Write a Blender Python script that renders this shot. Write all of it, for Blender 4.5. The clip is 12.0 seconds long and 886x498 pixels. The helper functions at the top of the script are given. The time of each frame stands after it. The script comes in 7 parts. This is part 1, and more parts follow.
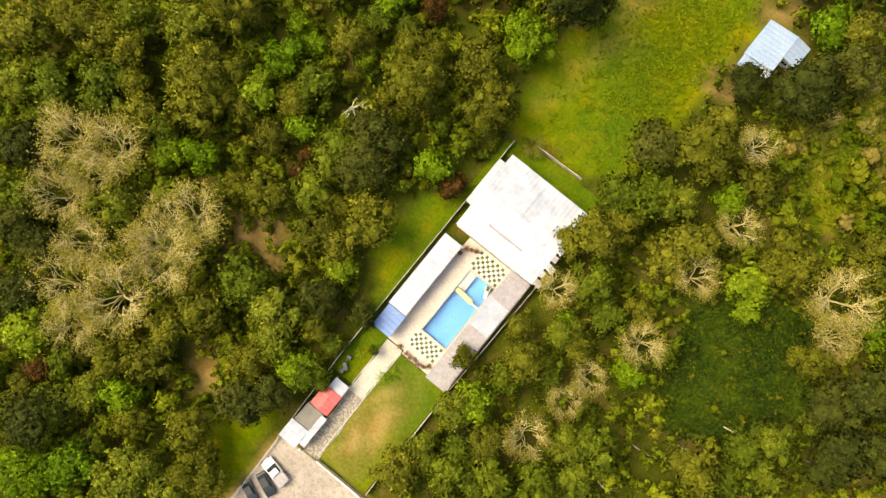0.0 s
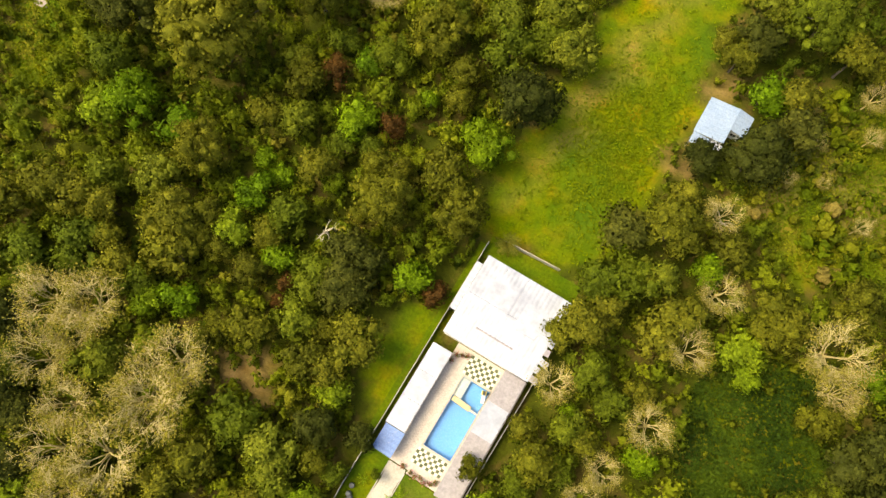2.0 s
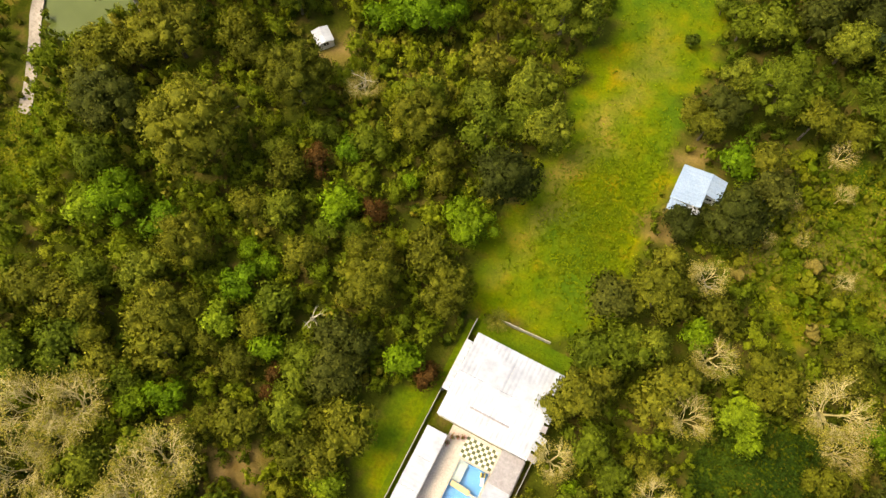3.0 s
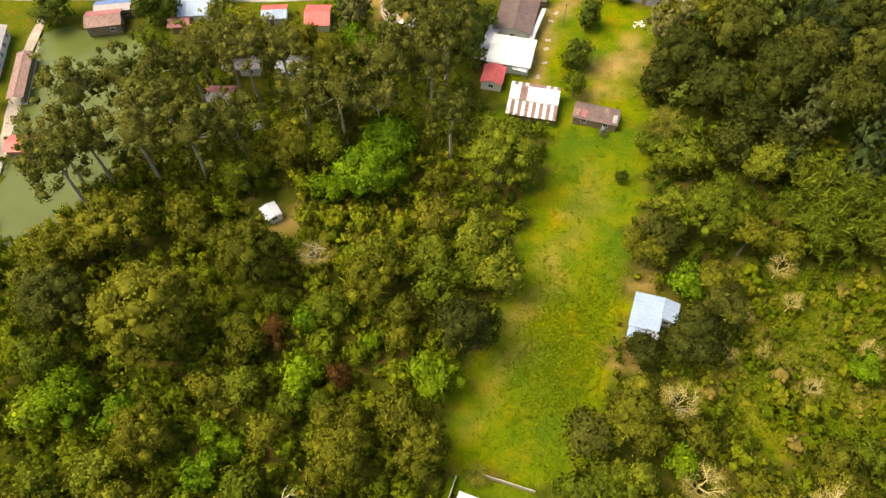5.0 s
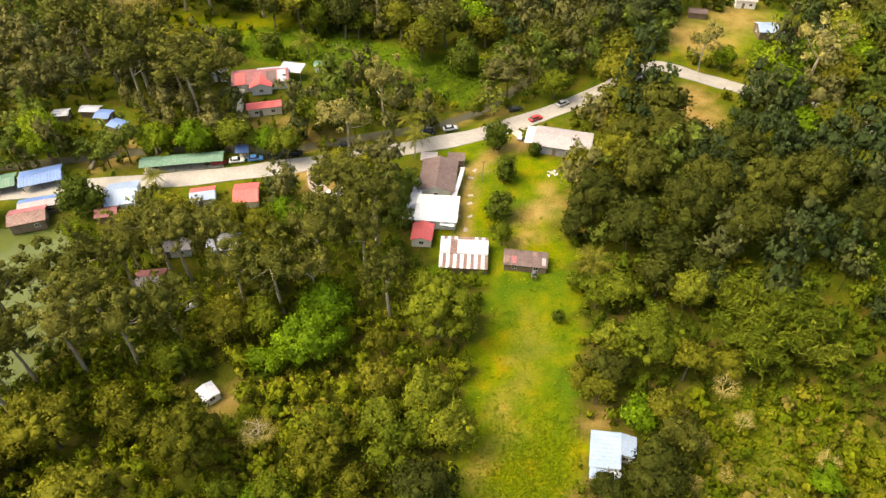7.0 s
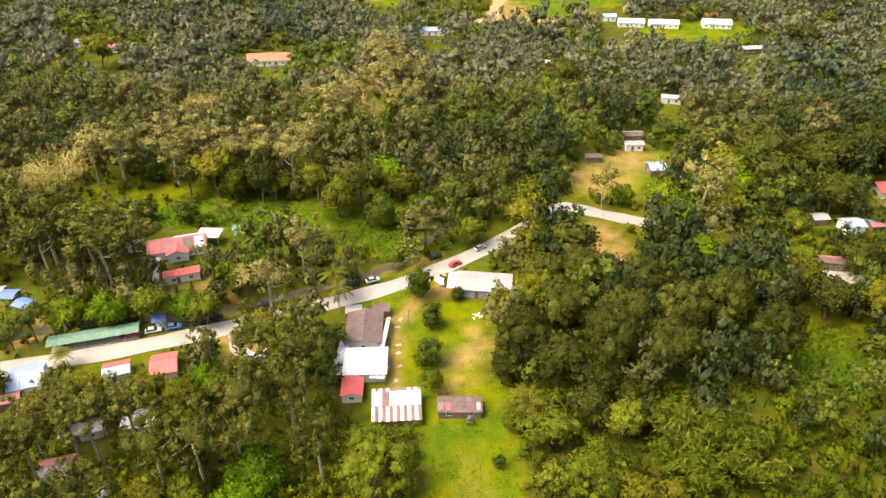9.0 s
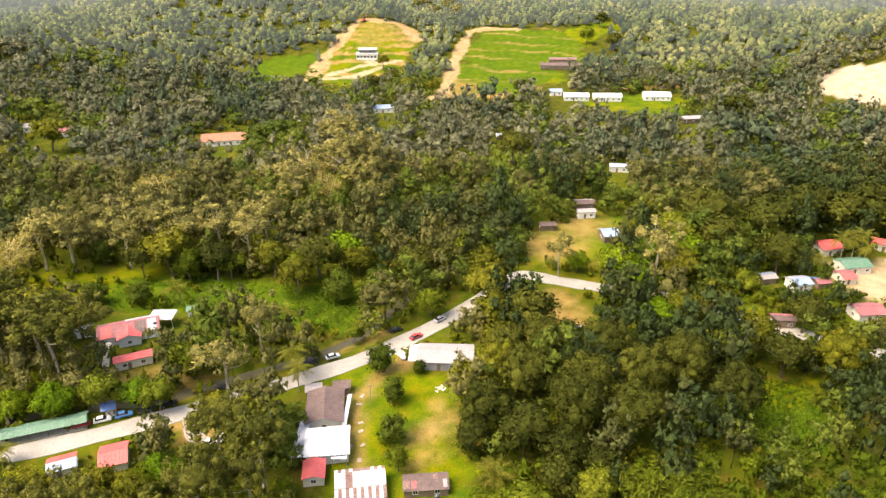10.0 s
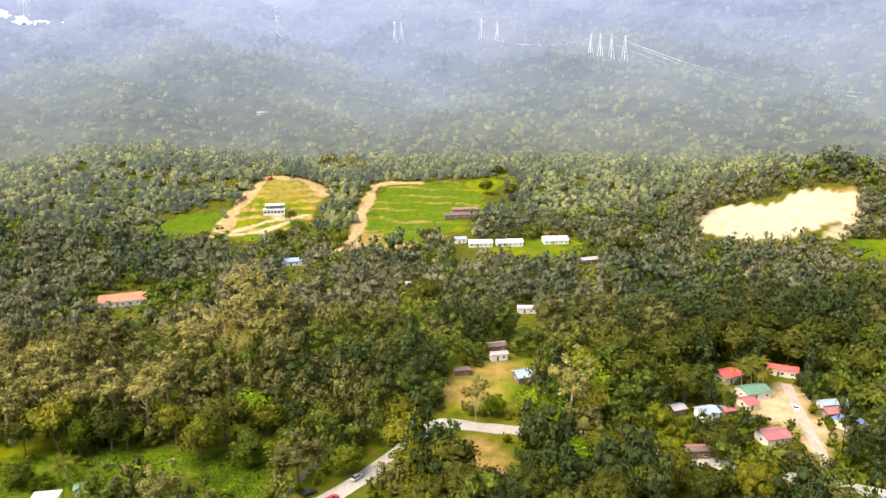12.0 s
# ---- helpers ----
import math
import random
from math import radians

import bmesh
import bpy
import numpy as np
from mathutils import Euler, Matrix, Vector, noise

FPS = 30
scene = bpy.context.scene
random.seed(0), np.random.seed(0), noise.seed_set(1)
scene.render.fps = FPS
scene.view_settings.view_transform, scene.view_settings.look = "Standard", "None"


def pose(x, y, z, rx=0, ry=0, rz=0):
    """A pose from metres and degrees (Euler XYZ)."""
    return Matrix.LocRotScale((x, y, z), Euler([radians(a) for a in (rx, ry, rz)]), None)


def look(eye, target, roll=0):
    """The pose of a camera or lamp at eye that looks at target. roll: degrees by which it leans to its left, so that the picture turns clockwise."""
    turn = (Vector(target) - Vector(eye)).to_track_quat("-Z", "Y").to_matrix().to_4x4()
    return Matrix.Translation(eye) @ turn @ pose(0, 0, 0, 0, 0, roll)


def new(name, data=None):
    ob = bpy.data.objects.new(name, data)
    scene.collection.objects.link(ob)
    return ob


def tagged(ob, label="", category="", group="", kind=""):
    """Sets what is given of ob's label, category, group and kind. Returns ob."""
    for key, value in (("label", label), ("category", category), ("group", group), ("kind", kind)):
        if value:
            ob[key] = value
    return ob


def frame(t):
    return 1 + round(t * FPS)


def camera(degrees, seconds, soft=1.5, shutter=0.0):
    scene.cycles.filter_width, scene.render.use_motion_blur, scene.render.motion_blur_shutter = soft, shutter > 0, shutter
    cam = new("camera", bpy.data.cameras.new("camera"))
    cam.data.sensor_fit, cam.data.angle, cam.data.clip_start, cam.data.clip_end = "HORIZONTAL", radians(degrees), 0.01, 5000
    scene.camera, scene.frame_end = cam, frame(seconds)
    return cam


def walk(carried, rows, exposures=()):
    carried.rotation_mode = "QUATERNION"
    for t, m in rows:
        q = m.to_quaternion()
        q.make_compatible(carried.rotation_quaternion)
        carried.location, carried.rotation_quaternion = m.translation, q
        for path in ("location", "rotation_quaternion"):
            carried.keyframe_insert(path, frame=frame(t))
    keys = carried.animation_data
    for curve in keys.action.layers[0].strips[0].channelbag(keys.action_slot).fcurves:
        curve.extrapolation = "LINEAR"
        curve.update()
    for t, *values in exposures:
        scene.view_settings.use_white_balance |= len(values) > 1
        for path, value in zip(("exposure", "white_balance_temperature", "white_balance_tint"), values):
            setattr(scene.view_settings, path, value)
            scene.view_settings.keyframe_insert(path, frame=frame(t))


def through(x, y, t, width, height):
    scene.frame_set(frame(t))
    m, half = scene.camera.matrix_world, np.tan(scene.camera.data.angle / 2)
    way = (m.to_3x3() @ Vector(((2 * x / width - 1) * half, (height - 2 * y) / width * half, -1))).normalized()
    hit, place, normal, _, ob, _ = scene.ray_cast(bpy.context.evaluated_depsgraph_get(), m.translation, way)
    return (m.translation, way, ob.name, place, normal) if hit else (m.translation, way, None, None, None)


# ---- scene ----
# ---- camera: hovers 115 m up, tilts from straight down to the hills while it turns ----
cam = camera(65.4, 12.0, soft=1.4)
EYE = (0.0, 0.0, 115.0)
TURNS = [  # seconds, tilt from straight down, heading, roll
    (0.0, 4.37, 40.00, -0.85),
    (0.5, 4.51, 37.26, -0.14),
    (1.0, 6.44, 34.56, 0.58),
    (1.5, 9.88, 32.55, 0.64),
    (2.0, 13.33, 30.72, 0.51),
    (2.5, 16.68, 28.75, 0.64),
    (3.0, 19.91, 27.05, 0.65),
    (5.0, 32.64, 19.70, 0.15),
    (5.5, 35.82, 17.81, 0.01),
    (6.0, 39.03, 15.81, 0.01),
    (6.5, 42.23, 13.86, 0.02),
    (7.0, 45.52, 11.88, -0.10),
    (9.0, 57.79, 4.07, -0.21),
    (9.5, 60.76, 2.09, -0.31),
    (10.0, 63.74, 0.14, -0.39),
    (10.5, 66.76, -1.86, -0.42),
    (11.0, 69.81, -3.86, -0.47),
    (11.5, 72.90, -5.85, -0.55),
    (12.0, 75.90, -7.74, -0.60),
]
walk(cam, [(t, pose(*EYE, tilt, 0, turn) @ pose(0, 0, 0, 0, 0, roll)) for t, tilt, turn, roll in TURNS],
     exposures=[(0.0, 1.2, 8300, 2), (5.0, 1.28, 8300, 3), (7.0, 1.43, 8200, 6), (9.0, 1.62, 7900, 9), (10.5, 1.60, 7650, 10), (12.0, 1.53, 7400, 9)])

# ---- light: high thin cloud, soft sun ----
SUN_EL, SUN_AZ = radians(58), radians(250)  # height, and heading clockwise from +y
world = bpy.data.worlds.new("sky")
scene.world = world
world.use_nodes = True
wn = world.node_tree
sky = wn.nodes.new("ShaderNodeTexSky")
sky.sky_type, sky.sun_disc = "NISHITA", False
sky.sun_elevation, sky.sun_rotation = SUN_EL, SUN_AZ
sky.air_density, sky.dust_density, sky.ozone_density = 1.0, 4.0, 1.0
bg = wn.nodes["Background"]
wn.links.new(sky.outputs[0], bg.inputs[0])
bg.inputs[1].default_value = 0.14
sun = new("sun", bpy.data.lights.new("sun", "SUN"))
sun.data.energy, sun.data.angle, sun.data.color = 1.9, radians(40), (1.0, 0.93, 0.82)
toward = Vector((math.sin(SUN_AZ) * math.cos(SUN_EL), math.cos(SUN_AZ) * math.cos(SUN_EL), math.sin(SUN_EL)))
sun.matrix_world = look((toward * 300)[:], (0, 0, 0))

# ---- materials ----
def nodes_of(name):
    m = bpy.data.materials.new(name)
    m.use_nodes = True
    t = m.node_tree
    return m, t, t.nodes["Principled BSDF"], lambda kind: t.nodes.new("ShaderNode" + kind), t.links.new


def setup_noise(make, link, at, scale, detail=4.0, rough=0.6):
    n = make("TexNoise")
    n.inputs["Scale"].default_value, n.inputs["Detail"].default_value, n.inputs["Roughness"].default_value = scale, detail, rough
    link(at, n.inputs["Vector"])
    return n.outputs["Fac"]


def ramp(make, link, fac, stops):
    r = make("ValToRGB")
    while len(r.color_ramp.elements) < len(stops):
        r.color_ramp.elements.new(0.5)
    for e, (p, c) in zip(r.color_ramp.elements, stops):
        e.position, e.color = p, (*c, 1)
    link(fac, r.inputs[0])
    return r.outputs[0]


def mixed(make, link, fac, a, b, kind="MIX"):
    m = make("Mix")
    m.data_type, m.blend_type = "RGBA", kind
    for socket, v in ((m.inputs[0], fac), (m.inputs[6], a), (m.inputs[7], b)):
        if isinstance(v, (int, float)):
            socket.default_value = v
        elif isinstance(v, tuple):
            socket.default_value = (*v, 1)
        else:
            link(v, socket)
    return m.outputs[2]


def surface(name, dark, light, big=0.15, fine=3.0, rough=0.8, metal=0.0, bump=0.15, wear=None, wear_at=0.62, spread=0.0):
    """Two scales of variation in metres of the world, a bump, and stains of another colour."""
    m, t, p, make, link = nodes_of(name)
    at = make("NewGeometry").outputs["Position"]
    a = setup_noise(make, link, at, big, 5)
    b = setup_noise(make, link, at, fine, 5)
    c = ramp(make, link, a, [(0.3, dark), (0.7, light)])
    g = ramp(make, link, b, [(0.25, (0.72, 0.72, 0.72)), (0.75, (1.18, 1.18, 1.18))])
    c = mixed(make, link, 1.0, c, g, "MULTIPLY")
    if wear:
        w = setup_noise(make, link, at, big * 5.3, 8, 0.7)
        f = ramp(make, link, w, [(wear_at - 0.12, (0, 0, 0)), (wear_at + 0.10, (0.7, 0.7, 0.7))])
        c = mixed(make, link, f, c, wear)
    if spread:
        o = make("ObjectInfo").outputs["Random"]
        v = ramp(make, link, o, [(0, (1 - spread,) * 3), (1, (1 + spread,) * 3)])
        c = mixed(make, link, 1.0, c, v, "MULTIPLY")
    link(c, p.inputs["Base Color"])
    p.inputs["Roughness"].default_value, p.inputs["Metallic"].default_value = rough, metal
    if bump:
        u = make("Bump")
        u.inputs["Strength"].default_value, u.inputs["Distance"].default_value = bump, 0.3 / fine
        link(b, u.inputs["Height"])
        link(u.outputs[0], p.inputs["Normal"])
    return m


def foliage(name, dark, mid, light, through=0.36, far=False, tip=None):
    """Leaves: one hue for a tree, another value for every leaf clump, light passing through."""
    m, t, p, make, link = nodes_of(name)
    geo = make("NewGeometry")
    if far:
        a = make("Attribute")
        a.attribute_name = "tint"
        own = a.outputs["Fac"]
    else:
        own = make("ObjectInfo").outputs["Random"]
    c = ramp(make, link, own, [(0.0, dark), (0.5, mid), (0.88 if tip else 1.0, light)] + ([(1.0, tip)] if tip else []))
    k = 0.35 if far else 1.0
    leaf = ramp(make, link, geo.outputs["Random Per Island"], [(0.0, (1 - 0.4 * k, 1 - 0.37 * k, 1 - 0.44 * k)), (0.6, (1.0, 1.0, 1.0)), (1.0, (1 + 0.36 * k, 1 + 0.34 * k, 1 + 0.3 * k))])
    c = mixed(make, link, 1.0, c, leaf, "MULTIPLY")
    n = setup_noise(make, link, geo.outputs["Position"], 0.35, 3)
    c = mixed(make, link, 1.0, c, ramp(make, link, n, [(0.3, (0.8, 0.82, 0.8)), (0.7, (1.2, 1.16, 1.1))]), "MULTIPLY")
    fine = setup_noise(make, link, geo.outputs["Position"], far if far else 5.5, 4, 0.75)
    c = mixed(make, link, 1.0, c, ramp(make, link, fine, [(0.36, (0.66, 0.68, 0.65)), (0.64, (1.34, 1.32, 1.28))] if not far else [(0.36, (0.70, 0.72, 0.70)), (0.64, (1.30, 1.28, 1.24))]), "MULTIPLY")
    u = make("Bump")
    u.inputs["Strength"].default_value, u.inputs["Distance"].default_value = (0.9, 0.7 / far) if far else (0.5, 0.12)
    link(fine, u.inputs["Height"])
    link(u.outputs[0], p.inputs["Normal"])
    link(c, p.inputs["Base Color"])
    p.inputs["Roughness"].default_value = 0.62
    p.inputs["Specular IOR Level"].default_value = 0.08
    tr = make("BsdfTranslucent")
    link(c, tr.inputs[0])
    mx = make("MixShader")
    mx.inputs[0].default_value = through
    link(p.outputs[0], mx.inputs[1])
    link(tr.outputs[0], mx.inputs[2])
    link(mx.outputs[0], t.nodes["Material Output"].inputs[0])
    return m


LEAF = {
    "olive": foliage("olive_leaves", (0.106, 0.112, 0.010), (0.148, 0.152, 0.013), (0.196, 0.192, 0.020)),
    "green": foliage("green_leaves", (0.092, 0.124, 0.009), (0.140, 0.172, 0.013), (0.192, 0.214, 0.022)),
    "bright": foliage("bright_leaves", (0.100, 0.185, 0.008), (0.155, 0.240, 0.010), (0.215, 0.280, 0.018)),
    "dark": foliage("dark_leaves", (0.048, 0.058, 0.009), (0.070, 0.080, 0.012), (0.098, 0.104, 0.016)),
    "yellow": foliage("yellow_leaves", (0.099, 0.133, 0.011), (0.126, 0.162, 0.013), (0.160, 0.190, 0.019)),
    "bare": foliage("dry_leaves", (0.215, 0.192, 0.026), (0.260, 0.228, 0.038), (0.310, 0.266, 0.056)),
    "russet": foliage("russet_leaves", (0.100, 0.048, 0.012), (0.130, 0.065, 0.016), (0.150, 0.085, 0.020)),
    "tall": foliage("gum_leaves", (0.087, 0.096, 0.017), (0.122, 0.128, 0.023), (0.166, 0.163, 0.035)),
    "pale": foliage("pale_leaves", (0.215, 0.200, 0.060), (0.265, 0.242, 0.078), (0.320, 0.285, 0.100)),
    "feathery": foliage("bamboo_leaves", (0.084, 0.112, 0.008), (0.115, 0.142, 0.011), (0.150, 0.165, 0.018)),
    "bush": foliage("bush_leaves", (0.060, 0.088, 0.010), (0.078, 0.108, 0.012), (0.098, 0.128, 0.016)),
    "palm": foliage("palm_leaves", (0.110, 0.120, 0.014), (0.150, 0.150, 0.020), (0.190, 0.180, 0.030)),
}
LEAF_NEAR = foliage("thicket_leaves", (0.084, 0.124, 0.008), (0.165, 0.208, 0.012), (0.255, 0.286, 0.018), far=3.2, tip=(0.30, 0.275, 0.034))
LEAF_WOODS = foliage("woods_leaves", through=0.28, dark=(0.050, 0.075, 0.024), mid=(0.140, 0.134, 0.044), light=(0.196, 0.186, 0.062), far=2.4, tip=(0.245, 0.214, 0.098))
# valley haze is put into these leaves as paler, bluer base colours
LEAF_BACK = foliage("haze_tinted_valley_leaves", through=0.28, dark=(0.080, 0.112, 0.066), mid=(0.180, 0.178, 0.110), light=(0.222, 0.220, 0.132), far=1.3, tip=(0.250, 0.225, 0.135))
LEAF_FRESH = foliage("fresh_leaves", (0.099, 0.142, 0.023), (0.149, 0.190, 0.031), (0.209, 0.223, 0.047), far=2.0)
LEAF_SHRUB = foliage("shrub_leaves", (0.062, 0.092, 0.006), (0.122, 0.148, 0.009), (0.195, 0.198, 0.015), far=2.4, tip=(0.22, 0.15, 0.05))
LEAF_CREEPER = foliage("creeper_leaves", (0.026, 0.052, 0.005), (0.046, 0.080, 0.006), (0.078, 0.118, 0.009), far=3)
LEAF_SCRUB = foliage("scrub_leaves", (0.105, 0.150, 0.006), (0.175, 0.205, 0.010), (0.250, 0.235, 0.022), far=2.6, tip=(0.25, 0.20, 0.05))
LEAF_WEED = foliage("weed_leaves", (0.052, 0.098, 0.006), (0.078, 0.130, 0.008), (0.112, 0.150, 0.012), far=3)
GRASS_TUFT = foliage("grass_blades", (0.092, 0.140, 0.004), (0.135, 0.178, 0.005), (0.175, 0.200, 0.008), far=3)
BARK = surface("bark", (0.07, 0.055, 0.04), (0.15, 0.12, 0.09), 0.8, 9, 0.9, bump=0.4)
PALE_BARK = surface("pale_bark", (0.26, 0.22, 0.16), (0.42, 0.37, 0.28), 0.5, 7, 0.9, bump=0.3)
TWIG = surface("dry_twigs", (0.36, 0.285, 0.105), (0.55, 0.450, 0.190), 0.3, 5, 0.9, bump=0)
WHITE_TIN = surface("white_painted_tin", (0.33, 0.35, 0.42), (0.44, 0.455, 0.52), 0.09, 0.5, 0.55, bump=0.02, wear=(0.30, 0.31, 0.36), wear_at=0.62)
BRIGHT_TIN = surface("new_white_tin", (0.544, 0.561, 0.595), (0.646, 0.654, 0.680), 0.3, 3, 0.5, bump=0.03)
BLUE_TIN = surface("blue_painted_tin", (0.095, 0.178, 0.418), (0.131, 0.226, 0.475), 0.3, 4, 0.5, bump=0.05, wear=(0.268, 0.297, 0.418), wear_at=0.68)
PALE_BLUE_TIN = surface("pale_blue_tin", (0.21, 0.29, 0.43), (0.28, 0.36, 0.50), 0.25, 4, 0.5, bump=0.05, wear=(0.34, 0.39, 0.46), wear_at=0.66)
GREY_TIN = surface("weathered_grey_tin", (0.28, 0.25, 0.262), (0.345, 0.315, 0.325), 0.2, 2, 0.7, bump=0.05, wear=(0.38, 0.35, 0.355), wear_at=0.62)
BROWN_TIN = surface("brown_roof_sheet", (0.096, 0.061, 0.058), (0.152, 0.104, 0.098), 0.3, 4, 0.8, bump=0.1, wear=(0.208, 0.158, 0.156), wear_at=0.63)
RUSTY_TIN = surface("rusty_tin", (0.149, 0.072, 0.054), (0.223, 0.121, 0.096), 0.5, 5, 0.8, bump=0.1, wear=(0.322, 0.248, 0.252), wear_at=0.55)
RED_TIN = surface("red_painted_tin", (0.52, 0.08, 0.08), (0.64, 0.12, 0.12), 0.3, 4, 0.6, bump=0.05, wear=(0.55, 0.25, 0.22), wear_at=0.66)
PINK_TIN = surface("faded_red_tin", (0.245, 0.074, 0.082), (0.331, 0.118, 0.129), 0.3, 4, 0.7, bump=0.05, wear=(0.374, 0.223, 0.231), wear_at=0.62)
GREEN_TIN = surface("green_painted_tin", (0.060, 0.158, 0.102), (0.101, 0.207, 0.144), 0.3, 4, 0.6, bump=0.05, wear=(0.211, 0.268, 0.228), wear_at=0.60)
ORANGE_TILE = surface("orange_roof_tiles", (0.36, 0.130, 0.075), (0.46, 0.185, 0.115), 0.5, 6, 0.8)
CREAM_WALL = surface("cream_plaster", (0.55, 0.52, 0.44), (0.70, 0.67, 0.58), 0.4, 5, 0.9, wear=(0.38, 0.35, 0.30), wear_at=0.68)
WHITE_WALL = surface("white_plaster", (0.66, 0.66, 0.63), (0.78, 0.77, 0.74), 0.4, 5, 0.9, wear=(0.45, 0.44, 0.41), wear_at=0.7)
GREY_WALL = surface("grey_plaster", (0.22, 0.22, 0.25), (0.30, 0.30, 0.33), 0.4, 5, 0.9)
WOOD_WALL = surface("brown_boards", (0.12, 0.085, 0.055), (0.22, 0.16, 0.11), 0.6, 7, 0.85)
CONCRETE = surface("concrete", (0.36, 0.33, 0.28), (0.52, 0.48, 0.41), 0.35, 5, 0.9, wear=(0.26, 0.23, 0.19), wear_at=0.66)
DARK_CONCRETE = surface("stained_concrete", (0.14, 0.125, 0.11), (0.24, 0.215, 0.19), 0.5, 6, 0.9)
PAVING = surface("pink_paving", (0.50, 0.42, 0.36), (0.64, 0.55, 0.48), 0.5, 5, 0.85, wear=(0.36, 0.27, 0.22), wear_at=0.63)
LITTERED = surface("littered_paving", (0.46, 0.40, 0.33), (0.58, 0.51, 0.43), 0.5, 6, 0.9, wear=(0.075, 0.052, 0.036), wear_at=0.45)
ASPHALT = surface("pale_worn_asphalt", (0.253, 0.236, 0.218), (0.368, 0.345, 0.322), 0.12, 3, 0.9, wear=(0.184, 0.167, 0.149), wear_at=0.66)
GRAVEL = surface("gravel", (0.27, 0.225, 0.19), (0.42, 0.36, 0.31), 0.25, 4, 0.95, bump=0.5, wear=(0.16, 0.12, 0.095), wear_at=0.60)
CREAM_TILE = surface("cream_tile", (0.66, 0.63, 0.50), (0.76, 0.73, 0.60), 0.7, 6, 0.6, bump=0.05, spread=0.08)
GREEN_TILE = surface("green_tile", (0.065, 0.080, 0.030), (0.105, 0.115, 0.050), 0.7, 6, 0.6, bump=0.05, spread=0.15)
POOL_TILE = surface("blue_pool_paint", (0.11, 0.28, 0.56), (0.14, 0.33, 0.61), 0.2, 3, 0.4, bump=0.03)
SAND_SLAB = surface("tan_slab", (0.46, 0.38, 0.22), (0.58, 0.48, 0.30), 0.7, 5, 0.9)
STEEL = surface("grey_steel", (0.30, 0.31, 0.32), (0.42, 0.43, 0.44), 0.5, 6, 0.5, 0.6, bump=0.05)
DARK_PLASTIC = surface("dark_plastic", (0.05, 0.055, 0.06), (0.10, 0.105, 0.115), 0.7, 6, 0.5, bump=0.05)
RUBBER = surface("tyre_rubber", (0.02, 0.02, 0.02), (0.035, 0.035, 0.035), 1, 9, 0.85)
OPEN_DARK = surface("shadowed_interior_board", (0.03, 0.028, 0.025), (0.06, 0.055, 0.05), 0.5, 5, 0.9)
FLOWER = surface("pink_blossom", (0.45, 0.10, 0.12), (0.62, 0.22, 0.22), 3, 9, 0.8)
LOG = surface("pale_dead_wood", (0.40, 0.34, 0.24), (0.56, 0.49, 0.37), 0.5, 6, 0.9)
YELLOW = surface("yellow_plastic", (0.66, 0.52, 0.05), (0.76, 0.62, 0.08), 1, 6, 0.45, bump=0.02)


def paint(name, colour):
    m, t, p, make, link = nodes_of(name)
    n = setup_noise(make, link, make("TexCoord").outputs["Object"], 3.0, 4)
    c = ramp(make, link, n, [(0.3, tuple(v * 0.9 for v in colour)), (0.7, tuple(min(1, v * 1.06) for v in colour))])
    link(c, p.inputs["Base Color"])
    p.inputs["Roughness"].default_value, p.inputs["Coat Weight"].default_value = 0.3, 0.35
    return m


CAR_BLACK, CAR_WHITE = paint("black_car_paint", (0.012, 0.013, 0.015)), paint("white_car_paint", (0.72, 0.72, 0.72))
CAR_RED, CAR_BLUE = paint("red_car_paint", (0.50, 0.035, 0.035)), paint("blue_car_paint", (0.06, 0.24, 0.55))
CAR_SILVER = paint("silver_car_paint", (0.48, 0.48, 0.50))


def glass(name, tint, rough=0.05):
    m, t, p, make, link = nodes_of(name)
    p.inputs["Base Color"].default_value = (*tint, 1)
    p.inputs["Roughness"].default_value = rough
    p.inputs["Specular IOR Level"].default_value = 0.8
    n = setup_noise(make, link, make("NewGeometry").outputs["Position"], 0.6, 3)
    u = make("Bump")
    u.inputs["Strength"].default_value, u.inputs["Distance"].default_value = 0.05, 0.05
    link(n, u.inputs["Height"])
    link(u.outputs[0], p.inputs["Normal"])
    return m


GLASS = glass("dark_window_glass", (0.03, 0.035, 0.04))


def water(name, a, b, rough, wave):
    m, t, p, make, link = nodes_of(name)
    at = make("NewGeometry").outputs["Position"]
    n = setup_noise(make, link, at, 0.05, 4)
    link(ramp(make, link, n, [(0.35, a), (0.7, b)]), p.inputs["Base Color"])
    p.inputs["Roughness"].default_value = rough
    p.inputs["IOR"].default_value = 1.33
    u = make("Bump")
    u.inputs["Strength"].default_value, u.inputs["Distance"].default_value = 0.15, 0.05
    link(setup_noise(make, link, at, wave, 3), u.inputs["Height"])
    link(u.outputs[0], p.inputs["Normal"])
    return m


POND = water("murky_green_water", (0.071, 0.090, 0.021), (0.108, 0.130, 0.039), 0.10, 2.0)
STREAM = water("brown_stream_water", (0.060, 0.056, 0.034), (0.095, 0.085, 0.050), 0.3, 3.0)


def pool_water():
    m, t, p, make, link = nodes_of("clear_pool_water")
    p.inputs["Base Color"].default_value = (0.75, 0.92, 1.0, 1)
    p.inputs["Roughness"].default_value, p.inputs["IOR"].default_value, p.inputs["Transmission Weight"].default_value = 0.03, 1.33, 1.0
    u = make("Bump")
    u.inputs["Strength"].default_value, u.inputs["Distance"].default_value = 0.1, 0.03
    link(setup_noise(make, link, make("NewGeometry").outputs["Position"], 2.5, 3), u.inputs["Height"])
    link(u.outputs[0], p.inputs["Normal"])
    return m


POOL_WATER = pool_water()


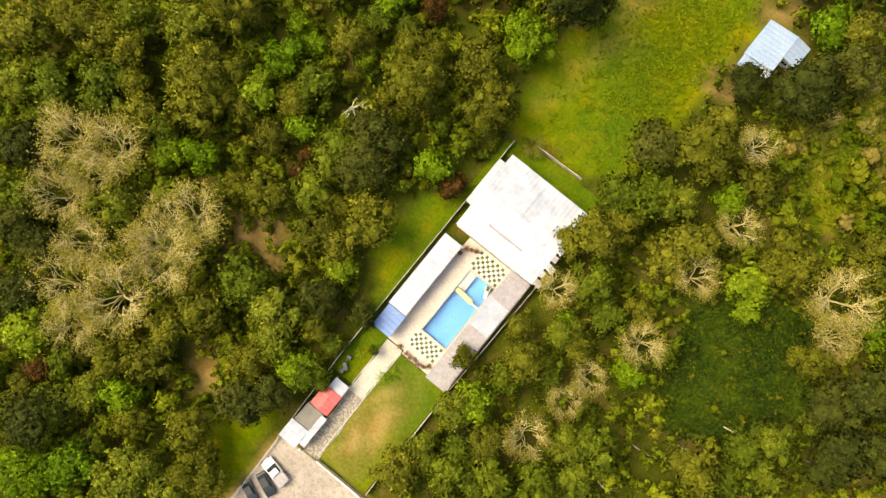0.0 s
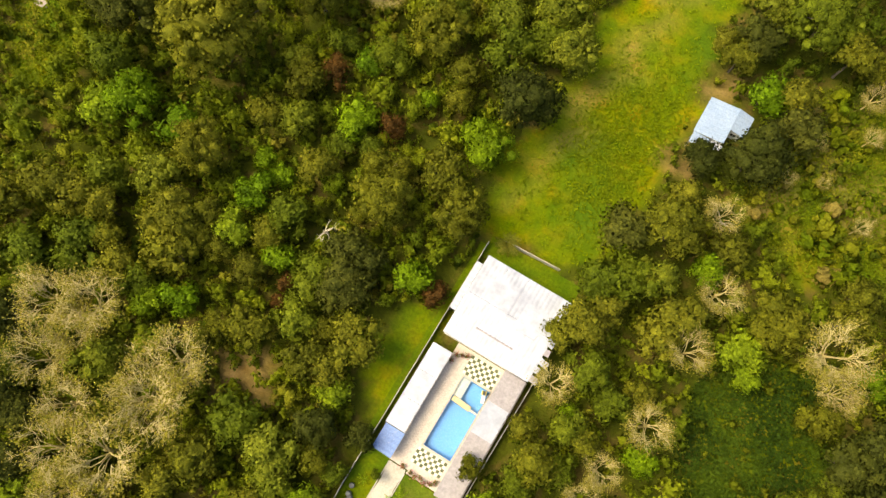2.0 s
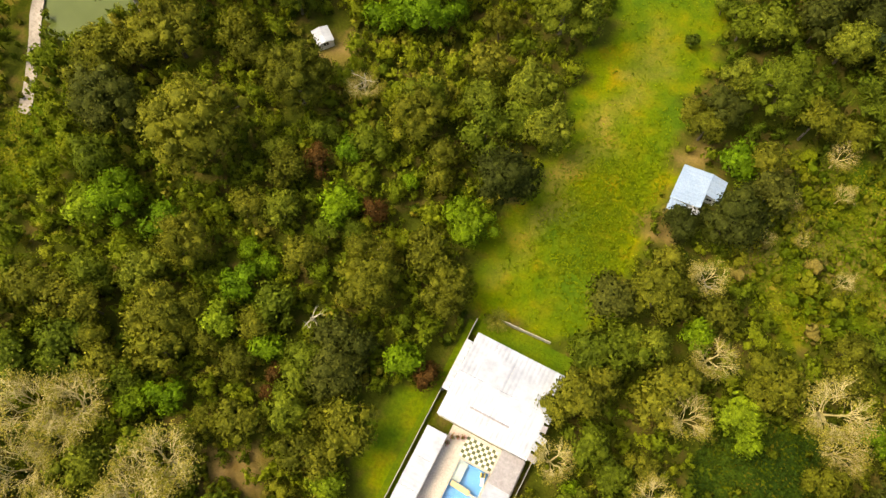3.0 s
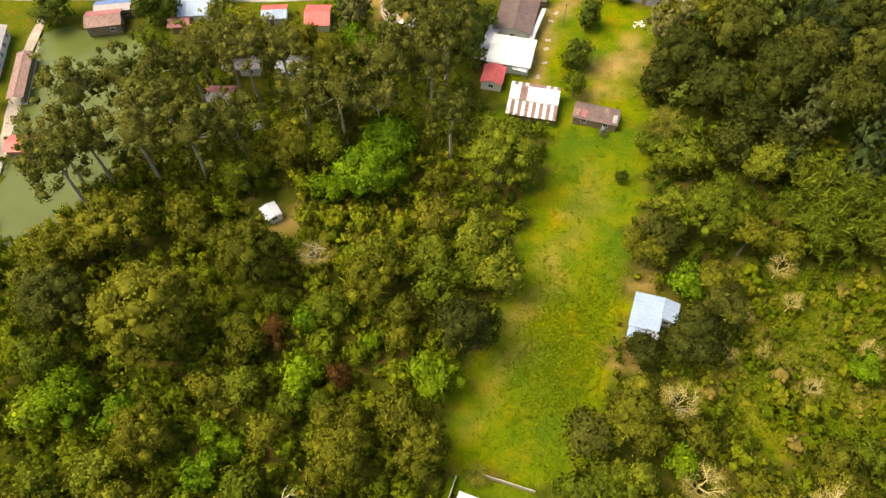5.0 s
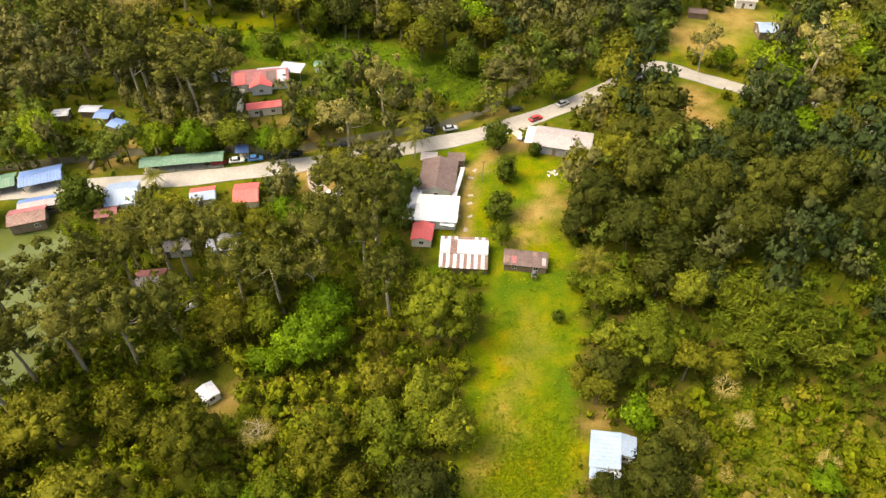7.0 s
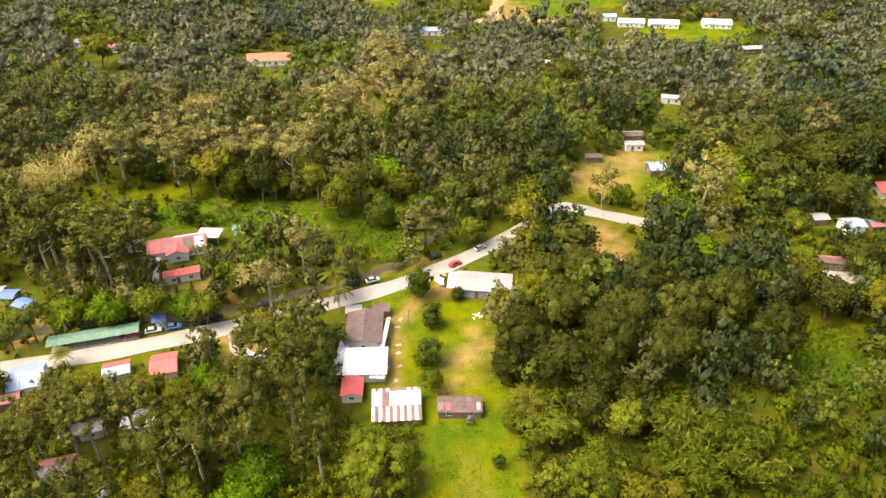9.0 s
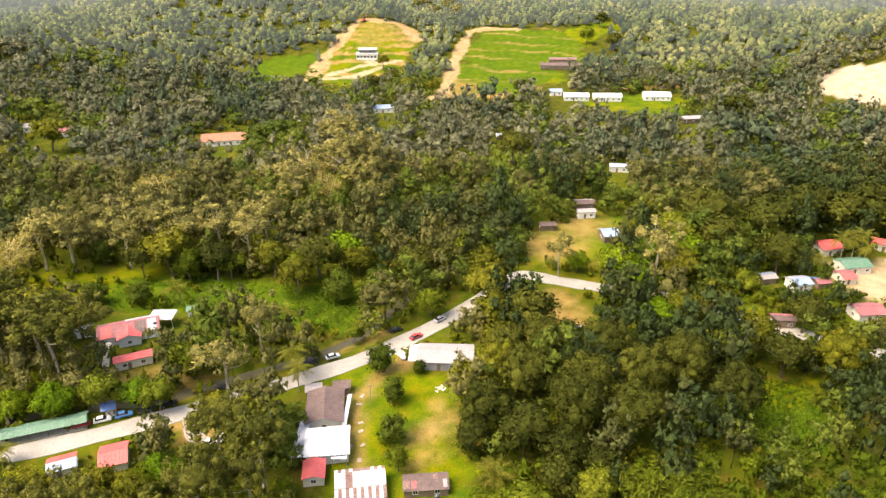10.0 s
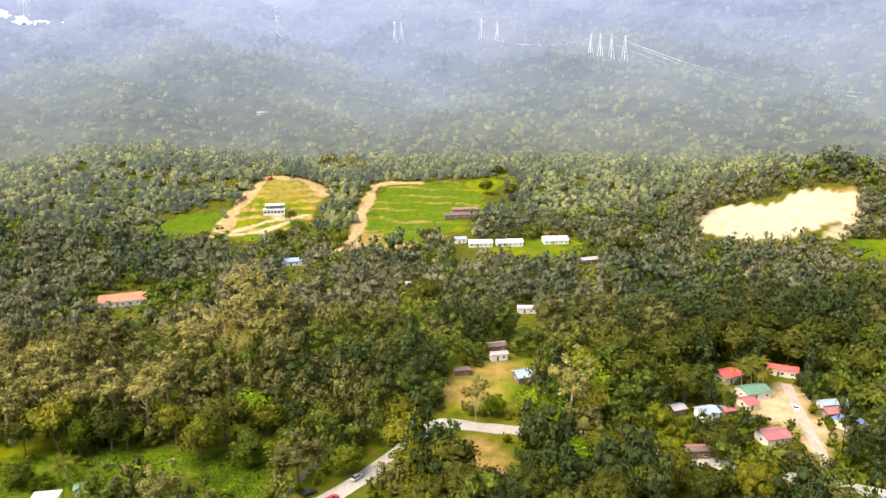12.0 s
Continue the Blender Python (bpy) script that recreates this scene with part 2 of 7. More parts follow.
def ground_material():
    m, t, p, make, link = nodes_of("forest_ground")
    at = make("NewGeometry").outputs["Position"]
    big, mid, fine = (setup_noise(make, link, at, s, 5) for s in (0.035, 0.22, 1.9))
    litter = ramp(make, link, mid, [(0.3, (0.034, 0.046, 0.005)), (0.50, (0.060, 0.070, 0.007)), (0.64, (0.100, 0.074, 0.020)), (0.76, (0.080, 0.095, 0.008))])
    grass = ramp(make, link, mid, [(0.30, (0.076, 0.122, 0.003)), (0.5, (0.128, 0.150, 0.004)), (0.70, (0.212, 0.158, 0.007))])
    lush = ramp(make, link, mid, [(0.3, (0.042, 0.088, 0.005)), (0.7, (0.082, 0.128, 0.007))])
    dirt = ramp(make, link, mid, [(0.3, (0.22, 0.130, 0.034)), (0.7, (0.36, 0.245, 0.105))])
    a = make("Attribute")
    a.attribute_name = "zone"
    s = make("SeparateColor")
    link(a.outputs["Color"], s.inputs[0])
    grass = mixed(make, link, ramp(make, link, big, [(0.42, (0, 0, 0)), (0.60, (1, 1, 1))]), grass, lush)
    grass = mixed(make, link, a.outputs["Alpha"], grass, lush)
    c = mixed(make, link, s.outputs[0], litter, grass)
    c = mixed(make, link, s.outputs[1], c, dirt)
    sand = ramp(make, link, mid, [(0.3, (0.34, 0.25, 0.165)), (0.7, (0.50, 0.415, 0.31))])
    c = mixed(make, link, s.outputs[2], c, sand)
    c = mixed(make, link, 1.0, c, ramp(make, link, fine, [(0.25, (0.7, 0.7, 0.7)), (0.75, (1.25, 1.22, 1.15))]), "MULTIPLY")
    link(c, p.inputs["Base Color"])
    p.inputs["Roughness"].default_value = 0.95
    p.inputs["Specular IOR Level"].default_value = 0.04
    u = make("Bump")
    u.inputs["Strength"].default_value, u.inputs["Distance"].default_value = 0.5, 0.3
    link(fine, u.inputs["Height"])
    link(u.outputs[0], p.inputs["Normal"])
    return m


GROUND = ground_material()


def misty(name, dark, mean, light):
    """Woods far off in damp air, a dim backdrop: haze painted as fading colour and pale blue emission."""
    m, t, p, make, link = nodes_of(name)
    at = make("NewGeometry").outputs["Position"]
    big = setup_noise(make, link, at, 0.0045, 6, 0.65)
    mid = setup_noise(make, link, at, 0.03, 6, 0.7)
    fine = setup_noise(make, link, at, 0.5, 4, 0.75)
    each = ramp(make, link, make("NewGeometry").outputs["Random Per Island"], [(0.0, (0.78, 0.80, 0.78)), (0.7, (1.0, 1.0, 1.0)), (1.0, (1.26, 1.22, 1.16))])
    c = mixed(make, link, 1.0, ramp(make, link, mid, [(0.40, dark), (0.5, mean), (0.61, light)]), each, "MULTIPLY")
    c = mixed(make, link, 1.0, c, ramp(make, link, fine, [(0.36, (0.78, 0.79, 0.78)), (0.64, (1.22, 1.20, 1.18))]), "MULTIPLY")
    p.inputs["Roughness"].default_value = 1.0
    p.inputs["Specular IOR Level"].default_value = 0.0
    u = make("Bump")
    u.inputs["Strength"].default_value, u.inputs["Distance"].default_value = 0.7, 0.8
    link(fine, u.inputs["Height"])
    link(u.outputs[0], p.inputs["Normal"])
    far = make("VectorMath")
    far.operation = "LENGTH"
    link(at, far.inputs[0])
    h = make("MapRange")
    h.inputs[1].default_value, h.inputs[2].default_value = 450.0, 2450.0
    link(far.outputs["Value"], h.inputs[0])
    # painted haze: base colour fades with distance, emission below grows
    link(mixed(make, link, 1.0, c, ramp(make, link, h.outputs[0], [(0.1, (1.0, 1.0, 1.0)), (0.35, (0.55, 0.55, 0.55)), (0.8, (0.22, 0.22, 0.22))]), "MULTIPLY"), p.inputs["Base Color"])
    air = ramp(make, link, h.outputs[0], HAZE_GLOW)
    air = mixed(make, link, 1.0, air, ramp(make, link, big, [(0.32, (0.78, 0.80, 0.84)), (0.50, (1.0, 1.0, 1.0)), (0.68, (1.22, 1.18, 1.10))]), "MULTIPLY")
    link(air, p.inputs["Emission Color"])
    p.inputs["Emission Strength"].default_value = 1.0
    return m


# emission colours standing in for haze, from 450 m out to 2450 m
HAZE_GLOW = [(0.0, (0.010, 0.011, 0.013)), (0.12, (0.040, 0.044, 0.049)), (0.25, (0.084, 0.096, 0.114)), (0.40, (0.114, 0.138, 0.192)), (0.62, (0.150, 0.182, 0.290)), (1.0, (0.196, 0.232, 0.370))]
# ground darkened, slope crowns lightened: offsets sunlit floor against shaded crown sides
MOUNTAIN = misty("haze_glow_mountain_ground", (0.016, 0.022, 0.009), (0.026, 0.032, 0.013), (0.040, 0.042, 0.018))
SLOPE_LEAF = misty("haze_glow_slope_leaves", (0.034, 0.046, 0.018), (0.066, 0.080, 0.030), (0.120, 0.118, 0.048))
HILL_LEAF = misty("haze_glow_hill_leaves", (0.030, 0.046, 0.014), (0.078, 0.100, 0.027), (0.160, 0.162, 0.052))


# steel made near white: hazy light put into its base colour
PYLON_STEEL = surface("haze_paled_galvanised_steel", (0.66, 0.68, 0.72), (0.76, 0.78, 0.82), 0.05, 0.5, 0.7, bump=0)

# ---- lie of the land ----
def height(x, y):
    """Flat valley floor, a low terraced hill beyond it, then the mountain."""
    x, y = np.asarray(x, float), np.asarray(y, float)
    d = np.hypot(x, y)
    lift = np.interp(d, (0, 440, 480, 540, 620, 680, 740, 850, 950, 1150, 1500, 2000, 2500, 3300, 4600),
                     (0, 0, 1, 8, 22, 26, 22, 14, 20, 42, 110, 225, 350, 600, 900))
    lift = lift * np.clip((y + 0.5 * d) / (0.4 * d + 1), 0.0, 1.0)
    roll = np.clip((d - 760) / 700, 0, 1)
    lift = lift + roll * (14 * np.sin(x / 97 + 0.4) * np.cos(y / 133) + 22 * np.sin(x / 310 + y / 420 + 1.0) + 8 * np.sin(x / 41 + y / 67))
    lift = lift + 24 * np.exp(-((x + 215) / 110) ** 2 - ((y - 720) / 90) ** 2)   # wooded knoll
    lift = lift + 12 * np.exp(-((x + 62) / 45) ** 2 - ((y - 606) / 45) ** 2)     # terraced knoll
    lift = lift + 20 * np.exp(-((x - 365) / 70) ** 2 - ((y - 500) / 70) ** 2)    # cut bank
    lift = lift + 14 * np.exp(-((x + 300) / 80) ** 2 - ((y - 450) / 120) ** 2)
    return lift


def slope(x, y):
    """The mountainside: spurs and ravines, and a canopy uneven by a few metres."""
    x, y = np.asarray(x, float), np.asarray(y, float)
    d = np.hypot(x, y)
    spurs = 62 * np.abs(np.sin(x / 230 + 0.7 * np.sin(y / 280))) ** 0.8 * np.clip((d - 850) / 500, 0, 1)
    spurs = spurs + 16 * np.abs(np.sin(x / 71 + y / 160 + np.sin(y / 90))) * np.clip((d - 800) / 300, 0, 1)
    tops = 4.5 * np.sin(x * 0.23 + 2 * np.sin(y * 0.13)) * np.sin(y * 0.21 + 2 * np.sin(x * 0.11)) + 3.0 * np.sin(x * 0.41 + y * 0.37)
    return height(x, y) + 5.0 + spurs + tops - 40 * np.clip((790 - d) / 40, 0, 1)


def inside(x, y, corners):
    """Which of the places lie inside a polygon."""
    hit = np.zeros(np.shape(x), bool)
    for (ax, ay), (bx, by) in zip(corners, corners[1:] + corners[:1]):
        if ay != by:
            hit ^= ((ay > y) != (by > y)) & (x < (bx - ax) * (y - ay) / (by - ay) + ax)
    return hit


def near_line(x, y, points):
    """Distance to a line of points."""
    best = np.full(np.shape(x), 1e9)
    for (ax, ay), (bx, by) in zip(points, points[1:]):
        dx, dy = bx - ax, by - ay
        s = np.clip(((x - ax) * dx + (y - ay) * dy) / (dx * dx + dy * dy), 0, 1)
        best = np.minimum(best, np.hypot(x - ax - s * dx, y - ay - s * dy))
    return best

# ---- building helpers ----
def part(name, bm, material, parent=None, label=""):
    """One mesh object out of a bmesh, under a thing or a part."""
    me = bpy.data.meshes.new(name)
    bm.to_mesh(me)
    bm.free()
    me.materials.append(material)
    ob = new(name, me)
    ob.parent = parent
    return tagged(ob, label)


def box(bm, x0, x1, y0, y1, z0, z1, turn=None, bevel=0.0):
    made = bmesh.ops.create_cube(bm, size=1)["verts"]
    m = Matrix.Translation(((x0 + x1) / 2, (y0 + y1) / 2, (z0 + z1) / 2)) @ Matrix.Diagonal((x1 - x0, y1 - y0, z1 - z0, 1))
    bmesh.ops.transform(bm, matrix=(turn or Matrix()) @ m, verts=made)
    if bevel:
        edges = list({e for v in made for e in v.link_edges})
        bmesh.ops.bevel(bm, geom=edges, offset=bevel, segments=1, affect="EDGES")
    return bm


def block(*args, **keys):
    return box(bmesh.new(), *args, **keys)


def tube(bm, points, radii, sides=6):
    """A tapered tube through points."""
    rings = []
    for i, p in enumerate(points):
        a, b = Vector(points[max(i - 1, 0)]), Vector(points[min(i + 1, len(points) - 1)])
        q = (b - a).to_track_quat("Z", "Y")
        rings.append([bm.verts.new(Vector(p) + q @ Vector((math.cos(k * math.tau / sides), math.sin(k * math.tau / sides), 0)) * radii[i]) for k in range(sides)])
    for a, b in zip(rings, rings[1:]):
        for k in range(sides):
            bm.faces.new((a[k], a[(k + 1) % sides], b[(k + 1) % sides], b[k]))
    bm.faces.new(rings[-1])
    bm.faces.new(rings[0][::-1])
    return bm


def thing(name, m, label, category, group="", kind=""):
    ob = new(name)
    ob.matrix_basis = m
    ob.empty_display_size = 0.5
    return tagged(ob, label, category, group, kind)


def mesh_from(name, verts, faces, material, smooth=False, tint=None, normals=None):
    me = bpy.data.meshes.new(name)
    verts, faces = np.asarray(verts, np.float32), np.asarray(faces, np.int32)
    n, k = faces.shape
    me.vertices.add(len(verts))
    me.vertices.foreach_set("co", verts.ravel())
    me.loops.add(n * k)
    me.loops.foreach_set("vertex_index", faces.ravel())
    me.polygons.add(n)
    me.polygons.foreach_set("loop_start", np.arange(0, n * k, k, dtype=np.int32))
    if smooth:
        me.polygons.foreach_set("use_smooth", np.ones(n, bool))
    if tint is not None:
        me.attributes.new("tint", "FLOAT", "POINT").data.foreach_set("value", np.asarray(tint, np.float32))
    me.update(calc_edges=True)
    if normals is not None:
        me.polygons.foreach_set("use_smooth", np.ones(n, bool))
        me.normals_split_custom_set_from_vertices(np.asarray(normals, np.float32))
    me.materials.append(material)
    return me


# ---- open ground, roads and water in plan ----
LANE = [(-9, 29), (-13.5, 38), (-13, 48), (-10, 57), (-11, 70), (-12.5, 82), (-11, 92), (-13, 106), (-26, 106), (-26, 148), (-38, 154),
        (-14, 167), (-9, 154), (4, 152), (1, 136), (3, 124), (8, 113), (10, 97), (9, 85), (11.5, 70), (10.5, 52), (12, 42), (6, 30)]
POND_EDGE = [(-139, 97), (-126, 102), (-113, 100), (-108, 93), (-99, 82), (-98, 70), (-99, 56), (-102, 44), (-108, 41), (-114, 47.5), (-118, 54), (-123, 65), (-127, 71.5), (-131, 79.5), (-136, 90)]
ROAD = [(-260, 62), (-190, 94), (-150, 108), (-113, 121), (-88, 130), (-62.5, 141.5), (-39, 153.5), (-20, 165), (5, 187.5), (20, 206), (28, 212), (38, 208), (52, 203), (72, 197),
        (100, 178), (120, 166), (136, 157), (165, 142), (230, 120)]
VILLAGE_ROAD = [(134, 160), (141, 174), (150, 196), (161, 222)]
MEADOW_WEST = [(-146, 196), (-145, 214), (-106, 218), (-76, 210), (-74, 192), (-112, 188)]
MEADOW_NORTH = [(-56, 206), (-24, 206), (-30, 186), (-36, 176), (-46, 184)]
HUT_YARD = [(30, 219), (31, 238), (40, 252), (75, 261), (74, 240), (58, 228), (46, 222)]
WILD_EAST = [(25, 56), (26, 72), (30, 84), (56, 92), (66, 80), (60, 60), (40, 50)]
VINE_EAST = [(33, 24), (36, 34), (50, 36), (58, 24), (50, 12), (40, 6), (36, 14)]
LAWN_WEST = [(-8, -9), (-8, 16), (-13, 12), (-17, 9), (-15, 2), (-12.5, -6)]
LAWN_SOUTH = [(-8, -33), (-7, -46), (-14, -47), (-16, -40), (-13, -30)]
PARK = [(-7, -33.5), (10.5, -33), (11, -60), (-7, -60)]
VAN_LOT = [(-70, 138), (-61, 125), (-53, 126), (-54, 134), (-63, 135), (-66, 141)]
CLEARING_EAST = [(72, 138), (80, 152), (98, 150), (94, 136), (90, 125), (76, 124)]
TERRACE_WEST = [(-98, 506), (-89, 555), (-70, 602), (-33, 603), (-21, 581), (-32, 521), (-80, 490)]
TERRACE_EAST = [(30, 609), (93, 620), (116, 567), (60, 470), (-14, 462)]
HILL_MEADOW = [(-152, 501), (-140, 544), (-97, 558), (-101, 508)]
CUT_BANK = [(233, 446), (272, 482), (300, 477), (326, 469), (371, 461), (367, 447), (346, 432), (318, 423), (299, 424), (272, 427), (245, 433)]
HILL_GREEN = [(103, 612), (149, 630), (140, 600), (119, 566), (100, 585)]
FAR_MEADOW = [(304, 396), (350, 394), (330, 362), (300, 380)]
WHITE_YARD = [(76, 462), (160, 462), (150, 420), (95, 425)]
HILL_TRACK = [(-13, 459), (-2, 466), (9, 543), (23, 609), (37, 618), (62, 614)]
WEST_SLOPE = [(-290, 380), (-240, 380), (-235, 460), (-290, 470)]
MEADOW_MID = [(-112, 212), (-88, 213), (-60, 208), (-36, 201), (-24, 190), (-30, 176), (-48, 181), (-64, 186), (-74, 190), (-112, 188)]
OPEN = [LANE, MEADOW_MID, POND_EDGE, MEADOW_WEST, MEADOW_NORTH, HUT_YARD, WILD_EAST, VINE_EAST, LAWN_WEST, LAWN_SOUTH, PARK, VAN_LOT, CLEARING_EAST,
        TERRACE_WEST, TERRACE_EAST, HILL_MEADOW, CUT_BANK, FAR_MEADOW, WHITE_YARD, HILL_GREEN,
        [(-9, -60), (11, -60), (11.5, 31), (-9, 31)], [(12, 61), (21.5, 61), (21.5, 73), (12, 73)], [(138, 196), (152, 196), (158, 226), (140, 222)],
        [(-108, 163), (-78, 170), (-82, 190), (-108, 182)], [(-8, 152), (10, 152), (10, 168), (-8, 168)],
        [(-65, 60), (-55, 60), (-55, 70), (-65, 70)], [(-136, 384), (-104, 384), (-104, 346), (-136, 346)], [(28, 176), (46, 176), (46, 206), (28, 206)]]

DIKE = [(-102, 24), (-108, 34), (-115.5, 44.5), (-121, 55), (-126, 65), (-130.5, 73), (-135, 81), (-139.5, 91), (-143, 101)]
WEEDS_WEST = [(-107, 23), (-98, 28), (-91, 22), (-88, 15), (-96, 9)]
VIEWS = [HILL_GREEN, TERRACE_WEST, TERRACE_EAST, HILL_MEADOW, CUT_BANK, WHITE_YARD, HUT_YARD, MEADOW_MID, FAR_MEADOW]  # open ground that no crown in front hides

# ---- the ground, one sheet ----
def spaced(stops):
    out = []
    for a, b, step in stops:
        out.extend(np.arange(a, b, step))
    return np.array(out)


gx = spaced([(-4200, -1000, 160), (-1000, -400, 30), (-400, -150, 8), (-150, 150, 2.4), (150, 390, 4), (390, 1000, 30), (1000, 4201, 160)])
gy = spaced([(-3000, -400, 200), (-400, -70, 20), (-70, 240, 2.4), (240, 440, 5), (440, 640, 3), (640, 1100, 14), (1100, 4601, 70)])
X, Y = np.meshgrid(gx, gy)
Z = height(X, Y)
ruffle = 0.12 * np.sin(X * 0.9 + 1.3 * np.sin(Y * 0.31)) * np.cos(Y * 0.8)
Z = Z + ruffle * (np.hypot(X, Y) < 400)
jx, jy = 1.6 * np.sin(Y * 0.45 + 1.1 * np.sin(X * 0.3)) + 0.8 * np.sin(Y * 1.7), 1.6 * np.sin(X * 0.5 + np.sin(Y * 0.37)) + 0.8 * np.sin(X * 1.9)
wide = np.clip((np.hypot(X, Y) - 380) / 60, 0, 1)
jx, jy = jx + wide * (5 * np.sin(Y / 9 + np.sin(X / 14)) + 3 * np.sin(X / 5)), jy + wide * (5 * np.sin(X / 11 + np.sin(Y / 13)) + 3 * np.sin(Y / 6))
in_pond = inside(X, Y, POND_EDGE)
Z = np.where(in_pond, -1.6, Z)
Z = np.where((X > -9) & (X < 11) & (Y > -60) & (Y < 31), -0.06, Z)
Z = np.where((X > -1.6) & (X < 7.5) & (Y > -8) & (Y < 9), -2.2, Z)
stream_line = [(-190, 108), (-150, 122), (-112, 138), (-92, 143), (-74.5, 146), (-65, 151.5), (-37, 166), (-24, 178), (-14, 196), (-2, 216), (20, 236)]
bed = near_line(X, Y, stream_line)
Z = np.where(bed < 7, Z - 1.6 * np.clip(1 - bed / 7, 0, 1) ** 0.7, Z)
grass = np.zeros_like(X)
for area in (LANE, MEADOW_WEST, MEADOW_MID, MEADOW_NORTH, LAWN_WEST, LAWN_SOUTH, CLEARING_EAST, TERRACE_EAST, TERRACE_WEST, HILL_MEADOW, FAR_MEADOW, WHITE_YARD, WEST_SLOPE, HUT_YARD, HILL_GREEN, WEEDS_WEST):
    grass = np.maximum(grass, inside(X + jx, Y + jy, area))
for area, amount in ((WILD_EAST, 0.8), (VINE_EAST, 0.5)):
    grass = np.maximum(grass, amount * inside(X + jx, Y + jy, area))
road_side = near_line(X, Y, ROAD)
grass = np.maximum(grass, 0.45 * (road_side < 6 + jx))
grass = np.maximum(grass, np.interp(np.hypot(X, Y), (120, 130, 400, 450), (0, 0.3, 0.3, 0.08)))
dirt = np.zeros_like(X)
for area in (PARK, VAN_LOT):
    dirt = np.maximum(dirt, 0.8 * inside(X + 0.5 * jx, Y + 0.5 * jy, area))
blot = lambda x, y, r, k: (0.55 if abs(x) < 10 and 30 < y < 100 else 1.0) * k * np.clip(1.4 - np.hypot(X - x + jx, Y - y + jy) / r, 0, 1)
for x, y, r, k in ((-4, 131, 5, 0.8), (-6, 122, 4, 0.5), (0, 139, 4, 0.7), (40, 235, 13, 0.8), (55, 252, 12, 0.7), (-5, 52, 3, 0.5), (-5, 62, 3, 0.6), (-3, 72, 3, 0.6), (-2, 84, 3, 0.5),
                   (0, 90, 3, 0.4), (-6, 45, 2.5, 0.4), (-7, 57, 2.5, 0.45), (-4, 67, 2.5, 0.5), (-3, 78, 2.5, 0.55), (-2, 96, 3, 0.3), (-9, 38, 2.5, 0.3), (16, 76, 3, 0.6), (14, 59, 3, 0.4), (32, 60, 4, 0.5), (45, 66, 5, 0.5), (38, 72, 4, 0.5), (50, 76, 5, 0.45), (34, 80, 4, 0.4), (54, 66, 4, 0.5), (29, 66, 3, 0.5), (38, 184, 7, 0.9), (38, 196, 5, 0.8), (-22.5, 128, 3.5, 0.8), (-23.5, 140, 3, 0.8),
                   (-22, 146, 3, 0.6), (-12, 161, 4, 0.9), (-8, 165, 4, 0.9), (12, 178, 5, 0.5), (-20, 175, 4, 0.6), (-30, 170, 4, 0.5), (-85, 152, 8, 0.6), (-120, 133, 8, 0.7), (-70, 152, 6, 0.5),
                   (146, 210, 10, 0.9), (150, 190, 9, 0.8), (140, 178, 7, 0.7), (152, 203, 8, 0.9), (144, 200, 9, 1.0), (139, 186, 6, 0.9), (158, 214, 6, 0.9), (-30.1, -11.8, 4.5, 0.9), (-23.5, -31.8, 4.0, 0.9), (-50, 55, 4, 0.3), (-58, 64, 5, 0.4)):
    dirt = np.maximum(dirt, blot(x, y, r, k))
dirt = np.maximum(dirt, 0.75 * np.clip(1.6 - near_line(X + 0.4 * jx, Y, [(-16, 157), (-21, 150), (-23, 140), (-22, 130), (-20, 119)]) / 1.6, 0, 1))
sand = np.zeros_like(X)
sand = np.maximum(sand, inside(X + jx, Y + jy, CUT_BANK))
for x, y, r in ((146, 210, 12), (150, 190, 9), (144, 200, 9), (141, 180, 6), (156, 212, 8)):
    sand = np.maximum(sand, 0.75 * np.clip(1.4 - np.hypot(X - x + jx, Y - y + jy) / r, 0, 1))
track = near_line(X, Y, HILL_TRACK) < 4.5 + 0.25 * jx
dirt = np.maximum(dirt, track)
sand = np.maximum(sand, 0.35 * track)
terrace_lines = (np.sin(height(X, Y) * 1.7 + 0.14 * jx + 0.03 * X) > 0.6) & (inside(X, Y, TERRACE_WEST))
dirt = np.maximum(dirt, (0.75 + 0.25 * np.sin(X / 7)) * terrace_lines)
dirt = np.maximum(dirt, inside(X, Y, TERRACE_WEST) * np.clip((Y - 580) / 30 + 0.16 * jx, 0, 0.35))
dirt = np.maximum(dirt, (0.4 + 0.3 * np.sin(X / 9 + Y / 13)) * ((np.sin(height(X, Y) * 1.9 + 0.15 * jx + 0.05 * X) > 0.84) & inside(X, Y, TERRACE_EAST)))
dirt = np.maximum(dirt, 0.8 * np.clip(1.5 - np.hypot((X - 8 + jx) / 8, (Y - 492 + jy) / 18), 0, 1))
rim = near_line(X, Y, [(-98, 500), (-91, 552), (-70, 602), (-36, 604), (-22, 584)])
dirt = np.maximum(dirt, rim < 5 + 0.3 * jx)
sand = np.maximum(sand, 0.3 * (rim < 5 + 0.3 * jx))
dirt = np.maximum(dirt, 0.6 * (near_line(X, Y, [(118, 476), (176, 478), (230, 470)]) < 3))
sand = np.maximum(sand, 0.7 * (near_line(X, Y, [(316, 408), (336, 418), (356, 428), (368, 446)]) < 4 + 0.4 * jx))
for line in ([(-84, 512), (-62, 532), (-50, 536)], [(-88, 504), (-66, 508), (-48, 528)], [(-60, 541), (-44, 538), (-34, 542)]):
    sand = np.maximum(sand, 0.75 * (near_line(X, Y, line) < 2.6 + 0.15 * jx))
dirt = np.maximum(dirt, 0.5 * inside(X, Y, TERRACE_WEST) * (Y > 566 + jx) * (np.sin(height(X, Y) * 2.2) > 0.2))
